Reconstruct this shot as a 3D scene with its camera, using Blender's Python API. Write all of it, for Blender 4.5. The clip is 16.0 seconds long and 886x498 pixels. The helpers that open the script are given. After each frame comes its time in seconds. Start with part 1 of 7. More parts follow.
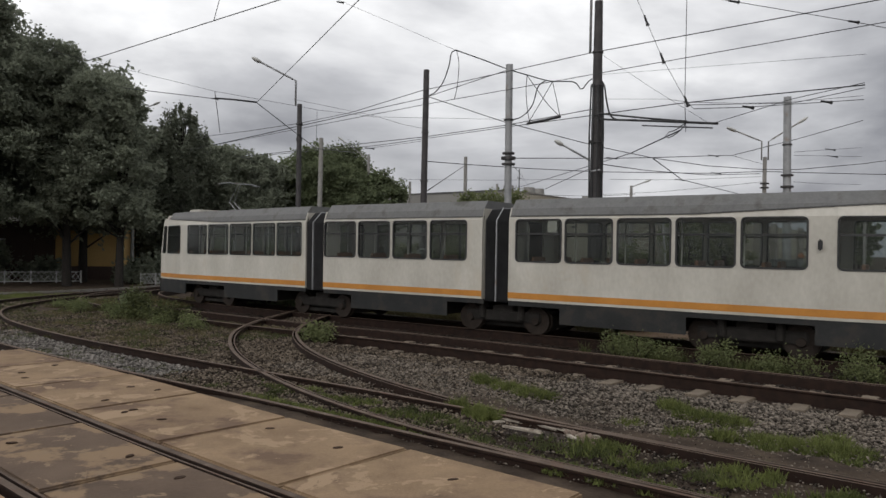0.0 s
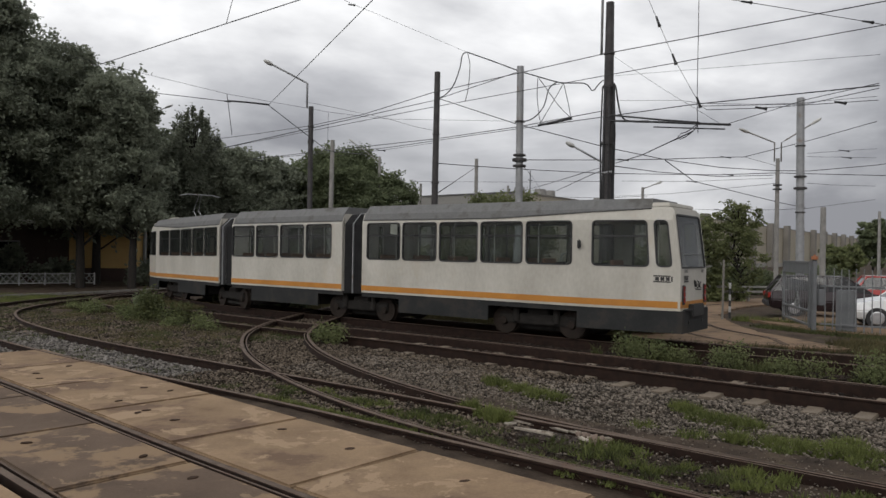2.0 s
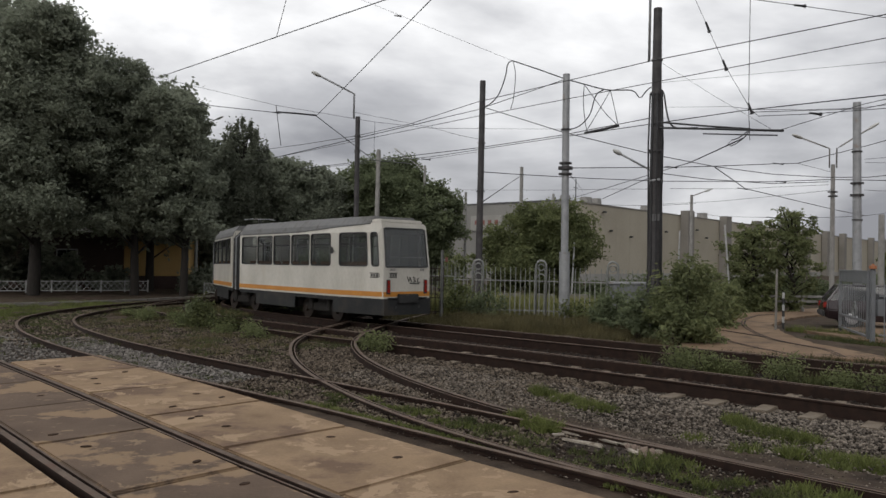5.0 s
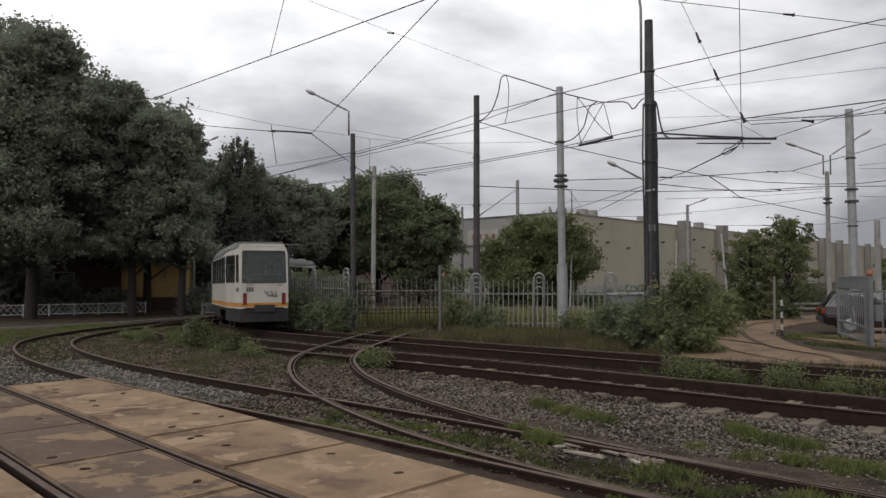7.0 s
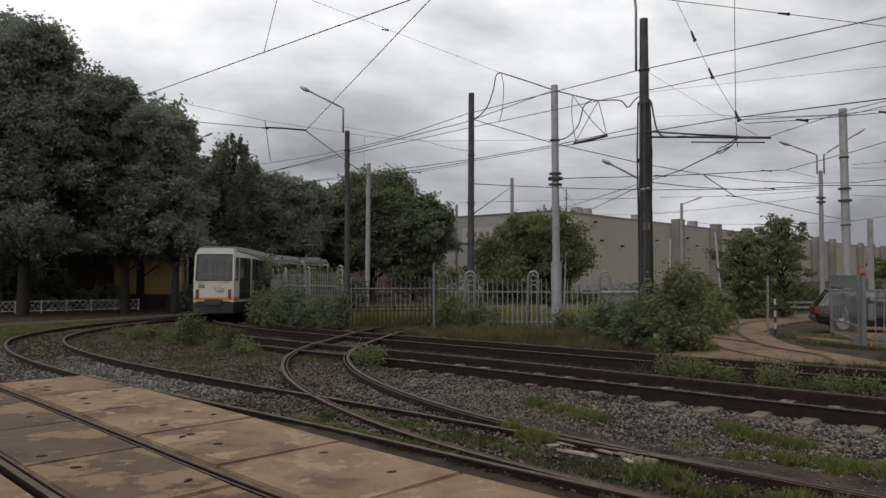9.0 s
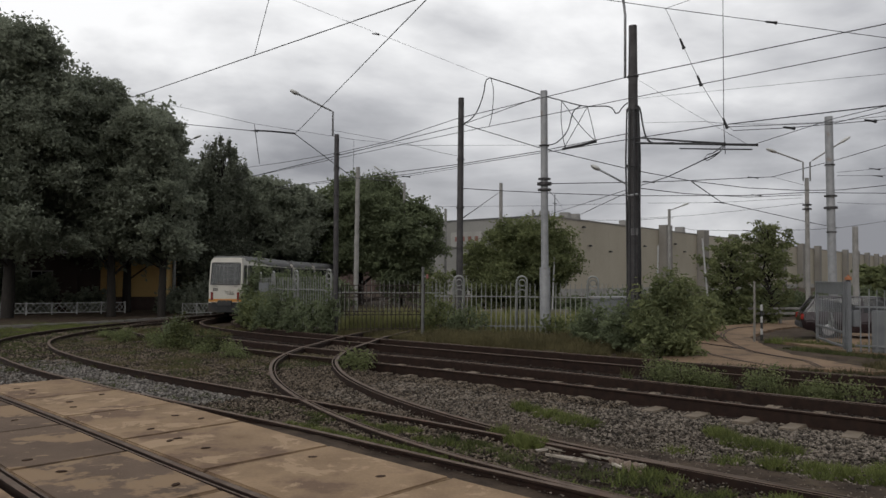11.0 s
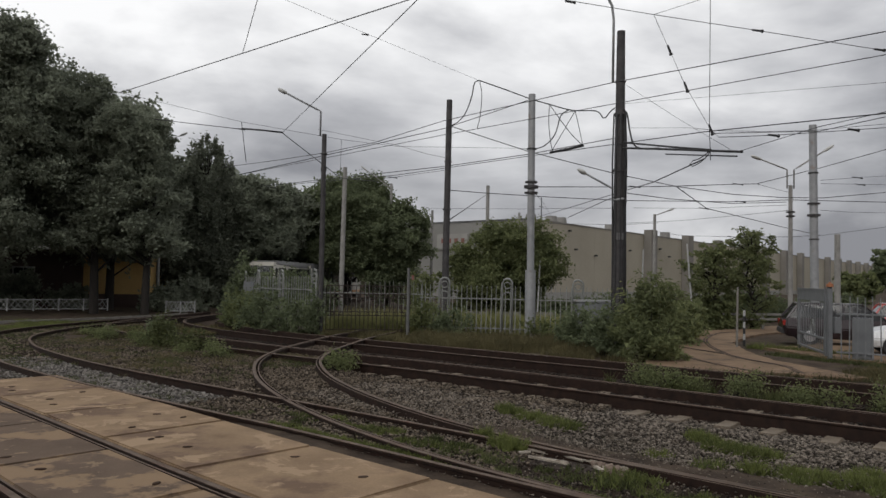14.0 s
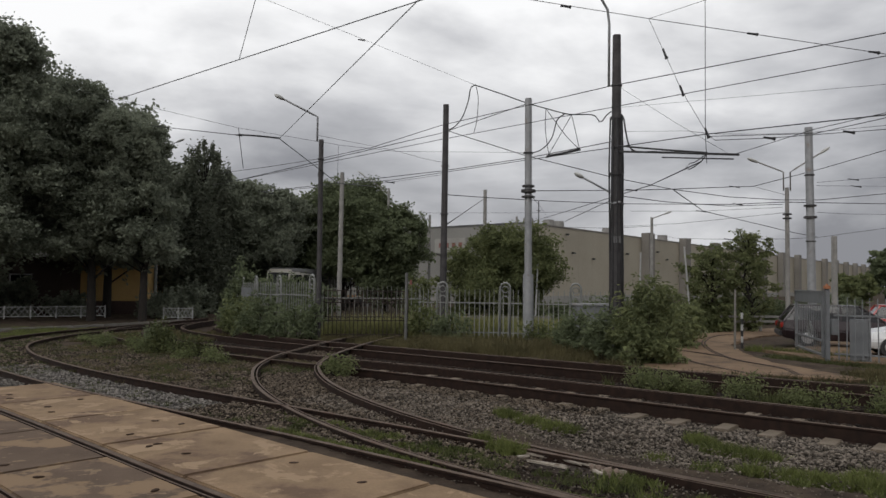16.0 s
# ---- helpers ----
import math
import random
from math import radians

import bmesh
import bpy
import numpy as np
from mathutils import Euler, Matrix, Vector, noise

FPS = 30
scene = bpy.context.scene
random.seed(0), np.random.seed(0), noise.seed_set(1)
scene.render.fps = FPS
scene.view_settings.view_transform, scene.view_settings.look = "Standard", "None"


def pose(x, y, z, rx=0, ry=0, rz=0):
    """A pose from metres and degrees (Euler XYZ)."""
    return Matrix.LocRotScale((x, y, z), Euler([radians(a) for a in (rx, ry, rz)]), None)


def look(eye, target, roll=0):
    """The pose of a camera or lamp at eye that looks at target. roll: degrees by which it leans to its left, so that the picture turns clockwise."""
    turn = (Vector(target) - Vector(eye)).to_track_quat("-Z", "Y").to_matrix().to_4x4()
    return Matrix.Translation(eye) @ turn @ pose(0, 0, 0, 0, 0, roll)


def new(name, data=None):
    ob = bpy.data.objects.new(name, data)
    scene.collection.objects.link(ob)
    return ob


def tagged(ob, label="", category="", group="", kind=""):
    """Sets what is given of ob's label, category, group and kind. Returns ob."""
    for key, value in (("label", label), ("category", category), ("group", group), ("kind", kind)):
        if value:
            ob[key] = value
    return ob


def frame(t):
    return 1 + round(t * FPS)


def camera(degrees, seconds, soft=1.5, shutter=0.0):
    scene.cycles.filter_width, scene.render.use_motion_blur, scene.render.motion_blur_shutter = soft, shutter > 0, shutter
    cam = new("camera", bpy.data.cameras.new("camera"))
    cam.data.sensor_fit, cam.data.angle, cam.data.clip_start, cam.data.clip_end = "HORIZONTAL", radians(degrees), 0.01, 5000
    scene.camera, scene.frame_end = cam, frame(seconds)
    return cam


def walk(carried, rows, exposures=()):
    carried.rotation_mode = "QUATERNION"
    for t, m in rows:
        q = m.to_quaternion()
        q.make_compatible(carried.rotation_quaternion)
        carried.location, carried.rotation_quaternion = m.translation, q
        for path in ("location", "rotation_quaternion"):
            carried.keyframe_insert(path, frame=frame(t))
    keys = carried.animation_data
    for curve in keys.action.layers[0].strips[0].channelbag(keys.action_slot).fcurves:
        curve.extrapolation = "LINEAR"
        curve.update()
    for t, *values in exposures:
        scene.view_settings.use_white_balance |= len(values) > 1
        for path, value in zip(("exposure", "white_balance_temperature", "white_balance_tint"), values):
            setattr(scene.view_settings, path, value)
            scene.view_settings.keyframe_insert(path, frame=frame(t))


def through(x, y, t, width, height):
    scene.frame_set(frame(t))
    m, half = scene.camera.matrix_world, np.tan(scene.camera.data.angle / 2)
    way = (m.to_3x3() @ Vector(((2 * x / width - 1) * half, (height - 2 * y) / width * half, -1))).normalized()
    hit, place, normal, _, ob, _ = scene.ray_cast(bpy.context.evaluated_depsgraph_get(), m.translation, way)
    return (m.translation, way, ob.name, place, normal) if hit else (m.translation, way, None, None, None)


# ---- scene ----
cam = camera(61.6, 16.0)
PATH = [
    (0, (0.037, -0.05, 1.998), (0.037, 1.95, 1.998), 1.0),
    (0.5, (0.018, -0.038, 1.972), (-0.02, 1.961, 1.971), 0.9),
    (1, (0.024, -0.037, 1.985), (-0.034, 1.962, 1.983), 0.9),
    (1.5, (0.026, -0.045, 1.974), (-0.01, 1.954, 1.973), 0.8),
    (2, (0.028, -0.053, 1.991), (-0.001, 1.946, 1.996), 1.0),
    (2.5, (0.024, -0.063, 1.991), (-0.034, 1.936, 2.001), 1.0),
    (3, (0.005, -0.075, 1.99), (-0.059, 1.924, 2.005), 1.3),
    (3.5, (0.001, -0.062, 1.99), (-0.097, 1.936, 2.006), 1.4),
    (4, (-0.007, -0.075, 2.006), (-0.14, 1.92, 2.026), 1.5),
    (6.5, (0.011, -0.067, 1.998), (-0.151, 1.926, 2.039), 0.6),
    (7, (0.009, -0.083, 1.987), (-0.134, 1.911, 2.053), -0.2),
    (7.5, (0.012, -0.052, 1.986), (-0.11, 1.943, 2.05), 0.2),
    (8, (0.017, -0.048, 1.996), (-0.102, 1.947, 2.054), -0.0),
    (10.3, (0.007, -0.046, 1.994), (-0.13, 1.948, 2.068), 0.1),
    (10.5, (0.013, -0.068, 1.994), (-0.111, 1.926, 2.079), 0.2),
    (11, (-0.006, -0.058, 1.997), (-0.103, 1.938, 2.068), 0.3),
    (11.5, (0.018, -0.056, 1.99), (-0.053, 1.942, 2.064), 0.6),
    (12, (0.01, -0.034, 2.002), (-0.039, 1.964, 2.079), 0.4),
    (12.5, (0.002, -0.069, 1.991), (-0.06, 1.929, 2.072), 0.6),
    (13, (0.0, -0.071, 2.0), (-0.066, 1.927, 2.075), 0.7),
    (13.5, (0.003, -0.072, 1.995), (-0.062, 1.925, 2.072), 0.7),
    (14, (-0.003, -0.067, 1.993), (-0.063, 1.93, 2.069), 1.1),
    (14.5, (-0.003, -0.063, 1.998), (-0.055, 1.935, 2.072), 0.9),
    (15, (0.007, -0.059, 1.994), (-0.042, 1.94, 2.066), 0.8),
    (15.5, (0.006, -0.075, 1.998), (-0.043, 1.923, 2.086), 1.0),
    (16, (0.001, -0.08, 1.996), (-0.053, 1.917, 2.084), 0.7),
]
walk(cam, [(t, look(eye, target, roll)) for t, eye, target, roll in PATH], ((0, 0.1), (4, 0.1), (6.5, 0.14), (8, 0.05), (11, -0.04), (16, -0.06)))

# ---- world, sun, exposure ----
def build_world():
    w = bpy.data.worlds.new("overcast_sky")
    scene.world = w
    w.use_nodes = True
    nt = w.node_tree
    nt.nodes.clear()
    N, L = nt.nodes.new, nt.links.new
    out, bg = N("ShaderNodeOutputWorld"), N("ShaderNodeBackground")
    sky = N("ShaderNodeTexSky")
    sky.sky_type, sky.sun_disc = "NISHITA", False
    sky.sun_elevation, sky.sun_rotation = radians(30), radians(199)
    sky.air_density, sky.dust_density = 1.0, 4.0
    tc, mp = N("ShaderNodeTexCoord"), N("ShaderNodeMapping")
    mp.inputs["Scale"].default_value = (1.0, 1.0, 2.5)
    mp.inputs["Location"].default_value = (0.9, 0.3, 0.42)
    L(tc.outputs["Generated"], mp.inputs["Vector"])
    big, fine = N("ShaderNodeTexNoise"), N("ShaderNodeTexNoise")
    big.inputs["Scale"].default_value, big.inputs["Detail"].default_value = 1.9, 7.0
    big.inputs["Roughness"].default_value, big.inputs["Distortion"].default_value = 0.52, 0.35
    fine.inputs["Scale"].default_value, fine.inputs["Detail"].default_value = 5.5, 6.0
    L(mp.outputs[0], big.inputs["Vector"])
    L(mp.outputs[0], fine.inputs["Vector"])
    sep = N("ShaderNodeSeparateXYZ")
    L(tc.outputs["Generated"], sep.inputs[0])
    # thick grey bank low over the horizon, thin bright cloud overhead
    rise = N("ShaderNodeValToRGB")
    rise.color_ramp.interpolation = "B_SPLINE"
    el = rise.color_ramp.elements
    el[0].position, el[0].color = 0.0, (0.50, 0.50, 0.50, 1)
    el[1].position, el[1].color = 0.42, (0.80, 0.80, 0.80, 1)
    for pos, v in ((0.08, 0.48), (0.15, 0.40), (0.21, 0.47), (0.29, 0.68)):
        el.new(pos).color = (v, v, v, 1)
    L(sep.outputs["Z"], rise.inputs["Fac"])
    lift = N("ShaderNodeMath")
    lift.operation = "SUBTRACT"
    L(rise.outputs["Color"], lift.inputs[0])
    lift.inputs[1].default_value = 0.905
    a, b = N("ShaderNodeMath"), N("ShaderNodeMath")
    a.operation = b.operation = "MULTIPLY_ADD"
    L(fine.outputs["Fac"], a.inputs[0])
    a.inputs[1].default_value = 0.3
    L(big.outputs["Fac"], a.inputs[2])
    L(a.outputs[0], b.inputs[0])
    b.inputs[1].default_value = 1.65
    # the cover thins out towards the sun's side
    thin = N("ShaderNodeMath")
    thin.operation = "MULTIPLY_ADD"
    L(sep.outputs["X"], thin.inputs[0])
    thin.inputs[1].default_value = -0.30
    L(lift.outputs[0], thin.inputs[2])
    L(thin.outputs[0], b.inputs[2])
    ramp = N("ShaderNodeValToRGB")
    e = ramp.color_ramp.elements
    e[0].position, e[0].color = 0.40, (0.27, 0.275, 0.30, 1)
    e[1].position, e[1].color = 1.0, (1.02, 1.022, 1.03, 1)
    m = ramp.color_ramp.elements.new(0.66)
    m.color = (0.53, 0.535, 0.56, 1)
    L(b.outputs[0], ramp.inputs["Fac"])
    mix = N("ShaderNodeMix")
    mix.data_type = "RGBA"
    mix.inputs["Factor"].default_value = 0.97
    haze = N("ShaderNodeVectorMath")
    haze.operation = "SCALE"
    haze.inputs["Scale"].default_value = 0.10
    L(sky.outputs[0], haze.inputs[0])
    L(haze.outputs[0], mix.inputs["A"])
    L(ramp.outputs[0], mix.inputs["B"])
    L(mix.outputs["Result"], bg.inputs["Color"])
    bg.inputs["Strength"].default_value = 1.02
    L(bg.outputs[0], out.inputs[0])


build_world()
sun = new("sun", bpy.data.lights.new("sun", "SUN"))
sun.data.energy, sun.data.angle, sun.data.color = 0.8, radians(25), (1.0, 0.965, 0.92)
sun.matrix_world = look((-14, -40, 25), (0, 0, 0))
scene.view_settings.exposure = 0.0


# ---- materials ----
def surf(name, dark, light, scale=6.0, rough=0.7, bump=0.2, metal=0.0, fine=60.0, stain=None, stain_scale=1.2,
         stain_cut=(0.52, 0.66), island=0.0, spec=0.4, world_space=False, stretch=(1, 1, 1), chip=None, chip_scale=4.0, chip_cut=(0.60, 0.62)):
    """Two scales of colour variation, optional stains with soft edges, grain bump."""
    m = bpy.data.materials.new(name)
    m.use_nodes = True
    nt = m.node_tree
    bsdf = nt.nodes["Principled BSDF"]
    N, L = nt.nodes.new, nt.links.new
    if world_space:
        vec = N("ShaderNodeNewGeometry").outputs["Position"]
    else:
        vec = N("ShaderNodeTexCoord").outputs["Object"]
    mp = N("ShaderNodeMapping")
    mp.inputs["Scale"].default_value = stretch
    L(vec, mp.inputs["Vector"])
    n1, n2 = N("ShaderNodeTexNoise"), N("ShaderNodeTexNoise")
    n1.inputs["Scale"].default_value, n1.inputs["Detail"].default_value = scale, 5
    n2.inputs["Scale"].default_value, n2.inputs["Detail"].default_value = fine, 3
    L(mp.outputs[0], n1.inputs["Vector"])
    L(mp.outputs[0], n2.inputs["Vector"])
    add = N("ShaderNodeMath")
    add.operation = "MULTIPLY_ADD"
    L(n2.outputs["Fac"], add.inputs[0])
    add.inputs[1].default_value = 0.5
    half = N("ShaderNodeMath")
    half.operation = "MULTIPLY_ADD"
    L(n1.outputs["Fac"], half.inputs[0])
    half.inputs[1].default_value, half.inputs[2].default_value = 1.2, -0.35
    L(half.outputs[0], add.inputs[2])
    fac = add.outputs[0]
    if island:
        gi, oi = N("ShaderNodeNewGeometry"), N("ShaderNodeObjectInfo")
        s = N("ShaderNodeMath")
        s.operation = "ADD"
        L(gi.outputs["Random Per Island"], s.inputs[0])
        L(oi.outputs["Random"], s.inputs[1])
        fr = N("ShaderNodeMath")
        fr.operation = "FRACT"
        L(s.outputs[0], fr.inputs[0])
        isl = N("ShaderNodeMath")
        isl.operation = "MULTIPLY_ADD"
        L(fr.outputs[0], isl.inputs[0])
        isl.inputs[1].default_value = island
        off = N("ShaderNodeMath")
        off.operation = "SUBTRACT"
        L(fac, off.inputs[0])
        off.inputs[1].default_value = island / 2
        L(off.outputs[0], isl.inputs[2])
        fac = isl.outputs[0]
    ramp = N("ShaderNodeValToRGB")
    ramp.color_ramp.elements[0].position, ramp.color_ramp.elements[0].color = 0.15, (*dark, 1)
    ramp.color_ramp.elements[1].position, ramp.color_ramp.elements[1].color = 0.9, (*light, 1)
    L(fac, ramp.inputs["Fac"])
    col = ramp.outputs["Color"]
    if stain:
        n3 = N("ShaderNodeTexNoise")
        n3.inputs["Scale"].default_value, n3.inputs["Detail"].default_value = stain_scale, 8
        n3.inputs["Roughness"].default_value = 0.62
        L(mp.outputs[0], n3.inputs["Vector"])
        mr = N("ShaderNodeMapRange")
        mr.inputs["From Min"].default_value, mr.inputs["From Max"].default_value = stain_cut
        L(n3.outputs["Fac"], mr.inputs["Value"])
        mix = N("ShaderNodeMix")
        mix.data_type = "RGBA"
        L(mr.outputs[0], mix.inputs["Factor"])
        L(col, mix.inputs["A"])
        mix.inputs["B"].default_value = (*stain, 1)
        col = mix.outputs["Result"]
    if chip:
        n4 = N("ShaderNodeTexNoise")
        n4.inputs["Scale"].default_value, n4.inputs["Detail"].default_value = chip_scale, 9
        n4.inputs["Roughness"].default_value, n4.inputs["Distortion"].default_value = 0.68, 0.6
        L(mp.outputs[0], n4.inputs["Vector"])
        mr2 = N("ShaderNodeMapRange")
        mr2.inputs["From Min"].default_value, mr2.inputs["From Max"].default_value = chip_cut
        L(n4.outputs["Fac"], mr2.inputs["Value"])
        mix2 = N("ShaderNodeMix")
        mix2.data_type = "RGBA"
        L(mr2.outputs[0], mix2.inputs["Factor"])
        L(col, mix2.inputs["A"])
        mix2.inputs["B"].default_value = (*chip, 1)
        col = mix2.outputs["Result"]
    L(col, bsdf.inputs["Base Color"])
    bsdf.inputs["Roughness"].default_value = rough
    bsdf.inputs["Metallic"].default_value = metal
    bsdf.inputs["Specular IOR Level"].default_value = spec
    if bump:
        bp = N("ShaderNodeBump")
        bp.inputs["Strength"].default_value, bp.inputs["Distance"].default_value = bump, 0.02
        L(add.outputs[0], bp.inputs["Height"])
        L(bp.outputs[0], bsdf.inputs["Normal"])
    return m


def leaf_mat(name, dark, light, through=0.25):
    m = surf(name, dark, light, scale=0.9, fine=9, rough=0.65, bump=0.0, island=0.4, spec=0.15)
    nt = m.node_tree
    bsdf, out = nt.nodes["Principled BSDF"], nt.nodes["Material Output"]
    tr, mx = nt.nodes.new("ShaderNodeBsdfTranslucent"), nt.nodes.new("ShaderNodeMixShader")
    mx.inputs[0].default_value = through
    src = bsdf.inputs["Base Color"].links[0].from_socket
    nt.links.new(src, tr.inputs["Color"])
    nt.links.new(bsdf.outputs[0], mx.inputs[1])
    nt.links.new(tr.outputs[0], mx.inputs[2])
    nt.links.new(mx.outputs[0], out.inputs[0])
    return m


def glass_mat(name, tint, alpha=0.45, rough=0.06, spec=0.6):
    """Dusty window glass: part see-through, part glossy."""
    m = bpy.data.materials.new(name)
    m.use_nodes = True
    nt = m.node_tree
    bsdf, out = nt.nodes["Principled BSDF"], nt.nodes["Material Output"]
    bsdf.inputs["Base Color"].default_value = (*tint, 1)
    bsdf.inputs["Roughness"].default_value = rough
    bsdf.inputs["Specular IOR Level"].default_value = spec
    tr, mx = nt.nodes.new("ShaderNodeBsdfTransparent"), nt.nodes.new("ShaderNodeMixShader")
    tr.inputs["Color"].default_value = (0.88, 0.91, 0.90, 1)
    nz, mr = nt.nodes.new("ShaderNodeTexNoise"), nt.nodes.new("ShaderNodeMapRange")
    nz.inputs["Scale"].default_value, nz.inputs["Detail"].default_value = 2.5, 4
    mr.inputs["To Min"].default_value, mr.inputs["To Max"].default_value = alpha + 0.1, alpha - 0.1
    nt.links.new(nz.outputs["Fac"], mr.inputs["Value"])
    nt.links.new(mr.outputs[0], mx.inputs[0])
    nt.links.new(bsdf.outputs[0], mx.inputs[1])
    nt.links.new(tr.outputs[0], mx.inputs[2])
    nt.links.new(mx.outputs[0], out.inputs[0])
    return m


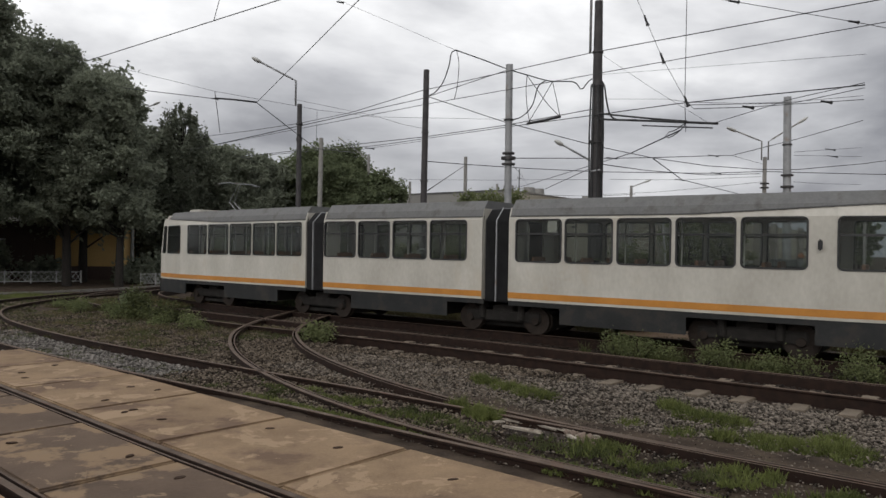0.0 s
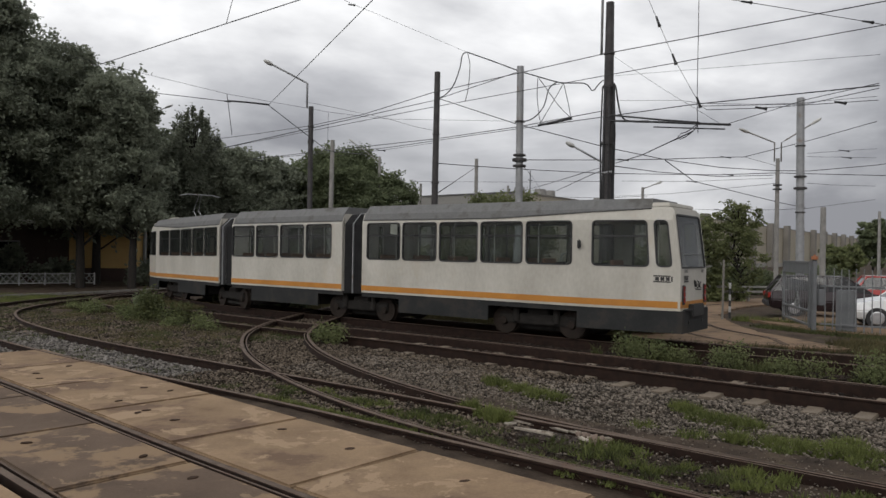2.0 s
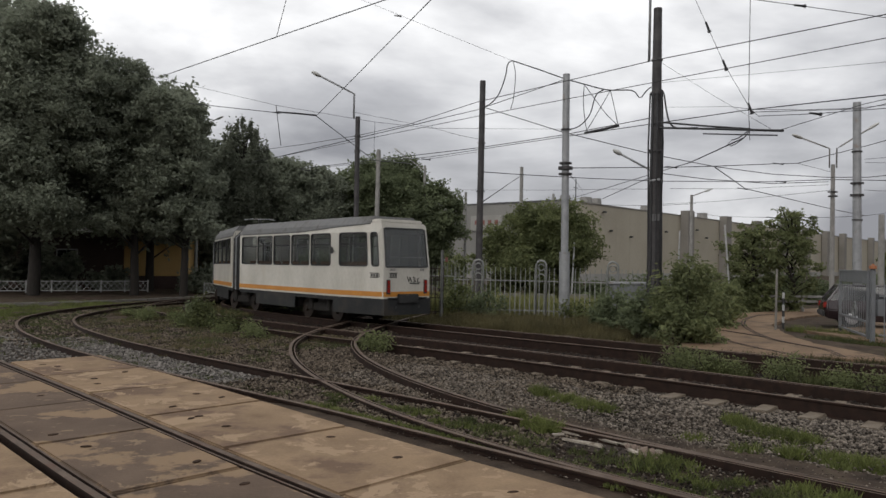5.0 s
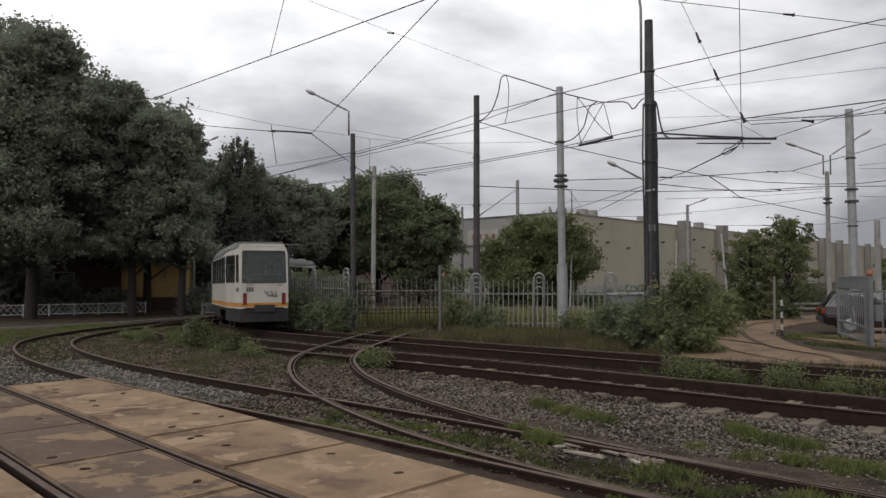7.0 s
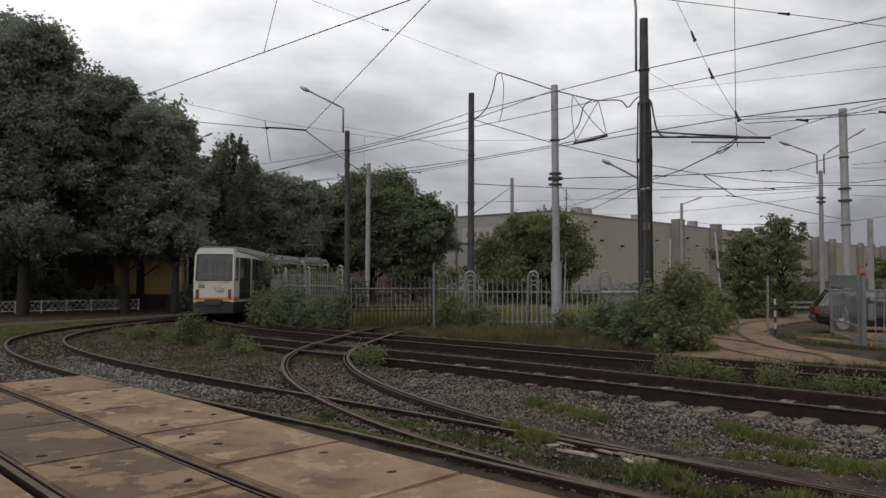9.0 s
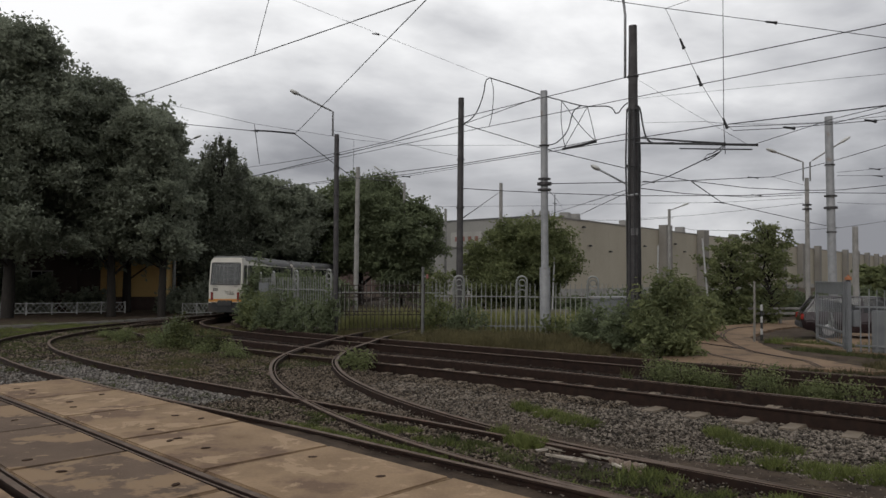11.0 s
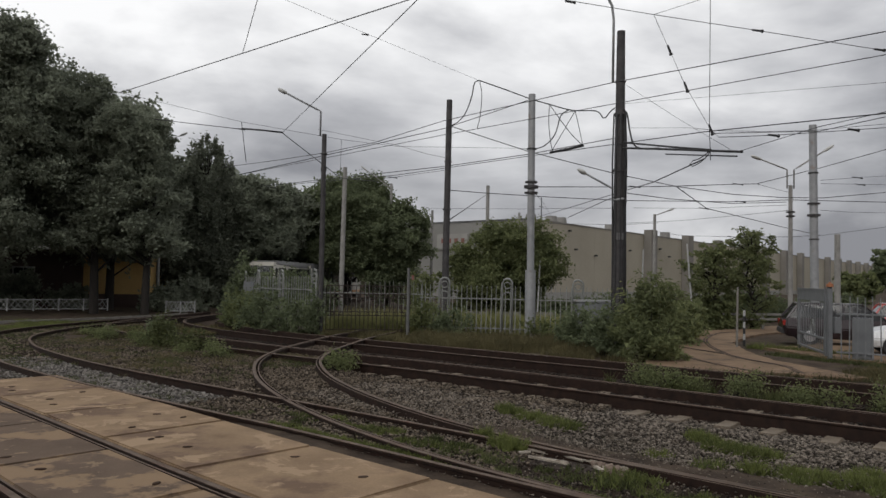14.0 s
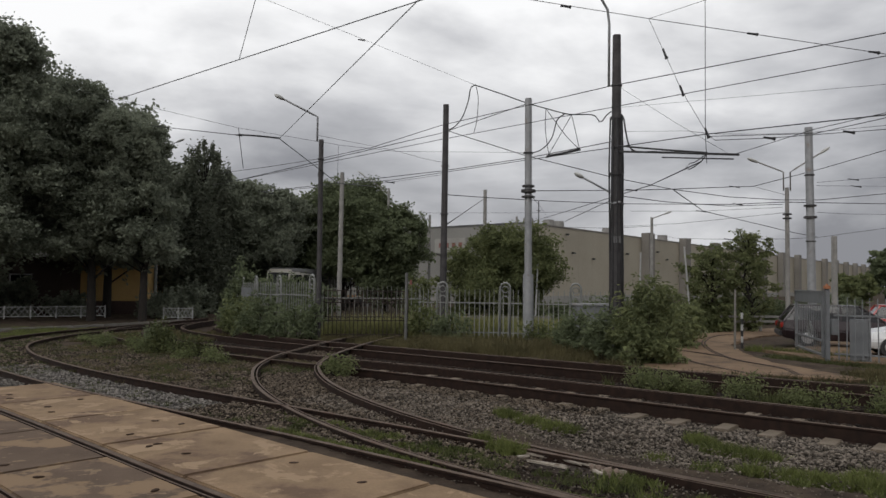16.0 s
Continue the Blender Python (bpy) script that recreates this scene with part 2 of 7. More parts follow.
M = {
    # rust taken near black: the shade on the rail sides is in the colour
    "rail": surf("shaded_rusty_rail", (0.008, 0.0042, 0.0031), (0.028, 0.0145, 0.0098), 8, 0.75, 0.3, 0.1, 90, spec=0.2),
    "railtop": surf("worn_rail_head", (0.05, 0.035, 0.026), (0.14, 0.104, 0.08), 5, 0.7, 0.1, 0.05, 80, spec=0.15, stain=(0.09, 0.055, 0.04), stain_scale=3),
    "sleeper": surf("oily_timber", (0.02, 0.016, 0.013), (0.065, 0.05, 0.038), 7, 0.9, 0.5, 0, 70, spec=0.15, stretch=(1, 6, 1)),
    "sleeper_conc": surf("concrete_sleeper", (0.085, 0.066, 0.048), (0.22, 0.178, 0.132), 5, 0.85, 0.3, 0, 70),
    "slab": surf("worn_concrete_slab", (0.14, 0.093, 0.057), (0.30, 0.21, 0.13), 1.6, 0.85, 0.5, 0, 45, stain=(0.125, 0.082, 0.055), stain_scale=0.8, stain_cut=(0.50, 0.60), world_space=True, chip=(0.275, 0.195, 0.125), chip_scale=1.5, chip_cut=(0.56, 0.575), spec=0.15),
    "asphalt_slab": surf("grey_patched_slab", (0.07, 0.049, 0.036), (0.135, 0.095, 0.068), 1.6, 0.85, 0.5, 0, 45, stain=(0.20, 0.137, 0.085), stain_scale=0.9, stain_cut=(0.515, 0.555), world_space=True, chip=(0.19, 0.135, 0.088), chip_scale=2.3, chip_cut=(0.585, 0.605), spec=0.15),
    "stone": surf("ballast_stone", (0.026, 0.021, 0.0165), (0.215, 0.183, 0.152), 3, 0.9, 0.3, 0, 40, island=0.9, spec=0.2),
    "stone_pale": surf("pale_ballast", (0.04, 0.035, 0.03), (0.21, 0.19, 0.17), 3, 0.8, 0.3, 0, 40, island=0.9),
    "stone_brown": surf("brown_ballast_stone", (0.024, 0.018, 0.0135), (0.17, 0.137, 0.105), 3, 0.9, 0.3, 0, 40, island=0.9, spec=0.15),
    # oily stone, darkened further to hold the shadow lying between the rails
    "oily": surf("shaded_oily_ballast_stone", (0.010, 0.0075, 0.006), (0.045, 0.033, 0.026), 3, 0.85, 0.3, 0, 40, island=0.9, spec=0.2),
    "grass": leaf_mat("grass_blades", (0.045, 0.056, 0.018), (0.165, 0.185, 0.06), 0.3),
    "weed": leaf_mat("weed_leaves", (0.03, 0.036, 0.015), (0.105, 0.115, 0.045), 0.3),
    "tall_dry": leaf_mat("yellowing_tall_grass", (0.10, 0.105, 0.04), (0.29, 0.29, 0.12), 0.45),
    "post_grey": surf("dull_grey_post", (0.07, 0.07, 0.068), (0.15, 0.15, 0.145), 3, 0.6, 0.2, 0.1, 30),
    "dry_weed": leaf_mat("dry_weed_leaves", (0.026, 0.026, 0.013), (0.085, 0.082, 0.038), 0.3),
    "straw_weed": leaf_mat("straw_coloured_weeds", (0.05, 0.045, 0.022), (0.15, 0.13, 0.065), 0.35),
    "sign_white": surf("faded_sign_board", (0.21, 0.205, 0.19), (0.30, 0.293, 0.272), 0.5, 0.8, 0.1, 0, 8),
    # paler and greyer than real leaves: haze and missing bounce light are coloured in
    "leaf_dark": leaf_mat("haze_lifted_foliage", (0.145, 0.16, 0.122), (0.28, 0.305, 0.228), 0.55),
    "leaf_mid": leaf_mat("foliage", (0.085, 0.102, 0.06), (0.19, 0.22, 0.12), 0.48),
    "leaf_bush": leaf_mat("bush_foliage", (0.075, 0.09, 0.042), (0.215, 0.235, 0.105), 0.45),
    "leaf_pale": leaf_mat("pale_green_foliage", (0.085, 0.1, 0.05), (0.225, 0.245, 0.112), 0.45),
    "leaf_conifer": leaf_mat("poplar_foliage", (0.095, 0.105, 0.08), (0.20, 0.215, 0.16), 0.45),
    "bark": surf("bark", (0.008, 0.0065, 0.0055), (0.026, 0.021, 0.017), 5, 0.9, 0.6, 0, 30, stretch=(3, 3, 0.6)),
    "white_paint": surf("dirty_cream_tram_paint", (0.33, 0.312, 0.272), (0.50, 0.48, 0.432), 1.4, 0.38, 0.04, 0, 14, stain=(0.40, 0.355, 0.285), stain_scale=1.1, stain_cut=(0.56, 0.8), stretch=(1, 1, 0.55), chip=(0.36, 0.29, 0.21), chip_scale=1.6, chip_cut=(0.66, 0.8)),
    "orange": surf("orange_band_paint", (0.33, 0.135, 0.02), (0.47, 0.205, 0.036), 2, 0.45, 0.05, 0, 20),
    "skirt": surf("grey_skirt_paint", (0.011, 0.0115, 0.012), (0.026, 0.027, 0.027), 2, 0.6, 0.1, 0, 20, stain=(0.034, 0.029, 0.025), stain_scale=2, spec=0.25),
    "roofgrey": surf("weathered_grey_roof", (0.085, 0.085, 0.086), (0.16, 0.16, 0.158), 2, 0.75, 0.1, 0, 18, stain=(0.075, 0.072, 0.067), stain_scale=2),
    "rubber": surf("black_rubber", (0.012, 0.012, 0.013), (0.035, 0.035, 0.036), 5, 0.6, 0.1, 0, 40),
    "glass": glass_mat("dusty_tram_glass", (0.05, 0.052, 0.05), 0.84),
    "glass_rear": glass_mat("hazy_rear_glass", (0.06, 0.063, 0.065), 0.5, 0.1, 0.65),
    "glass_car": glass_mat("car_glass", (0.010, 0.011, 0.013), 0.1, 0.08, 0.35),
    "interior": surf("tram_interior_lining", (0.34, 0.33, 0.30), (0.52, 0.51, 0.47), 3, 0.6, 0.05, 0, 20),
    "seat": surf("brown_seat_plastic", (0.10, 0.05, 0.03), (0.19, 0.10, 0.06), 4, 0.45, 0.05, 0, 20),
    # iron and wheel steel are darkened to carry the shadow beneath the tram
    "iron": surf("shaded_underframe_iron", (0.009, 0.008, 0.0075), (0.03, 0.027, 0.024), 5, 0.75, 0.3, 0.1, 40, spec=0.2),
    "wheel": surf("shaded_rusty_wheel_steel", (0.012, 0.009, 0.007), (0.034, 0.025, 0.02), 5, 0.7, 0.2, 0.1, 40, spec=0.2),
    "red_lens": surf("red_tail_lens", (0.16, 0.01, 0.008), (0.30, 0.025, 0.015), 6, 0.25, 0.0, 0, 30),
    "orange_lens": surf("orange_beacon", (0.20, 0.065, 0.022), (0.32, 0.115, 0.04), 6, 0.3, 0.0, 0, 30),
    "black": surf("black_marking", (0.012, 0.012, 0.013), (0.03, 0.03, 0.03), 6, 0.5, 0.0, 0, 30),
    "fence": surf("weathered_grey_fence_paint", (0.12, 0.125, 0.12), (0.255, 0.26, 0.245), 4, 0.55, 0.2, 0.1, 40, stain=(0.15, 0.085, 0.05), stain_scale=3, stain_cut=(0.6, 0.72)),
    "gate_iron": surf("rusty_black_gate_iron", (0.010, 0.008, 0.007), (0.042, 0.027, 0.02), 5, 0.8, 0.3, 0.05, 40),
    "sheet": surf("dull_grey_gate_sheet", (0.105, 0.11, 0.115), (0.19, 0.197, 0.205), 2, 0.5, 0.1, 0.2, 30),
    "pole_dark": surf("dark_tarred_pole", (0.022, 0.02, 0.021), (0.068, 0.063, 0.064), 4, 0.65, 0.25, 0.1, 30),
    "pole_grey": surf("galvanised_grey_pole", (0.18, 0.184, 0.192), (0.32, 0.325, 0.33), 3, 0.5, 0.15, 0.2, 30, stain=(0.20, 0.15, 0.12), stain_scale=2.2, stain_cut=(0.6, 0.74)),
    "pole_conc": surf("concrete_pole", (0.16, 0.155, 0.145), (0.29, 0.28, 0.265), 3, 0.85, 0.25, 0, 35),
    "wire": surf("black_cable", (0.015, 0.015, 0.016), (0.04, 0.04, 0.042), 5, 0.55, 0.0, 0.2, 30),
    "lamp": surf("lamp_housing", (0.33, 0.33, 0.32), (0.5, 0.5, 0.48), 5, 0.5, 0.1, 0.1, 30),
    "hall": surf("beige_hall_panels", (0.27, 0.243, 0.19), (0.36, 0.327, 0.26), 0.12, 0.8, 0.1, 0, 4, stain=(0.33, 0.30, 0.24), stain_scale=0.2, stain_cut=(0.5, 0.75), world_space=True),
    "hall_col": surf("grey_concrete_pilaster", (0.14, 0.13, 0.115), (0.215, 0.20, 0.178), 0.3, 0.85, 0.15, 0, 6, world_space=True),
    "hall_side": surf("grey_gable_panels", (0.165, 0.162, 0.15), (0.245, 0.238, 0.224), 0.15, 0.8, 0.1, 0, 5, world_space=True),
    "roofing": surf("bitumen_roofing", (0.05, 0.05, 0.05), (0.11, 0.11, 0.11), 0.5, 0.8, 0.1, 0, 6, world_space=True),
    "white_wall": surf("whitewashed_wall", (0.55, 0.54, 0.52), (0.72, 0.71, 0.68), 0.5, 0.8, 0.1, 0, 8, world_space=True),
    "yellow_wall": surf("ochre_rendered_wall", (0.42, 0.27, 0.10), (0.58, 0.39, 0.16), 0.5, 0.85, 0.15, 0, 9, world_space=True),
    # white paint toned to grey, with the shade on the railing in its colour
    "white_rail": surf("shaded_white_railing_paint", (0.25, 0.25, 0.25), (0.40, 0.40, 0.39), 3, 0.5, 0.1, 0, 30),
    "car_dark": surf("dark_car_paint", (0.018, 0.012, 0.014), (0.035, 0.024, 0.027), 2, 0.2, 0.0, 0.2, 10, spec=0.6),
    "car_white": surf("white_car_paint", (0.62, 0.63, 0.64), (0.76, 0.77, 0.78), 2, 0.2, 0.0, 0, 10, spec=0.6),
    "car_red": surf("red_car_paint", (0.30, 0.02, 0.018), (0.42, 0.035, 0.03), 2, 0.2, 0.0, 0, 10, spec=0.6),
    "alloy": surf("alloy_wheel", (0.35, 0.35, 0.36), (0.55, 0.55, 0.56), 5, 0.35, 0.05, 0.8, 30),
    "road": surf("dusty_concrete_road", (0.11, 0.074, 0.048), (0.235, 0.162, 0.106), 1.1, 0.9, 0.6, 0, 18, spec=0.12, stain=(0.085, 0.062, 0.045), stain_scale=1.3, stain_cut=(0.52, 0.68), world_space=True, chip=(0.06, 0.045, 0.033), chip_scale=4.5, chip_cut=(0.62, 0.70)),
    "kerb": surf("kerb_stone", (0.10, 0.095, 0.085), (0.22, 0.205, 0.185), 2, 0.85, 0.3, 0, 30),
    "old_board": surf("splintered_board", (0.18, 0.15, 0.12), (0.42, 0.38, 0.32), 5, 0.85, 0.3, 0, 40, stain=(0.1, 0.075, 0.055), stain_scale=4),
    "rust_hole": surf("rusty_hole", (0.02, 0.012, 0.008), (0.05, 0.03, 0.02), 9, 0.9, 0.1, 0, 60, spec=0.1),
    "post_wood": surf("weathered_post", (0.09, 0.065, 0.05), (0.20, 0.15, 0.12), 5, 0.85, 0.3, 0, 40),
    "brown_wall": surf("brown_panel_wall", (0.045, 0.028, 0.024), (0.09, 0.06, 0.05), 0.6, 0.8, 0.1, 0, 9, world_space=True),
    "hood_red": surf("red_sign_paint", (0.14, 0.055, 0.045), (0.21, 0.085, 0.07), 2, 0.5, 0.0, 0, 10),
}


# ---- mesh helpers ----
def mesh(name, verts, faces, mats=(), index=None, smooth=False):
    me = bpy.data.meshes.new(name)
    me.from_pydata([tuple(v) for v in verts], [], [tuple(f) for f in faces])
    for m in mats:
        me.materials.append(m)
    if index is not None:
        me.polygons.foreach_set("material_index", np.asarray(index, dtype=np.int32))
    if smooth:
        me.polygons.foreach_set("use_smooth", np.ones(len(me.polygons), dtype=bool))
    me.update()
    return me


def part(name, bm, material, parent=None, label="", smooth=False):
    """Links a bmesh, or a finished mesh, as ONE object under a thing or a part."""
    if isinstance(bm, bmesh.types.BMesh):
        me = bpy.data.meshes.new(name)
        bm.to_mesh(me)
        bm.free()
        if smooth:
            me.polygons.foreach_set("use_smooth", np.ones(len(me.polygons), dtype=bool))
    else:
        me = bm
    if material and not me.materials:
        me.materials.append(material)
    ob = new(name, me)
    if parent:
        ob.parent = parent
    if label:
        tagged(ob, label)
    return ob


def thing(name, label, category, at=None, group="", kind=""):
    ob = new(name)
    ob.empty_display_size = 0.2
    if at is not None:
        ob.matrix_basis = at
    return tagged(ob, label, category, group, kind)


def box(bm, size, m=None, bevel=0.0):
    r = bmesh.ops.create_cube(bm, size=1.0, matrix=(m or Matrix()) @ Matrix.Diagonal((*size, 1)))
    if bevel:
        edges = list({e for v in r["verts"] for e in v.link_edges})
        bmesh.ops.bevel(bm, geom=edges, offset=bevel, segments=2, affect="EDGES", clamp_overlap=True)
    return bm


def boxed(lo, hi, bevel=0.0, bm=None):
    """A box between two corners."""
    bm = bm or bmesh.new()
    lo, hi = Vector(lo), Vector(hi)
    return box(bm, hi - lo, Matrix.Translation((lo + hi) / 2), bevel)


def cyl(bm, r1, r2, p, q, n=12):
    p, q = Vector(p), Vector(q)
    d = q - p
    m = Matrix.Translation((p + q) / 2) @ d.to_track_quat("Z", "Y").to_matrix().to_4x4()
    bmesh.ops.create_cone(bm, cap_ends=True, segments=n, radius1=r1, radius2=r2, depth=d.length, matrix=m)
    return bm


def smooth_line(points, step=0.4):
    """A Catmull-Rom line through the points, at even steps."""
    P = [Vector(p) for p in points]
    P = [P[0] * 2 - P[1]] + P + [P[-1] * 2 - P[-2]]
    fine = []
    for i in range(1, len(P) - 2):
        a, b, c, d = P[i - 1:i + 3]
        for k in range(24):
            t = k / 24
            fine.append(0.5 * (2 * b + (c - a) * t + (2 * a - 5 * b + 4 * c - d) * t ** 2 + (3 * b - a - 3 * c + d) * t ** 3))
    fine.append(P[-2])
    out, left = [fine[0]], step
    for a, b in zip(fine, fine[1:]):
        seg = (b - a).length
        pos = 0.0
        while seg - pos >= left:
            pos += left
            out.append(a.lerp(b, pos / seg))
            left = step
        left -= seg - pos
    if (out[-1] - fine[-1]).length > step * 0.3:
        out.append(fine[-1])
    return out


def sweep(line, profile, closed=True):
    """Profile points (across, up) swept along the line. Returns verts, faces."""
    n = len(profile)
    V, F = [], []
    for i, p in enumerate(line):
        d = line[min(i + 1, len(line) - 1)] - line[max(i - 1, 0)]
        side = Vector((d.y, -d.x, 0)).normalized()
        for a, b in profile:
            V.append(p + side * a + Vector((0, 0, b)))
    for i in range(len(line) - 1):
        for k in range(n if closed else n - 1):
            a, b = i * n + k, i * n + (k + 1) % n
            F.append((a, b, b + n, a + n))
    if closed:
        F.append(tuple(range(n))[::-1])
        F.append(tuple(range((len(line) - 1) * n, len(line) * n)))
    return V, F


def tube(points, r, n=6, step=None):
    """A round tube along a polyline in any direction."""
    L = [Vector(p) for p in points]
    V, F = [], []
    for i, p in enumerate(L):
        d = (L[min(i + 1, len(L) - 1)] - L[max(i - 1, 0)]).normalized()
        up = Vector((0, 0, 1)) if abs(d.z) < 0.95 else Vector((1, 0, 0))
        s = d.cross(up).normalized()
        u = s.cross(d)
        for k in range(n):
            a = 2 * math.pi * k / n
            V.append(p + s * (r * math.cos(a)) + u * (r * math.sin(a)))
    for i in range(len(L) - 1):
        for k in range(n):
            a, b = i * n + k, i * n + (k + 1) % n
            F.append((a, b, b + n, a + n))
    F.append(tuple(range(n))[::-1])
    F.append(tuple(range((len(L) - 1) * n, len(L) * n)))
    return V, F


def leaves(rng, centres, size, aspect=0.6, spread=1.0):
    """Folded leaf cards (two triangles each) at the centres, turned at random. Returns verts, faces arrays."""
    n = len(centres)
    s = size * rng.uniform(0.6, 1.35, (n, 1))
    d = rng.normal(size=(n, 3))
    d[:, 2] *= 0.7
    d /= np.linalg.norm(d, axis=1, keepdims=True)
    e = np.cross(d, rng.normal(size=(n, 3)))
    e /= np.linalg.norm(e, axis=1, keepdims=True)
    f = np.cross(d, e)
    c = np.asarray(centres)
    V = np.empty((n, 4, 3))
    V[:, 0] = c - d * s
    V[:, 1] = c + e * s * aspect + f * s * 0.18
    V[:, 2] = c + d * s
    V[:, 3] = c - e * s * aspect + f * s * 0.18
    return V.reshape(-1, 3), np.arange(n * 4).reshape(n, 4)


def card_mesh(name, V, F, mat):
    me = bpy.data.meshes.new(name)
    V, F = np.ascontiguousarray(V, dtype=np.float32), np.ascontiguousarray(F, dtype=np.int32)
    k = F.shape[1]
    me.vertices.add(len(V))
    me.vertices.foreach_set("co", V.ravel())
    me.loops.add(F.size)
    me.loops.foreach_set("vertex_index", F.ravel())
    me.polygons.add(len(F))
    me.polygons.foreach_set("loop_start", np.arange(0, F.size, k, dtype=np.int32))
    me.polygons.foreach_set("loop_total", np.full(len(F), k, dtype=np.int32))
    me.materials.append(mat)
    me.update(calc_edges=True)
    return me


def fall(y):
    """The yard sinks a little towards the back."""
    t = min(1.0, max(0.0, (y - 20.0) / 28.0))
    return -0.35 * t * t * (3 - 2 * t)


# ---- the plan: centre lines of the tracks, rail tops at z 0 ----
GAUGE = 1.435
NEAR = [(13.3, 5.9, 0), (6.0, 11.35, 0), (2.95, 13.75, 0), (-0.7, 16.6, 0), (-4.3, 19.1, 0), (-7.9, 22.0, 0), (-10.5, 24.6, 0), (-12.5, 27.3, 0), (-13.7, 30.3, 0), (-14.3, 34.0, 0), (-14.45, 38.0, 0), (-14.5, 44.0, 0)]
FAR = [(15.5, 9.2, 0), (6.75, 15.4, 0), (2.6, 18.35, 0), (-1.57, 21.38, 0), (-5.0, 24.05, 0), (-7.25, 26.1, 0), (-9.05, 28.2, 0), (-10.7, 30.6, 0), (-11.9, 33.3, 0), (-12.6, 36.3, 0), (-12.95, 40.0, 0), (-13.0, 45.0, 0), (-13.0, 51.0, 0), (-12.9, 57.0, 0), (-12.2, 63.0, 0), (-11.2, 70.0, 0), (-10.0, 80.0, 0), (-9.4, 96.0, 0)]
CURVE = [(6.2, 3.7, 0), (2.45, 6.75, 0), (0.75, 8.1, 0), (-1.8, 10.15, 0), (-4.5, 12.2, 0), (-7.75, 14.75, 0), (-10.2, 17.0, 0), (-12.2, 19.3, 0), (-13.75, 22.0, 0), (-14.55, 25.4, 0), (-14.75, 29.0, 0), (-14.65, 33.5, 0), (-14.5, 38.0, 0)]
SPUR = [(5.6, 4.2, 0), (2.2, 7.0, 0), (0.95, 8.1, 0), (-0.3, 9.4, 0), (-1.5, 11.0, 0), (-2.6, 12.9, 0), (-3.45, 14.9, 0), (-4.05, 17.2, 0), (-4.2, 19.5, 0), (-4.0, 22.0, 0), (-3.7, 25.0, 0), (-3.15, 28.5, 0), (-2.4, 33.0, 0)]
YARD = [(6.0, -1.15, 0), (0.9, 3.25, 0), (-2.75, 6.35, 0), (-5.0, 8.35, 0), (-7.2, 10.3, 0), (-11.0, 13.6, 0), (-16.0, 17.9, 0)]


def offset(line, d):
    out = []
    for i, p in enumerate(line):
        q = line[min(i + 1, len(line) - 1)] - line[max(i - 1, 0)]
        out.append(p + Vector((q.y, -q.x, 0)).normalized() * d)
    return out


def drop(line, z=0.0):
    return [Vector((p.x, p.y, p.z + z + fall(p.y))) for p in line]


# ---- ground ----
def axis(lo, hi, step, far):
    mid = np.arange(lo, hi, step)
    grow = [step]
    while sum(grow) < far:
        grow.append(grow[-1] * 1.35)
    g = np.cumsum(grow)
    return np.concatenate([(lo - g)[::-1], mid, mid[-1] + g])


def soil_mat():
    m = surf("yard_soil", (0.018, 0.013, 0.010), (0.085, 0.063, 0.046), 2.2, 0.95, 0.9, 0, 26, spec=0.1, stain=(0.048, 0.05, 0.02), stain_scale=0.55, stain_cut=(0.56, 0.7), world_space=True)
    return m


def build_ground():
    X, Y = axis(-26, 22, 0.3, 1500), axis(1, 46, 0.3, 2500)
    gx, gy = np.meshgrid(X, Y)
    z = np.full(gx.shape, -0.16)
    near = (np.abs(gx) < 28) & (gy > 0) & (gy < 48)
    idx = np.argwhere(near)
    for i, j in idx:
        x, y = gx[i, j], gy[i, j]
        z[i, j] += 0.05 * noise.noise(Vector((x * 0.6, y * 0.6, 3))) + 0.025 * noise.noise(Vector((x * 2.1, y * 2.1, 7)))
    # the bed sinks between and beside the running rails
    for pts, depth, half in ((NEAR, 0.115, 1.6), (FAR, 0.115, 1.6), (SPUR, 0.03, 0.9)):
        L = np.array([p[:2] for p in smooth_line(pts, 0.3)])
        for i, j in idx:
            d = np.min((L[:, 0] - gx[i, j]) ** 2 + (L[:, 1] - gy[i, j]) ** 2) ** 0.5
            if d < half:
                z[i, j] = min(z[i, j], -0.17 - depth)
    # trodden earth almost level with the rails where the tracks join
    L = np.array([p[:2] for p in smooth_line(CURVE, 0.3)])
    for i, j in idx:
        if gy[i, j] < 12:
            d = np.min((L[:, 0] - gx[i, j]) ** 2 + (L[:, 1] - gy[i, j]) ** 2) ** 0.5
            k = max(0.0, min(1.0, (2.0 - d) / 0.6)) * max(0.0, min(1.0, (12 - gy[i, j]) / 1.5))
            z[i, j] += 0.085 * k
    t = np.clip((gy - 20) / 28, 0, 1)
    z += -0.35 * t * t * (3 - 2 * t)
    V = np.stack([gx, gy, z], -1).reshape(-1, 3)
    nx, ny = len(X), len(Y)
    a = (np.arange(ny - 1)[:, None] * nx + np.arange(nx - 1)[None]).ravel()
    F = np.stack([a, a + 1, a + nx + 1, a + nx], -1)
    me = card_mesh("ground", V, F, soil_mat())
    me.polygons.foreach_set("use_smooth", np.ones(len(me.polygons), dtype=bool))
    tagged(new("ground", me), "dark gravelly yard soil with patches of weeds", "ground", kind="structure")


build_ground()

RAIL = [(-0.07, -0.26), (0.07, -0.26), (0.07, -0.24), (0.016, -0.215), (0.013, -0.045), (0.036, -0.03), (0.036, -0.004), (0.028, 0.0), (-0.028, 0.0), (-0.036, -0.004), (-0.036, -0.03), (-0.013, -0.045), (-0.016, -0.215), (-0.07, -0.24)]
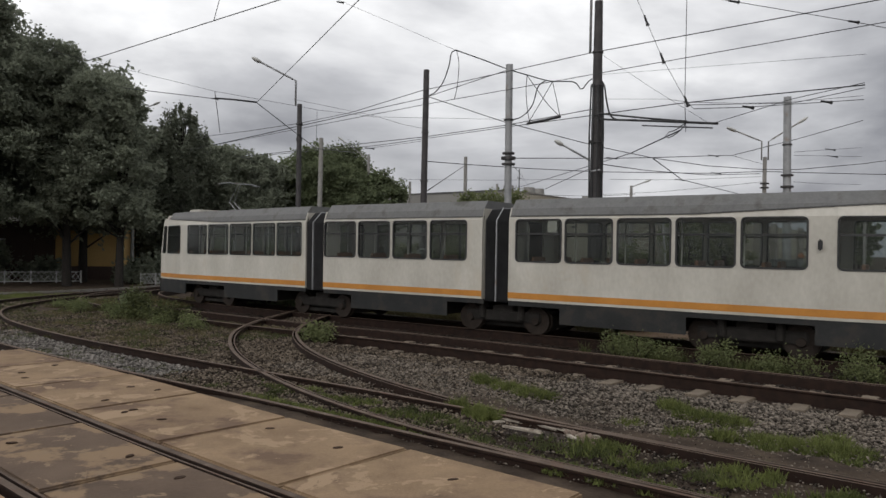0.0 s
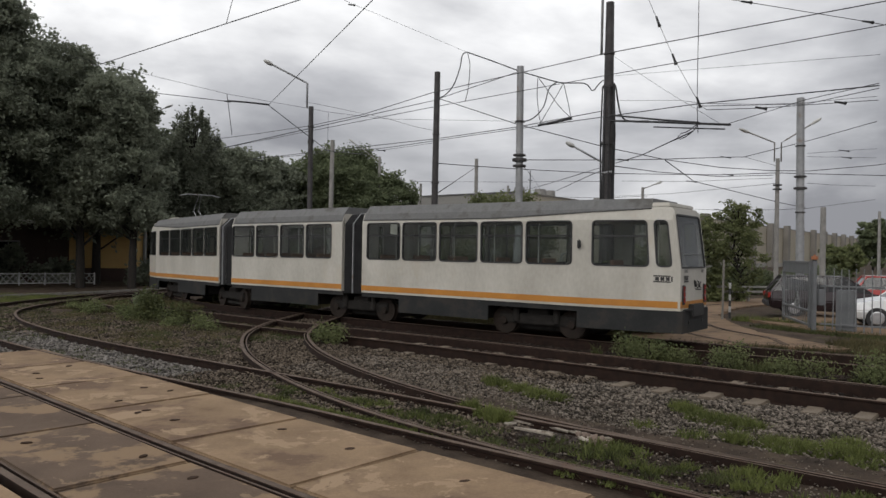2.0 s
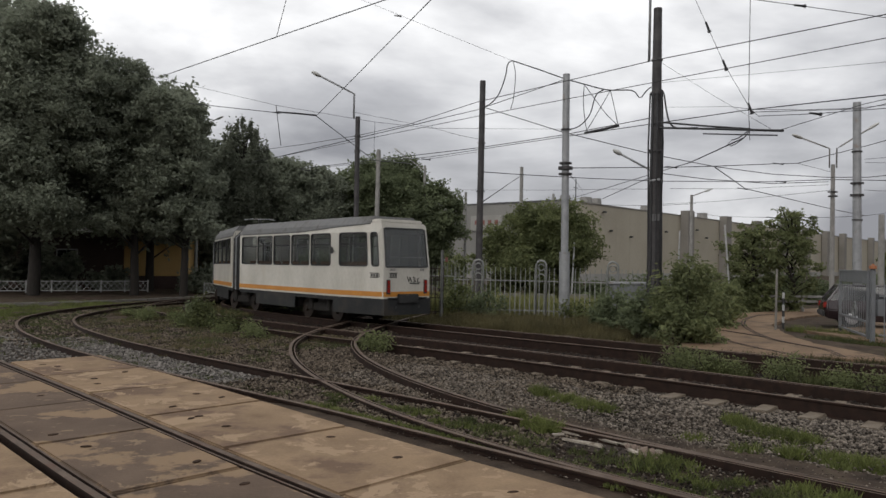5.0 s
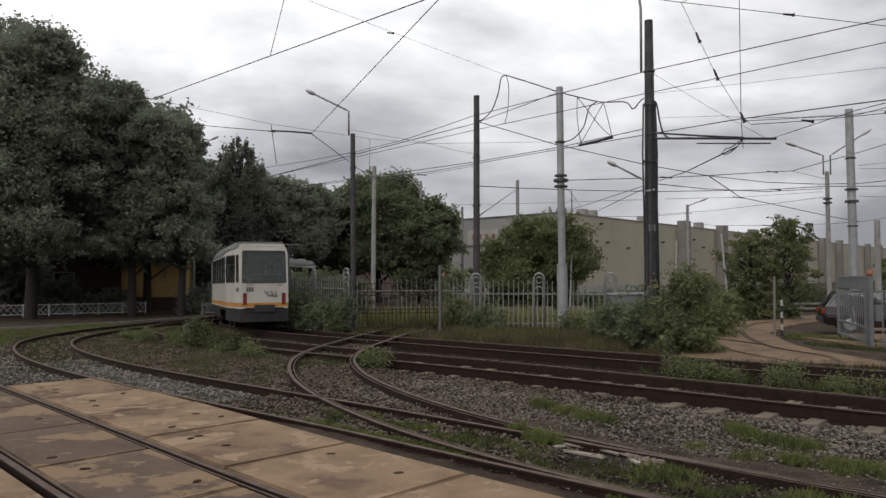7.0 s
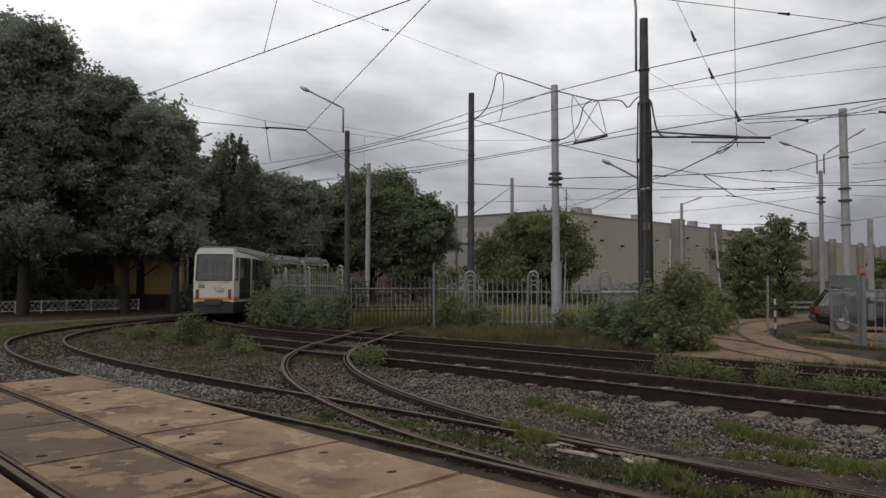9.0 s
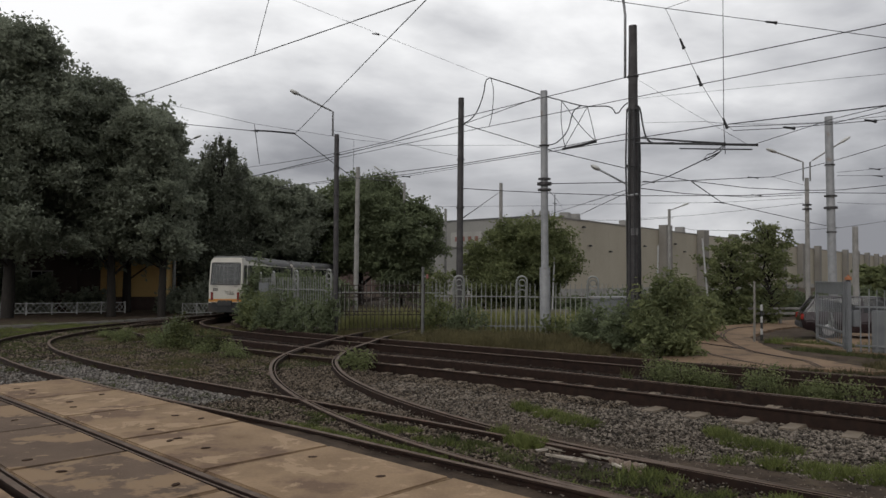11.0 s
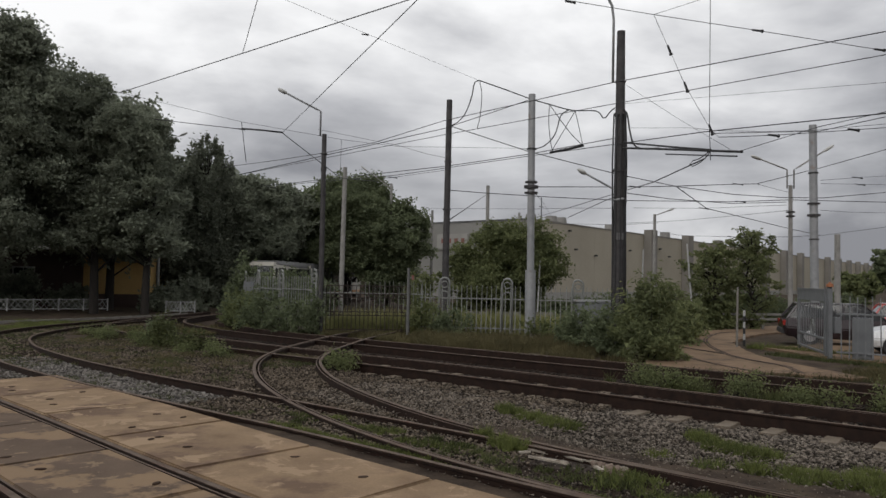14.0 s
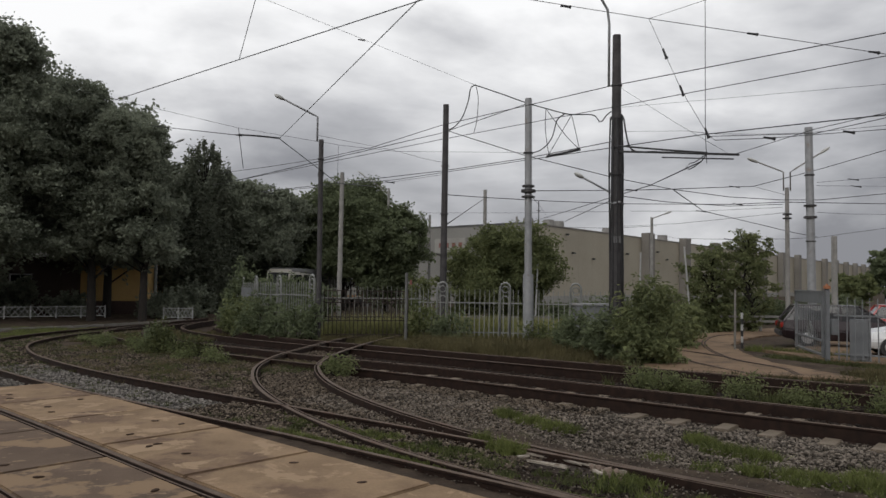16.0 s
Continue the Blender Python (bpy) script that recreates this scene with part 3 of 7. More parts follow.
GUARD = [(-0.012, -0.26), (0.012, -0.26), (0.012, -0.012), (-0.012, -0.012)]


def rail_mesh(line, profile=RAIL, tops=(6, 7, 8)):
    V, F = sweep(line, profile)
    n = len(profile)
    # head faces get the worn tone, all others the shade-darkened rust
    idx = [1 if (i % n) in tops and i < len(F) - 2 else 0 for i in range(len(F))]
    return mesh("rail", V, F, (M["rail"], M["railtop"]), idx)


def track(points, label, sleepers=None, guard=False, width=2.3, mat="sleeper", step=0.66, sink=0.0, lift=0.0):
    ob = thing("tram_track", label, "track")
    line = smooth_line(points, 0.35)
    for s in (-1, 1):
        part("rail", rail_mesh(drop(offset(line, s * GAUGE / 2), sink)), None, ob)
        if guard:
            part("guard_rail", rail_mesh(drop(offset(line, s * (GAUGE / 2 - 0.09)), sink), GUARD, (2,)), None, ob)
    if sleepers:
        ties = smooth_line(points, step)
        bm = box(bmesh.new(), (width, 0.24, 0.14), None, 0.012)
        me = bpy.data.meshes.new("sleeper")
        bm.to_mesh(me)
        bm.free()
        me.materials.append(M[mat])
        rng = random.Random(len(points))
        for i in range(1, len(ties) - 1):
            p, d = ties[i], ties[i + 1] - ties[i - 1]
            if not sleepers[0] <= p.y <= sleepers[1]:
                continue
            tie = part("sleeper", me, None, ob)
            tie.matrix_basis = pose(p.x, p.y, -0.245 + lift + fall(p.y) + rng.uniform(-0.012, 0.012), 0, 0, math.degrees(math.atan2(d.y, d.x)) + 90 + rng.uniform(-2, 2))
    return ob


track(NEAR, "rusty tram track on worn sleepers in ballast", (5, 22), True, 2.55, "sleeper_conc", 0.72, lift=-0.008)
track(FAR, "rusty tram track passing beside the fence", (8, 24), True, lift=-0.07)
track(CURVE, "sharply curved rusty tram track beside the slabs", (10.5, 14), False)
track(SPUR, "curved grooved spur track crossing to the gate", (11.5, 27), True)
track(YARD, "grooved tram track set flush in concrete slabs", None, True, sink=0.006)


# ---- concrete slabs between and beside the yard rails ----
def slabs():
    base = thing("pavement", "worn tan concrete slabs with damp grey patches", "pavement", kind="structure")
    line = smooth_line(YARD, 0.05)
    arc = np.arange(len(line)) * 0.05
    rng = random.Random(4)

    def at(s, off):
        i = min(int(s / 0.05), len(line) - 2)
        p, d = line[i], (line[i + 1] - line[i]).normalized()
        return p + Vector((d.y, -d.x, 0)) * off

    rows = ((0.82, 2.42, "slab", 2.0, 0.35), (-0.60, 0.60, "asphalt_slab", 2.1, 1.1), (-2.9, -0.82, "slab", 2.0, 0.2), (-5.0, -2.92, "asphalt_slab", 2.0, 0.9))
    for lo, hi, mat, length, start in rows:
        s = start
        while s + length < arc[-1]:
            a, b = s + 0.012, s + length - 0.012
            # the outer row narrows where the curved rail comes close
            z = rng.uniform(-0.012, 0.002)
            corners = [at(a, lo), at(b, lo), at(b, hi), at(a, hi)]
            if hi > 2 and (corners[2].y > 14.4 or corners[3].x > 1.6):
                s += length
                continue
            bm = bmesh.new()
            lowv = [bm.verts.new((c.x, c.y, -0.2)) for c in corners]
            top = [bm.verts.new((c.x, c.y, z + rng.uniform(-0.006, 0.004))) for c in corners]
            bm.faces.new(lowv)
            bm.faces.new(top[::-1])
            for k in range(4):
                bm.faces.new((lowv[k], top[k], top[(k + 1) % 4], lowv[(k + 1) % 4]))
            bmesh.ops.recalc_face_normals(bm, faces=bm.faces)
            edges = [e for e in bm.edges if all(v.co.z > -0.1 for v in e.verts)]
            bmesh.ops.bevel(bm, geom=edges, offset=0.018, segments=2, affect="EDGES")
            slab = part("slab", bm, M[mat], base)
            # lifting holes
            for k in range(rng.choice((1, 2, 3))):
                c = at(s + rng.uniform(0.25, length - 0.25), lo + (hi - lo) * rng.choice((0.22, 0.3, 0.7, 0.8)))
                hb = bmesh.new()
                bmesh.ops.create_cone(hb, cap_ends=True, segments=9, radius1=0.045, radius2=0.04, depth=0.008, matrix=pose(c.x, c.y, z + 0.004, 0, 0, rng.uniform(0, 90)) @ Matrix.Diagonal((1.3, rng.uniform(0.5, 0.9), 1, 1)))
                hole = part("lifting_hole", hb, M["rust_hole"], slab, "dark rusty lifting hole")
            s += length


slabs()


# ---- ballast: loose stones between the tracks ----
def dist_to(lines, x, y):
    return min(((p.x - x) ** 2 + (p.y - y) ** 2) ** 0.5 for p in lines)


def stones(name, label, mat, n, pick, size, seed, base=-0.145, bed=None):
    rng = np.random.default_rng(seed)
    ico = bmesh.new()
    bmesh.ops.create_cube(ico, size=1.35)
    bmesh.ops.triangulate(ico, faces=ico.faces)
    iv = np.array([v.co[:] for v in ico.verts])
    jf = np.array([[v.index for v in f.verts] for f in ico.faces])
    ico.free()
    pos = []
    while len(pos) < n:
        x, y = pick(rng)
        pos.append((x, y))
    pos = np.array(pos)
    k = len(iv)
    s = size * rng.uniform(0.55, 1.5, (n, 1, 1)) * rng.uniform(0.6, 1.25, (n, 1, 3))
    v = iv[None] * (1 + rng.uniform(-0.38, 0.3, (n, k, 1))) * s
    q = rng.normal(size=(n, 4))
    q /= np.linalg.norm(q, axis=1, keepdims=True)
    w, x, y, z = q.T
    R = np.stack([1 - 2 * (y * y + z * z), 2 * (x * y - z * w), 2 * (x * z + y * w), 2 * (x * y + z * w), 1 - 2 * (x * x + z * z), 2 * (y * z - x * w), 2 * (x * z - y * w), 2 * (y * z + x * w), 1 - 2 * (x * x + y * y)], -1).reshape(n, 3, 3)
    v = np.einsum("nij,nkj->nki", R, v)
    low = np.array([fall(q) for q in pos[:, 1]])[:, None]
    if bed:
        # the ballast shelves down to a sunken track
        away = np.full(n, 9.0)
        for q in smooth_line(bed, 0.3):
            away = np.minimum(away, np.hypot(pos[:, 0] - q.x, pos[:, 1] - q.y))
        low = low - 0.1 * np.clip((2.0 - away) / 0.8, 0, 1)[:, None]
    v[:, :, 2] *= 0.7
    v[:, :, 0] += pos[:, None, 0]
    v[:, :, 1] += pos[:, None, 1]
    v[:, :, 2] += base + low + rng.uniform(-0.02, 0.03, (n, 1))
    F = (jf[None] + (np.arange(n) * k)[:, None, None]).reshape(-1, 3)
    return tagged(new(name, card_mesh(name, v.reshape(-1, 3), F, mat)), label, "ballast", kind="stuff")


def along(points, lo, hi, spread, mid=0.0):
    """A picker of places scattered to the sides of a stretch of line."""
    line = smooth_line(points, 0.1)
    line = [p for p in line if lo <= p.y <= hi]
    side = offset(line, 1.0)

    def pick(rng):
        f = rng.random() * (len(line) - 1)
        i = int(f)
        d = mid + rng.uniform(-spread, spread)
        p = line[i].lerp(line[i + 1], f - i) + (side[i] - line[i]) * d
        return p.x, p.y
    return pick


stones("gravel_near_track", "grey brown crushed stone ballast", M["stone"], 62000, along(NEAR, 6.0, 16.5, 1.75, -2.5), 0.0195, 1, bed=NEAR)
stones("gravel_between_tracks", "oily crushed stone ballast coloured dark for the shade between rails", M["oily"], 16000, along(NEAR, 6.0, 26, 0.66, 0.0), 0.036, 2, -0.222)
stones("gravel_curve", "grey brown ballast inside the curved track", M["stone_brown"], 44000, along(CURVE, 9.0, 22, 1.9, 2.7), 0.0195, 3)
stones("pale_gravel", "pale clean crushed stone along a rail", M["stone_pale"], 9000, along(CURVE, 11.0, 17.5, 0.6, 0.0), 0.024, 4)
stones("gravel_spur", "dusty ballast between the spur rails", M["stone_brown"], 11000, along(SPUR, 8.0, 24, 1.0, 0.0), 0.022, 5, -0.165)
stones("gravel_far_track", "dark ballast under the far track", M["oily"], 14000, along(FAR, 9.0, 30, 1.2, 0.0), 0.036, 6, -0.25)
stones("gravel_junction", "dirty scattered gravel where the tracks join", M["oily"], 3500, along(CURVE, 6.5, 10.5, 0.6, 0.0), 0.013, 8, -0.09)
stones("gravel_bend", "brown ballast between the curved rails", M["stone_brown"], 9000, along(CURVE, 16.5, 32, 1.2, 0.0), 0.03, 9)
stones("gravel_trodden", "fine trodden gravel where the tracks join", M["stone"], 9000, along(CURVE, 3.6, 10.5, 1.7, 0.9), 0.011, 10, -0.085)
stones("gravel_crossing", "brown gravel and dirt beside the crossing rails", M["stone_brown"], 6000, along(CURVE, 8.2, 12.0, 0.66, 0.0), 0.02, 12, -0.085)
stones("gravel_edge", "loose gravel at the slab edge", M["stone_pale"], 3000, along(CURVE, 14.5, 19.5, 0.8, -1.5), 0.024, 7)


# ---- the tram: three sections on one path ----
HALF, SILL, HEAD, ROOF, TOP = 1.16, 1.81, 2.88, 3.12, 3.29


def end_shape(V, length, cab):
    """The cab end (x near 0) narrows in plan and leans in above the sill."""
    out = []
    for v in V:
        x, y, z = v
        if cab:
            k = max(0.0, 1 - max(x, 0) / 1.9)
            y *= 1 - 0.27 * k
            if z > SILL:
                x += (z - SILL) * 0.13 * max(0.0, 1 - max(x, 0) / 1.2)
        if z > HEAD:
            y *= 1 - 0.25 * (z - HEAD)
        out.append(Vector((x, y, z)))
    return out


def shaped(bm, length, cab):
    bmesh.ops.remove_doubles(bm, verts=bm.verts, dist=0.0005)
    new_co = end_shape([v.co.copy() for v in bm.verts], length, cab)
    for v, c in zip(bm.verts, new_co):
        v.co = c
    return bm


def frame_ring(x0, x1, z0, z1, y, t=0.035, deep=0.035, r=0.11):
    """A rounded rubber surround standing proud of a side wall."""
    bm = bmesh.new()

    def loop(inset):
        pts = []
        for cx, cz, a0 in ((x1 - r, z1 - r, 0), (x0 + r, z1 - r, 90), (x0 + r, z0 + r, 180), (x1 - r, z0 + r, 270)):
            for k in range(5):
                a = radians(a0 + k * 22.5)
                rr = max(r - inset, 0.02)
                pts.append((cx + rr * math.cos(a), cz + rr * math.sin(a)))
        return pts
    s = 1 if y > 0 else -1
    outer, inner = loop(0.0), loop(t)
    o1 = [bm.verts.new((a, y + s * 0.014, b)) for a, b in outer]
    i1 = [bm.verts.new((a, y + s * 0.014, b)) for a, b in inner]
    o0 = [bm.verts.new((a, y - s * deep, b)) for a, b in outer]
    i0 = [bm.verts.new((a, y - s * deep, b)) for a, b in inner]
    n = len(outer)
    for k in range(n):
        j = (k + 1) % n
        bm.faces.new((o1[k], o1[j], i1[j], i1[k]))
        bm.faces.new((i1[k], i1[j], i0[j], i0[k]))
        bm.faces.new((o0[k], o0[j], o1[j], o1[k]))
    bmesh.ops.recalc_face_normals(bm, faces=bm.faces)
    return bm


def fillets(bm, x0, x1, z0, z1, y, r=0.11):
    """Body-coloured corner plates behind a rounded surround."""
    s = 1 if y > 0 else -1
    for cx, cz, ax, az, a0 in ((x1 - r, z1 - r, x1, z1, 0), (x0 + r, z1 - r, x0, z1, 90), (x0 + r, z0 + r, x0, z0, 180), (x1 - r, z0 + r, x1, z0, 270)):
        for yy in (y - s * 0.001, y - s * 0.04):
            c = bm.verts.new((ax, yy, az))
            arc = [bm.verts.new((cx + r * math.cos(radians(a0 + k * 22.5)), yy, cz + r * math.sin(radians(a0 + k * 22.5)))) for k in range(5)]
            for p, q in zip(arc, arc[1:]):
                bm.faces.new((c, p, q))


def side_wall(bm, length, y, openings, cab, x_start):
    """Wall boxes round window and door openings; openings: x0, x1, z0, z1."""
    t = 0.05
    y0, y1 = (y - t, y) if y > 0 else (y, y + t)

    def b(x0, x1, z0, z1):
        # cut long boxes so that the tapering end can bend them
        n = max(1, int((x1 - x0) / (0.12 if cab and x0 < 2 else 0.6)))
        cuts = [z0] + [z for z in (SILL, HEAD) if z0 < z < z1] + [z1]
        for k in range(n):
            a, c = x0 + (x1 - x0) * k / n, x0 + (x1 - x0) * (k + 1) / n
            for lo, hi in zip(cuts, cuts[1:]):
                boxed((a, y0, lo), (c, y1, hi), bm=bm)
    x = x_start
    for x0, x1, z0, z1 in openings:
        b(x, x0, 0.84, ROOF)
        if z0 > 0.9:
            b(x0, x1, 0.84, z0)
        b(x0, x1, z1, ROOF)
        fillets(bm, x0, x1, z0, z1, y)
        x = x1
    b(x, length, 0.84, ROOF)


def section(name, parent, length, windows, cab, label, doors=(), ds=-1):
    """One car body. x runs from its outer end (cab) to the joint; +y is the left-hand side seen from the cab end's back."""
    x_start = 0.05
    ops = [(a, b, SILL, HEAD) for a, b in windows]
    right = [(a, b, SILL, HEAD) for a, b in windows if not any(a < d1 and b > d0 for d0, d1 in doors)]
    right = sorted(right + [(a, b, 0.95, HEAD) for a, b in doors])
    bm = bmesh.new()
    side_wall(bm, length, -ds * HALF, ops, cab, x_start)
    side_wall(bm, length, ds * HALF, right, cab, x_start)
    # joint bulkhead with its gangway, roof skin in three facets
    for y0, y1 in ((-HALF + 0.05, -0.55), (0.55, HALF - 0.05)):
        boxed((length - 0.05, y0, 0.84), (length, y1, ROOF), bm=bm)
    boxed((length - 0.05, -0.55, 2.85), (length, 0.55, ROOF), bm=bm)
    if cab:
        boxed((0.0, -HALF, 0.84), (0.06, HALF, SILL - 0.02), bm=bm)
        boxed((0.0, -HALF, HEAD + 0.12), (0.06, HALF, ROOF), bm=bm)
        for y0, y1 in ((-HALF, -HALF + 0.09), (HALF - 0.09, HALF)):
            boxed((0.0, y0, SILL - 0.02), (0.06, y1, HEAD + 0.12), bm=bm)
    else:
        for y0, y1 in ((-HALF + 0.05, -0.55), (0.55, HALF - 0.05)):
            boxed((x_start, y0, 0.84), (x_start + 0.05, y1, ROOF), bm=bm)
    n = max(2, int(length / 0.15))
    for k in range(n):
        boxed((x_start + (length - x_start) * k / n, -HALF + 0.01, ROOF), (x_start + (length - x_start) * (k + 1) / n, HALF - 0.01, ROOF + 0.05), bm=bm)
    sec = part(name, shaped(bm, length, cab), M["white_paint"], parent, label)
    # orange band and dark skirt, a little proud
    n = max(3, int(length / (0.12 if cab else 0.5)))
    m = n
    for s in (-1, 1):
        ys = sorted((s * HALF, s * (HALF + 0.006)))
        cuts = [x_start] + [x for d in (sorted(doors) if s == ds else ()) for x in d] + [length]
        for a, c in zip(cuts[::2], cuts[1::2]):
            band = bmesh.new()
            q = max(1, int((c - a) / (0.12 if cab else 0.5)))
            for k in range(q):
                boxed((a + (c - a) * k / q, ys[0], 0.90), (a + (c - a) * (k + 1) / q, ys[1], 1.05), bm=band)
            part("band", shaped(band, length, cab), M["orange"], sec, "orange stripe along the body")
        # skirt panels with gaps at the bogies
        for a, c in (((0.0, 2.25), (4.65, length - 1.35)) if cab else ((1.1, length - 1.1),)):
            skirt = bmesh.new()
            q = max(1, int((c - a) / 0.12))
            ys = sorted((s * (HALF - 0.05), s * (HALF - 0.02)))
            for k in range(q):
                boxed((a + (c - a) * k / q, ys[0], 0.34), (a + (c - a) * (k + 1) / q, ys[1], 0.72), bm=skirt)
            part("skirt_panel", shaped(skirt, length, cab), M["skirt"], sec, "dark grey skirt panel")
        sole = bmesh.new()
        ys = sorted((s * (HALF - 0.05), s * (HALF - 0.02)))
        for k in range(m):
            boxed((length * k / m, ys[0], 0.72), (length * (k + 1) / m, ys[1], 0.842), bm=sole)
        part("sole_bar", shaped(sole, length, cab), M["skirt"], sec)
    if cab:
        part("band", shaped(boxed((-0.006, -HALF, 0.90), (0.0, HALF, 1.05)), length, cab), M["orange"], sec)
        part("skirt_panel", shaped(boxed((-0.05, -HALF, 0.34), (0.0, HALF, 0.84)), length, cab), M["skirt"], sec, "dark grey end apron")
    # roof fairing: a sloped grey cover whose lower edge climbs towards the cab
    rf = bmesh.new()
    f0, f1 = (0.55, length - 0.04) if cab else (0.06, length - 0.06)
    m = max(4, int((f1 - f0) / 0.2))
    eave = [f0 + (f1 - f0) * k / m for k in range(m + 1)]
    low = [HEAD + 0.075 + (0.2 * max(0.0, 1 - (x - 0.2) / 4.2) if cab else 0.0) for x in eave]
    rings = []
    for x, z in zip(eave, low):
        zt = TOP + 0.09
        pts = [(-HALF - 0.012, z), (-HALF - 0.01, ROOF + 0.02), (-HALF + 0.13, zt), (HALF - 0.13, zt), (HALF + 0.01, ROOF + 0.02), (HALF + 0.012, z)]
        rings.append([rf.verts.new((x, y, z_)) for y, z_ in pts])
    for p, q in zip(rings, rings[1:]):
        for k in range(5):
            rf.faces.new((p[k], p[k + 1], q[k + 1], q[k]))
    for p in (rings[0], rings[-1]):
        rf.faces.new(p)
    bmesh.ops.recalc_face_normals(rf, faces=rf.faces)
    part("roof_fairing", shaped(rf, length, cab), M["roofgrey"], sec, "weathered grey roof fairing")
    if cab:
        cap = bmesh.new()
        boxed((0.12, -HALF + 0.05, ROOF + 0.05), (0.75, HALF - 0.05, ROOF + 0.16), 0.03, bm=cap)
        part("roof_cap", shaped(cap, length, cab), M["white_paint"], sec)
    for sd in (-1, 1):
        gut = bmesh.new()
        for x0, x1, z in zip(eave, eave[1:], low):
            ys = sorted((sd * (HALF + 0.002), sd * (HALF + 0.024)))
            boxed((x0, ys[0], z - 0.012), (x1, ys[1], z + 0.008), bm=gut)
        part("gutter", shaped(gut, length, cab), M["rubber"], sec)
    # windows
    for s, list_ in ((-ds, ops), (ds, right)):
        for a, b, z0, z1 in list_:
            win = part("window" if z0 > 1 else "door", shaped(frame_ring(a, b, z0, z1, s * HALF), length, cab), M["rubber"], sec)
            g = bmesh.new()
            boxed((a + 0.01, s * HALF - 0.022, z0 + 0.01), (b - 0.01, s * HALF - 0.014, z1 - 0.01), bm=g)
            if b - a > 1.0 and z0 > 1:
                tr = bmesh.new()
                ys = sorted((s * (HALF - 0.03), s * (HALF + 0.004)))
                boxed((a + 0.03, ys[0], z0 + 0.68), (b - 0.03, ys[1], z0 + 0.72), bm=tr)
                part("transom", shaped(tr, length, cab), M["rubber"], sec)
            elif z0 < 1:
                tr = bmesh.new()
                ys = sorted((s * (HALF - 0.03), s * (HALF + 0.008)))
                boxed(((a + b) / 2 - 0.025, ys[0], z0), ((a + b) / 2 + 0.025, ys[1], z1), bm=tr)
                boxed((a + 0.03, ys[0], z0), (b - 0.03, ys[1] - s * 0.004, z0 + 0.35), bm=tr)
                part("door_leaf_frame", shaped(tr, length, cab), M["skirt"], sec)
            pane = part("glass_pane", shaped(g, length, cab), M["glass"], sec)
            pane.visible_shadow = False
    # floor, seats, grab poles
    # dark boxes added only to make the space below the floor read black
    u0, u1 = (4.75, length - 1.5) if cab else (1.2, length - 1.2)
    part("underframe", boxed((u0, -0.95, 0.36), (u1, 0.95, 0.79), 0.02), M["iron"], sec, "added dark box that fills the shade under the floor")
    if cab:
        part("underframe", boxed((0.3, -0.75, 0.36), (2.1, 0.75, 0.79), 0.02), M["iron"], sec)
    fl = boxed((0.1, -HALF + 0.06, 0.80), (length - 0.06, HALF - 0.06, 0.88))
    part("floor", shaped(fl, length, cab), M["interior"], sec)
    ce = boxed((0.1, -HALF + 0.08, ROOF - 0.08), (length - 0.06, HALF - 0.08, ROOF - 0.04))
    part("ceiling_lining", shaped(ce, length, cab), M["interior"], sec)
    for a, b in windows[1 if cab else 0:]:
        for s in (-1, 1):
            if s == ds and any(d0 - 0.3 < (a + b) / 2 < d1 + 0.3 for d0, d1 in doors):
                continue
            st = bmesh.new()
            x = (a + b) / 2
            boxed((x - 0.2, s * 0.72 - 0.3, 1.22), (x + 0.22, s * 0.72 + 0.3, 1.29), 0.02, bm=st)
            boxed((x + 0.18, s * 0.72 - 0.3, 1.25), (x + 0.25, s * 0.72 + 0.3, 1.95), 0.02, bm=st)
            boxed((x - 0.02, s * 0.72 - 0.05, 0.88), (x + 0.05, s * 0.72 + 0.05, 1.23), bm=st)
            part("seat", st, M["seat"], sec)
        gp = cyl(bmesh.new(), 0.018, 0.018, (a + 0.05, 0.32, 0.88), (a + 0.05, 0.32, ROOF - 0.08), 8)
        part("grab_pole", gp, M["interior"], sec)
    return sec


def bogie(parent, x):
    b = bmesh.new()
    boxed((x - 1.05, -0.85, 0.28), (x + 1.05, -0.72, 0.55), 0.03, bm=b)
    boxed((x - 1.05, 0.72, 0.28), (x + 1.05, 0.85, 0.55), 0.03, bm=b)
    boxed((x - 0.3, -0.8, 0.3), (x + 0.3, 0.8, 0.7), 0.03, bm=b)
    # motors and brake gear between the wheels
    boxed((x - 1.25, -0.6, 0.13), (x + 1.25, 0.6, 0.5), 0.03, bm=b)
    boxed((x - 1.0, -0.72, 0.1), (x + 1.0, -0.68, 0.2), 0.01, bm=b)
    for s in (-1, 1):
        cyl(b, 0.09, 0.09, (x + s * 0.55, 0.86, 0.35), (x + s * 0.55, 0.86, 0.75), 10)
    part("bogie", b, M["iron"], parent)
    for dx in (-0.92, 0.92):
        for s in (-1, 1):
            w = bmesh.new()
            cyl(w, 0.34, 0.34, (x + dx, s * 0.66, 0.34), (x + dx, s * 0.79, 0.34), 24)
            cyl(w, 0.375, 0.375, (x + dx, s * 0.66, 0.355), (x + dx, s * 0.685, 0.355), 24)
            cyl(w, 0.11, 0.09, (x + dx, s * 0.79, 0.34), (x + dx, s * 0.87, 0.34), 12)
            part("wheel", w, M["wheel"], parent, "rusty steel wheel coloured dark for the shade under the tram")


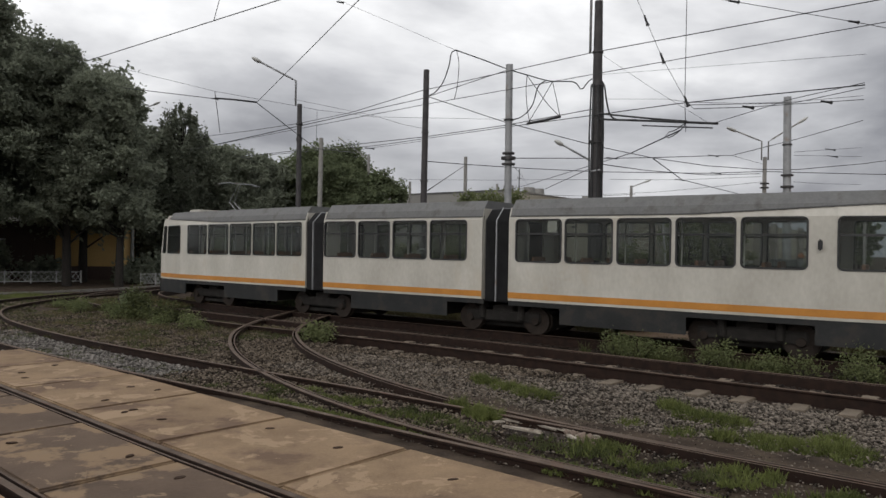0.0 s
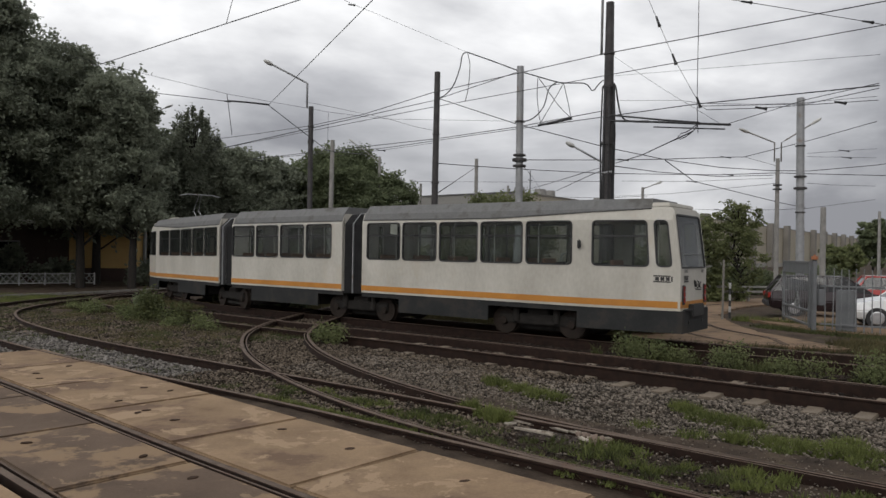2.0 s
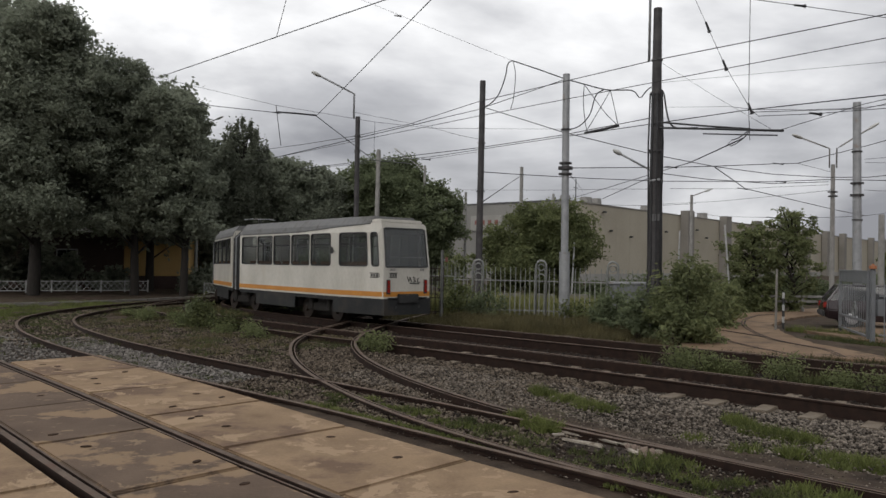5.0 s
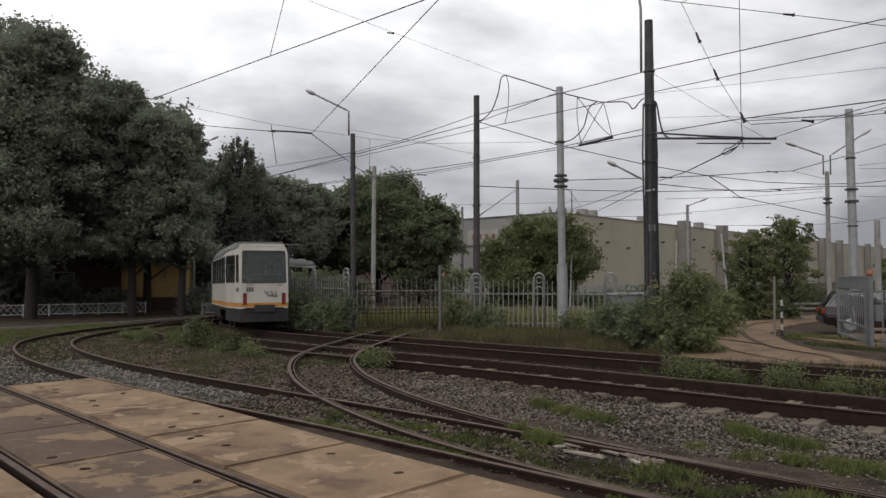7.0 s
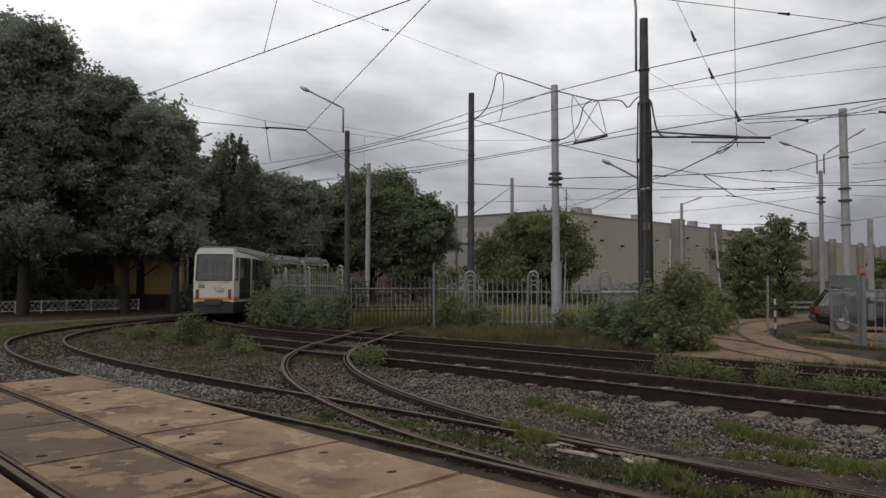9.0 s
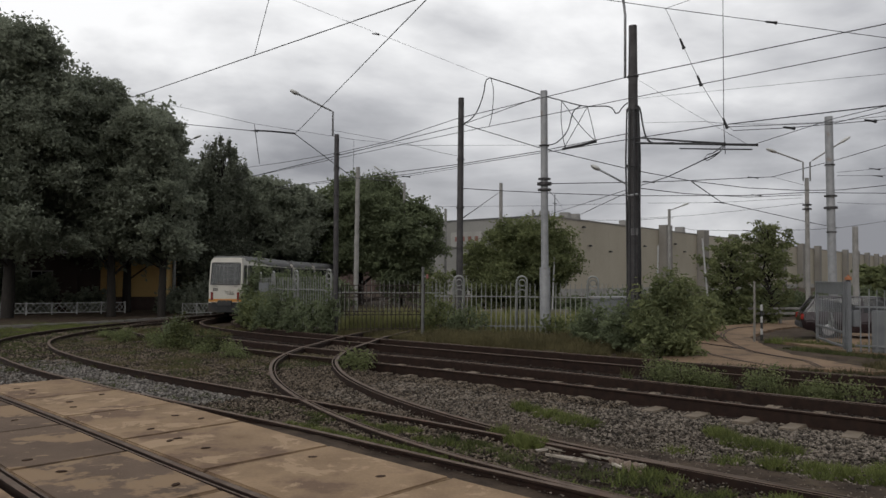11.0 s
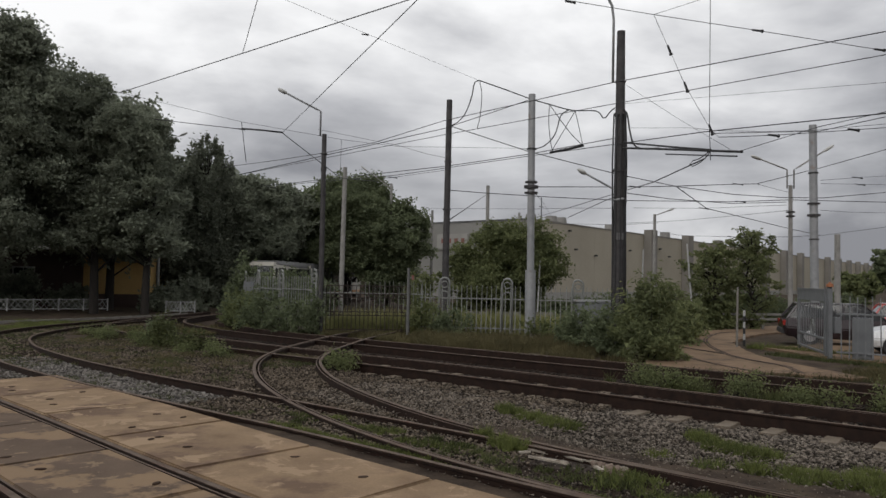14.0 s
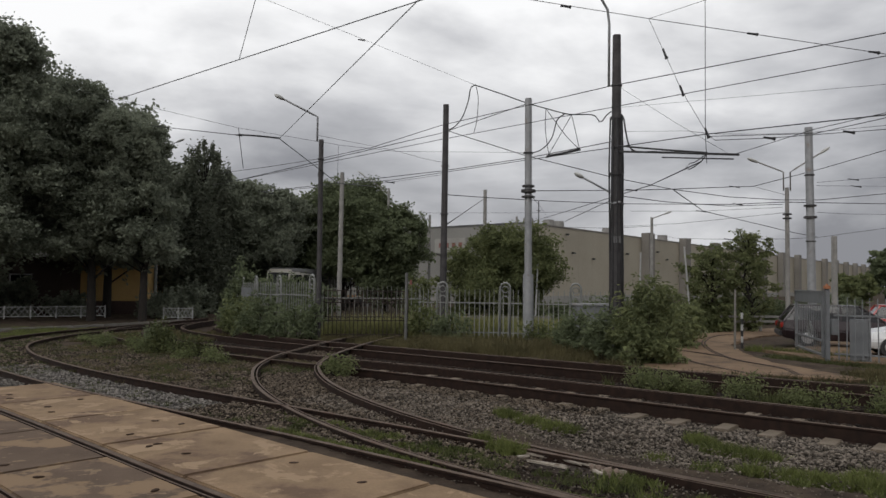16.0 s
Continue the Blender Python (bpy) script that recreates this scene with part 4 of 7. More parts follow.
def bellows(parent, x0, x1):
    """Ribbed gangway, a folded shell."""
    n = 6
    bm = bmesh.new()
    rings = []
    for k in range(n * 2 + 1):
        x = x0 + (x1 - x0) * k / (n * 2)
        o = 0.0 if k % 2 else -0.07
        h, t, b0 = HALF - 0.03 + o, ROOF + 0.04 + o, 0.78 - o
        pts = [(-h, b0), (h, b0), (h, t - 0.3), (h - 0.28, t), (-h + 0.28, t), (-h, t - 0.3)]
        rings.append([bm.verts.new((x, a, b)) for a, b in pts])
    for a, b in zip(rings, rings[1:]):
        for k in range(6):
            bm.faces.new((a[k], a[(k + 1) % 6], b[(k + 1) % 6], b[k]))
    part("bellows", bm, M["rubber"], parent, "black folded rubber gangway bellows")


def gangway_hoop(parent, xm):
    hoop = bmesh.new()
    for s in (-1, 1):
        boxed((xm - 0.014, s * (HALF + 0.0) - 0.02, 0.80), (xm + 0.014, s * (HALF + 0.0) + 0.02, ROOF - 0.25), bm=hoop)
    boxed((xm - 0.014, -HALF + 0.3, ROOF + 0.04), (xm + 0.014, HALF - 0.3, ROOF + 0.075), bm=hoop)
    for s in (-1, 1):
        cyl(hoop, 0.016, 0.016, (xm, s * HALF, ROOF - 0.26), (xm, s * (HALF - 0.3), ROOF + 0.055), 8)
    part("gangway_hoop", hoop, M["pole_grey"], parent, "pale hoop at the middle of the gangway")


CAB_WINDOWS = [(0.16, 0.50), (0.64, 1.90), (2.38, 3.60), (3.68, 4.89), (4.97, 6.17), (6.25, 7.41), (7.48, 8.69)]
MID_WINDOWS = [(0.5, 1.66), (1.75, 2.91), (3.0, 4.16), (4.24, 5.48)]
REAR_LEN, MID_LEN, JOINT, PIVOT = 8.87, 5.5, 0.34, 3.45


def cab_end(sec):
    """Windscreen, lamps, marks and buffer box on the outer end at x 0."""
    wb = bmesh.new()
    for y0, y1, z0, z1 in ((-0.98, 0.98, SILL - 0.02, SILL + 0.02), (-0.98, 0.98, HEAD + 0.1, HEAD + 0.14), (-1.07, -1.03, SILL, HEAD + 0.1), (1.03, 1.07, SILL, HEAD + 0.1)):
        boxed((-0.012, y0, z0), (0.03, y1, z1), bm=wb)
    part("windscreen_frame", shaped(wb, REAR_LEN, True), M["rubber"], sec)
    g = boxed((0.01, -1.05, SILL), (0.02, 1.05, HEAD + 0.12))
    pane = part("windscreen", shaped(g, REAR_LEN, True), M["glass_rear"], sec, "hazy grey windscreen glass")
    pane.visible_shadow = False
    br = boxed((-0.01, -0.85, SILL + 0.29), (0.0, 0.85, SILL + 0.305))
    part("wiper_bar", shaped(br, REAR_LEN, True), M["roofgrey"], sec)
    for s in (-1, 1):
        lb = boxed((-0.03, s * 0.93 - 0.09, 0.98), (0.0, s * 0.93 + 0.09, 1.42), 0.01)
        holder = part("tail_light", shaped(lb, REAR_LEN, True), M["rubber"], sec, "upright red tail light cluster")
        for z0, z1 in ((1.02, 1.14), (1.16, 1.26), (1.28, 1.39)):
            ln = boxed((-0.045, s * 0.93 - 0.065, z0), (-0.03, s * 0.93 + 0.065, z1), 0.005)
            part("lens", shaped(ln, REAR_LEN, True), M["red_lens"], sec)
    cb = boxed((-0.12, -0.36, 0.70), (0.0, 0.36, 0.98), 0.02)
    part("coupler_cover", cb, M["black"], sec, "black coupler cover box")
    bump = boxed((-0.1, -0.95, 0.845), (0.0, 0.95, 0.875), 0.01)
    part("bumper_lip", shaped(bump, REAR_LEN, True), M["rubber"], sec)
    for s in (-1, 1):
        part("socket", cyl(bmesh.new(), 0.045, 0.045, (-0.06, s * 0.42, 0.58), (-0.045, s * 0.42, 0.58), 10), M["black"], sec)
    # operator's mark as plain shapes, fleet number as bars
    mk = bmesh.new()
    boxed((-0.008, 0.50, 1.60), (-0.004, 0.88, 1.63), bm=mk)
    boxed((-0.008, 0.50, 1.48), (-0.004, 0.88, 1.51), bm=mk)
    for y in (0.53, 0.65, 0.77):
        boxed((-0.008, y, 1.52), (-0.004, y + 0.075, 1.59), bm=mk)
    part("operator_mark", shaped(mk, REAR_LEN, True), M["black"], sec, "small dark painted mark")
    for y in (-0.86, -0.78, -0.70, 0.60, 0.69, 0.78):
        part("number_bar", shaped(boxed((-0.007, y, 1.69), (-0.004, y + 0.045, 1.76)), REAR_LEN, True), M["roofgrey"], sec)
    # scrawled paint marks
    V, F = [], []
    for pts in (((-0.0, 1.52), (-0.06, 1.36), (-0.10, 1.50), (-0.16, 1.36)), ((-0.22, 1.50), (-0.30, 1.46), (-0.24, 1.42), (-0.32, 1.36), (-0.22, 1.34)), ((-0.44, 1.47), (-0.38, 1.42), (-0.40, 1.34), (-0.48, 1.33)), ((-0.10, 1.31), (-0.44, 1.29))):
        v, f = tube([(-0.007, y, z) for y, z in pts], 0.015, 5)
        F += [tuple(i + len(V) for i in q) for q in f]
        V += v
    part("scrawl", mesh("scrawl", V, F), M["black"], sec, "scrawled black paint marks")
    sm = bmesh.new()
    for z in (1.47, 1.60):
        boxed((0.20, HALF, z), (0.56, HALF + 0.005, z + 0.028), bm=sm)
    for x in (0.22, 0.33, 0.44):
        boxed((x, HALF, 1.508), (x + 0.08, HALF + 0.005, 1.59), bm=sm)
    boxed((0.16, HALF, 1.49), (0.19, HALF + 0.005, 1.61), bm=sm)
    part("side_mark", shaped(sm, REAR_LEN, True), M["black"], sec, "dark painted operator mark")
    mi = boxed((2.13, HALF + 0.05, 2.20), (2.21, HALF + 0.12, 2.42), 0.025)
    boxed((2.16, HALF - 0.01, 2.28), (2.18, HALF + 0.06, 2.31), bm=mi)
    part("mirror", mi, M["rubber"], sec, "small black side mirror")


def build_tram():
    tram = thing("tram", "long cream and orange three-section articulated tram", "tram")
    rear = section("rear_section", tram, REAR_LEN, CAB_WINDOWS, True, "rear car of the tram with sloping windscreen", ((0.64, 1.90), (4.97, 6.17)))
    cab_end(rear)
    bogie(rear, 3.45)
    mid = section("middle_section", tram, MID_LEN, MID_WINDOWS, False, "short middle car of the tram", ((1.75, 2.91),))
    front = section("front_section", tram, REAR_LEN, CAB_WINDOWS, True, "leading car of the tram with pantograph", ((3.68, 4.89), (6.25, 7.41)), 1)
    cab_end(front)
    bogie(front, 3.45)
    # each half of a gangway turns with its own car
    for car_body in (rear, front):
        bellows(car_body, REAR_LEN, REAR_LEN + JOINT + 0.05)
        gangway_hoop(car_body, REAR_LEN + JOINT)
    bellows(mid, -JOINT - 0.05, 0.0)
    bellows(mid, MID_LEN, MID_LEN + JOINT + 0.05)
    bogie(rear, REAR_LEN + JOINT)
    bogie(front, REAR_LEN + JOINT)
    # folded pantograph frame and boxes on the leading car
    V, F = [], []
    for pts in (((3.9, -0.12, 3.3), (3.3, -0.1, 3.75), (3.75, -0.05, 4.4)), ((3.9, 0.12, 3.3), (3.3, 0.1, 3.75), (3.75, 0.05, 4.4)), ((3.65, -0.8, 4.36), (3.7, -0.5, 4.42), (3.7, 0.5, 4.42), (3.65, 0.8, 4.36)), ((3.82, -0.8, 4.36), (3.8, -0.5, 4.42), (3.8, 0.5, 4.42), (3.82, 0.8, 4.36)), ((3.5, -0.35, 3.3), (4.3, -0.35, 3.3), (4.3, 0.35, 3.3), (3.5, 0.35, 3.3), (3.5, -0.35, 3.3))):
        v, f = tube(pts, 0.018, 6)
        F += [tuple(i + len(V) for i in q) for q in f]
        V += v
    part("pantograph", mesh("pantograph", V, F), M["pole_grey"], front, "thin folding pantograph frame")
    rb = boxed((1.2, -0.4, TOP + 0.08), (1.9, 0.4, TOP + 0.22), 0.02)
    part("roof_box", rb, M["white_paint"], front)
    nt = boxed((7.62, HALF - 0.034, 2.55), (7.86, HALF - 0.024, 2.84))
    part("paper_notice", nt, M["white_paint"], rear, "white paper notice behind a window")
    # the cars stand a little lower than drawn; wheels keep their treads on the rails
    low = Matrix.Diagonal((1, 1, 0.95, 1))
    for me in {ob.data for ob in tram.children_recursive if ob.type == "MESH"}:
        me.transform(low)
    return tram, rear, mid, front


tram, tram_rear, tram_mid, tram_front = build_tram()


# ---- fences and gates ----
def bar_fence(p, q, label, hoop=True, bars=22, height=1.83, parent_group="fence panels", mat="fence", wide=0.02):
    """One panel of the yard fence: rails, flat bars, and a double hoop post at its start."""
    p, q = Vector(p), Vector(q)
    d = q - p
    L = d.length
    at = Matrix.Translation(p) @ pose(0, 0, 0, 0, 0, math.degrees(math.atan2(d.y, d.x)))
    ob = thing("steel_fence", label, "fence", at, parent_group)
    for z in (0.2, height - 0.52):
        part("rail", boxed((0, -0.02, z), (L, 0.02, z + 0.045), 0.005), M[mat], ob)
    bm = boxed((-wide, -0.01, 0.06), (wide, 0.01, height))
    # clipped tips
    for v in bm.verts:
        if v.co.z > height - 0.01:
            v.co.x *= 0.55
    me = bpy.data.meshes.new("bar")
    bm.to_mesh(me)
    bm.free()
    me.materials.append(M[mat])
    rng = random.Random(int(p.x * 31 + 500))
    for k in range(bars):
        b = part("bar", me, None, ob)
        b.matrix_basis = pose((k + 0.7) * L / bars, -0.032, rng.uniform(-0.03, 0.02), rng.uniform(-0.7, 0.7), rng.uniform(-0.9, 0.9), 0)
    if hoop:
        top = height + 0.04
        arch = [(0.0, 0, 0)] + [(0.0, 0, top)] + [(0.19 - 0.19 * math.cos(a), 0, top + 0.04 + 0.19 * math.sin(a)) for a in [math.pi * k / 10 for k in range(11)]] + [(0.38, 0, 0)]
        V, F = tube(arch, 0.038, 8)
        part("hoop_post", mesh("hoop_post", V, F, smooth=True), M[mat], ob, "round topped steel hoop post")
        for zc, r in ((top - 0.02, 0.12), (top - 0.42, 0.15)):
            ring = [(0.19 + r * math.cos(a), 0, zc + r * math.sin(a)) for a in [2 * math.pi * k / 14 for k in range(15 if zc > top - 0.2 else 8)]]
            V, F = tube(ring, 0.026, 6)
            part("hoop_ring", mesh("hoop_ring", V, F, smooth=True), M[mat], ob)
    return ob


FZ = -0.12
front_posts = [(-1.75, 28.2), (-0.95, 28.15), (1.42, 28.05), (3.98, 27.45), (6.5, 26.9)]
for a, b in zip(front_posts, front_posts[1:]):
    bar_fence((*a, FZ), (*b, FZ), "grey painted steel bar fence with hoop posts", a[0] > -1.5, max(5, int((b[0] - a[0]) * 5.6)))
side_posts = [(-5.45, 27.2), (-7.2, 29.25), (-8.75, 31.4), (-10.0, 33.7), (-11.0, 36.0), (-11.7, 38.6)]
for a, b in zip(side_posts, side_posts[1:]):
    bar_fence((*a, FZ + fall(a[1])), (*b, FZ + fall(b[1])), "overgrown grey steel bar fence along the curve", True, 14, 2.1)


for a, b in (((-5.9, 30.6), (-3.9, 30.9)), ((-3.9, 30.9), (-1.7, 31.1))):
    bar_fence((*a, FZ + fall(a[1])), (*b, FZ + fall(b[1])), "pale grey steel bar fence standing behind the iron gate", False, 11, 2.0, wide=0.014)
board = thing("fence_board", "pale weathered board fixed to the overgrown fence", "board", pose(-9.45, 32.35, FZ + fall(32.3), 0, 0, -52))
part("board", boxed((-0.55, -0.06, 1.5), (0.55, -0.03, 1.9), 0.006), M["sheet"], board)
part("stake", boxed((-0.04, -0.028, 0.0), (0.04, 0.02, 1.88), 0.005), M["sheet"], board)


def iron_gate(p, q):
    p, q = Vector(p), Vector(q)
    d = q - p
    L = d.length
    ob = thing("iron_gate", "closed rusty black iron gate with rows of rings", "gate", Matrix.Translation(p) @ pose(0, 0, 0, 0, 0, math.degrees(math.atan2(d.y, d.x))))
    for z in (0.10, 0.62, 0.76, 1.28, 1.42, 1.72):
        part("gate_rail", boxed((0, -0.015, z), (L, 0.015, z + 0.03)), M["gate_iron"], ob)
    n = 20
    for k in range(n + 1):
        x = L * k / n
        part("gate_bar", boxed((x - 0.015, -0.012, 0.05), (x + 0.015, 0.012, 1.76 if k % 5 else 1.8)), M["gate_iron"], ob)
    for zc in (0.70, 1.36):
        for k in range(9):
            x = L * (k + 0.7) / 9.5
            V, F = tube([(x + 0.055 * math.cos(a), -0.005, zc + 0.055 * math.sin(a)) for a in [2 * math.pi * j / 10 for j in range(11)]], 0.014, 5)
            part("gate_ring", mesh("gate_ring", V, F), M["gate_iron"], ob)
    return ob


iron_gate((-5.1, 27.3, FZ), (-2.05, 27.9, FZ))
post = thing("gate_post", "dull grey steel gate post with a small lamp", "post", pose(-2.02, 26.6, FZ))
part("shaft", cyl(bmesh.new(), 0.055, 0.05, (0, 0, 0), (0, 0, 2.42), 12), M["post_grey"], post)
part("lamp", cyl(bmesh.new(), 0.05, 0.045, (0.16, -0.02, 2.0), (0.16, -0.02, 2.16), 10), M["hood_red"], post, "small reddish signal lamp")
part("lamp_arm", boxed((0.05, -0.02, 2.05), (0.16, 0.0, 2.09)), M["pole_grey"], post)


def yard_gate():
    """Sheet-topped sliding gate, ajar, on a stout post with a beacon."""
    a, b = Vector((11.05, 24.9, FZ)), Vector((10.35, 21.6, FZ))
    d = b - a
    ob = thing("sliding_gate", "dull grey steel gate with a sheet panel and ornament", "gate", Matrix.Translation(a) @ pose(0, 0, 0, 0, 0, math.degrees(math.atan2(d.y, d.x))))
    L = d.length
    part("sheet_panel", boxed((0.05, -0.01, 1.66), (L - 0.05, 0.01, 1.93)), M["sheet"], ob, "plain grey sheet panel")
    for z in (0.12, 0.52, 1.62, 1.93):
        part("gate_rail", boxed((0, -0.03, z), (L, 0.03, z + 0.06)), M["sheet"], ob)
    for x in (0, L):
        part("stile", boxed((x - 0.04, -0.035, 0.08), (x + 0.04, 0.035, 2.0)), M["sheet"], ob)
    for k in range(1, 15):
        x = L * k / 15
        part("gate_bar", boxed((x - 0.009, -0.008, 0.16), (x + 0.009, 0.008, 1.62)), M["sheet"], ob)
    for r in (0.26, 0.17):
        V, F = tube([(L * 0.5 + r * math.cos(t), 0.03, 0.78 + r * math.sin(t)) for t in [2 * math.pi * j / 20 for j in range(21)]], 0.02, 5)
        part("ornament_ring", mesh("ornament_ring", V, F), M["fence"], ob)
    part("guide_wheel", cyl(bmesh.new(), 0.1, 0.1, (0.1, -0.04, 0.02), (0.1, 0.04, 0.02), 14), M["rubber"], ob)
    p = thing("gate_post", "stout grey gate post with an orange beacon", "post", pose(10.35, 21.35, FZ))
    part("shaft", boxed((-0.055, -0.055, 0), (0.055, 0.055, 2.02), 0.01), M["sheet"], p)
    part("control_box", boxed((0.07, -0.14, 0.75), (0.25, 0.02, 1.2), 0.015), M["sheet"], p)
    bc = cyl(bmesh.new(), 0.1, 0.08, (0, 0, 2.05), (0, 0, 2.19), 14)
    bmesh.ops.bevel(bc, geom=[e for e in bc.edges if all(v.co.z > 2.15 for v in e.verts)], offset=0.05, segments=3, affect="EDGES")
    part("beacon", bc, M["orange_lens"], p, "orange warning beacon")
    part("beacon_base", cyl(bmesh.new(), 0.06, 0.06, (0, 0, 2.0), (0, 0, 2.05), 10), M["black"], p)


yard_gate()
for a, b in (((10.5, 21.3), (12.6, 19.9)), ((12.6, 19.9), (14.8, 18.4)), ((14.8, 18.4), (17.0, 16.9))):
    pan = bar_fence((*a, FZ), (*b, FZ), "grey steel bar fence by the car park", False, 13, 1.8, "car park fence", "sheet", 0.018)
box_ = thing("control_cabinet", "grey steel control cabinet behind the fence", "cabinet", pose(11.15, 21.15, FZ, 0, 0, -34))
part("body", boxed((-0.24, -0.12, 0.0), (0.24, 0.12, 1.2), 0.015), M["sheet"], box_)
part("door", boxed((-0.2, -0.135, 0.08), (0.2, -0.122, 1.14), 0.004), M["sheet"], box_)


def low_railing(p, q, n):
    p, q = Vector(p), Vector(q)
    d = q - p
    L = d.length
    ob = thing("low_railing", "low white painted lattice railing by the trees", "railing", Matrix.Translation(p) @ pose(0, 0, 0, 0, 0, math.degrees(math.atan2(d.y, d.x))), "white railings")
    part("rail", boxed((0, -0.025, 0.63), (L, 0.025, 0.67)), M["white_rail"], ob)
    part("rail", boxed((0, -0.02, 0.10), (L, 0.02, 0.14)), M["white_rail"], ob)
    for k in range(n + 1):
        x = L * k / n
        part("post", boxed((x - 0.03, -0.03, 0), (x + 0.03, 0.03, 0.72)), M["white_rail"], ob)
    for k in range(n):
        for j in range(4):
            for s in (0, 1):
                x0 = L * (k + j / 4) / n
                x1 = L * min(k + (j + 1.3) / 4, k + 1) / n
                z0, z1 = (0.12, 0.63) if s else (0.63, 0.12)
                bm = bmesh.new()
                cyl(bm, 0.013, 0.013, (x0, 0.01 * s, z0), (x1, 0.01 * s, z1), 5)
                part("brace", bm, M["white_rail"], ob)


low_railing((-28.5, 38.3, -0.35), (-21.0, 43.2, -0.35), 7)
low_railing((-36.0, 33.4, -0.35), (-28.5, 38.3, -0.35), 5)
low_railing((-17.6, 43.4, -0.42), (-16.1, 44.0, -0.42), 2)

# kerb along the outside of the curve
kerb = thing("kerb", "weathered kerb stones beyond the curved tracks", "kerb", kind="structure")
kl = smooth_line([(-26, 22.5, 0), (-21, 27.5, 0), (-18.3, 32.3, 0), (-17.0, 37.5, 0), (-16.3, 43.0, 0)], 1.0)
for a, b in zip(kl, kl[1:]):
    d = b - a
    k = part("kerb_stone", boxed((-0.47, -0.09, -0.05), (0.47, 0.09, 0.16), 0.02), M["kerb"], kerb)
    k.matrix_basis = pose((a.x + b.x) / 2, (a.y + b.y) / 2, -0.22 + fall(a.y), 0, 0, math.degrees(math.atan2(d.y, d.x)))


# ---- poles, lamps ----
def pole(name, label, x, y, h, r0, r1, mat, lean=(0, 0), collars=(), base=None):
    ob = thing(name, label, "pole", pose(x, y, FZ + fall(y)))
    lx, ly = lean
    if base:
        part("base_sleeve", cyl(bmesh.new(), base[1], base[1], (0, 0, 0), (lx * base[0] / h, ly, base[0]), 18), M[mat], ob)
    part("shaft", cyl(bmesh.new(), r0, r1, (0, 0, 0), (lx, ly, h), 18), M[mat], ob)
    for z, r, t in collars:
        part("collar", cyl(bmesh.new(), r, r, (lx * z / h, 0, z), (lx * z / h, 0, z + t), 16), M["pole_dark"], ob)
    return ob


def lamp_arm(ob, z, dx, dy, rise, mat="pole_grey", foot=0.0, head=0.55):
    """A bent tube with a flat lantern at its end."""
    pts = [(foot, 0, z - 0.9), (foot, 0, z)] + [(foot + dx * t, dy * t, z + rise * t) for t in (0.12, 0.5, 1.0)]
    V, F = tube([Vector(p) for p in pts], 0.035, 8)
    part("lamp_arm", mesh("lamp_arm", V, F, smooth=True), M[mat], ob)
    e = Vector(pts[-1])
    d = Vector((dx, dy, rise)).normalized()
    bm = bmesh.new()
    bmesh.ops.create_uvsphere(bm, u_segments=14, v_segments=8, radius=1.0, matrix=Matrix.Translation(e + d * head * 0.35) @ d.to_track_quat("X", "Z").to_matrix().to_4x4() @ Matrix.Diagonal((head * 0.55, 0.11, 0.075, 1)))
    part("lantern", bm, M["lamp"], ob, "flat pale street lantern", smooth=True)


pole_c = pole("catenary_pole", "stepped pale grey steel catenary pole", 2.44, 27.6, 9.08, 0.14, 0.13, "pole_grey", (-0.05, 0), ((5.35, 0.25, 0.06), (5.55, 0.27, 0.1), (5.75, 0.23, 0.06), (7.0, 0.19, 0.05)), (2.5, 0.195))
pole_b = pole("catenary_pole", "slim dark catenary pole among the trees", -0.82, 30.6, 9.6, 0.145, 0.12, "pole_dark", (0.05, 0), ((5.0, 0.17, 0.06), (7.0, 0.16, 0.05)))
pole_d = pole("catenary_pole", "thick dark catenary pole wrapped with cables", 5.25, 25.6, 10.8, 0.235, 0.14, "pole_dark", (0.02, 0), ((7.85, 0.21, 0.08), (9.0, 0.19, 0.06), (5.9, 0.24, 0.08)))
for k in range(6):
    a = radians(150 + 40 * k)
    c = 0.225 * math.cos(a), 0.225 * math.sin(a)
    V, F = tube([(c[0], c[1], 0.2), (c[0] * 1.02 + 0.02, c[1], 2.5), (c[0], c[1], 4.5), (c[0] * 1.1, c[1] * 1.1, 6.2), (c[0] * 0.9, c[1] * 0.9, 7.9)], 0.028, 6)
    part("cable", mesh("cable", V, F, smooth=True), M["wire"], pole_d)
for k in range(3):
    part("number_bar", boxed((-0.12 + k * 0.09, -0.245, 3.55), (-0.06 + k * 0.09, -0.2, 3.78)), M["roofgrey"], pole_d)
V, F = tube([(-0.25, 0, 9.0), (-0.24, 0, 11.2), (-0.3, 0, 11.7), (-0.6, -0.2, 12.1), (-1.4, -0.5, 12.5)], 0.045, 8)
part("lamp_arm", mesh("lamp_arm", V, F, smooth=True), M["pole_grey"], pole_d)
lamp_arm(pole_d, 5.25, -1.1, -0.2, 0.55, foot=-0.1, head=0.34)
V, F = tube([(-0.18, -0.16, 4.9), (0.08, -0.23, 4.95), (0.26, 0.08, 4.9)], 0.04, 6)
part("clamp", mesh("clamp", V, F), M["pole_grey"], pole_d)

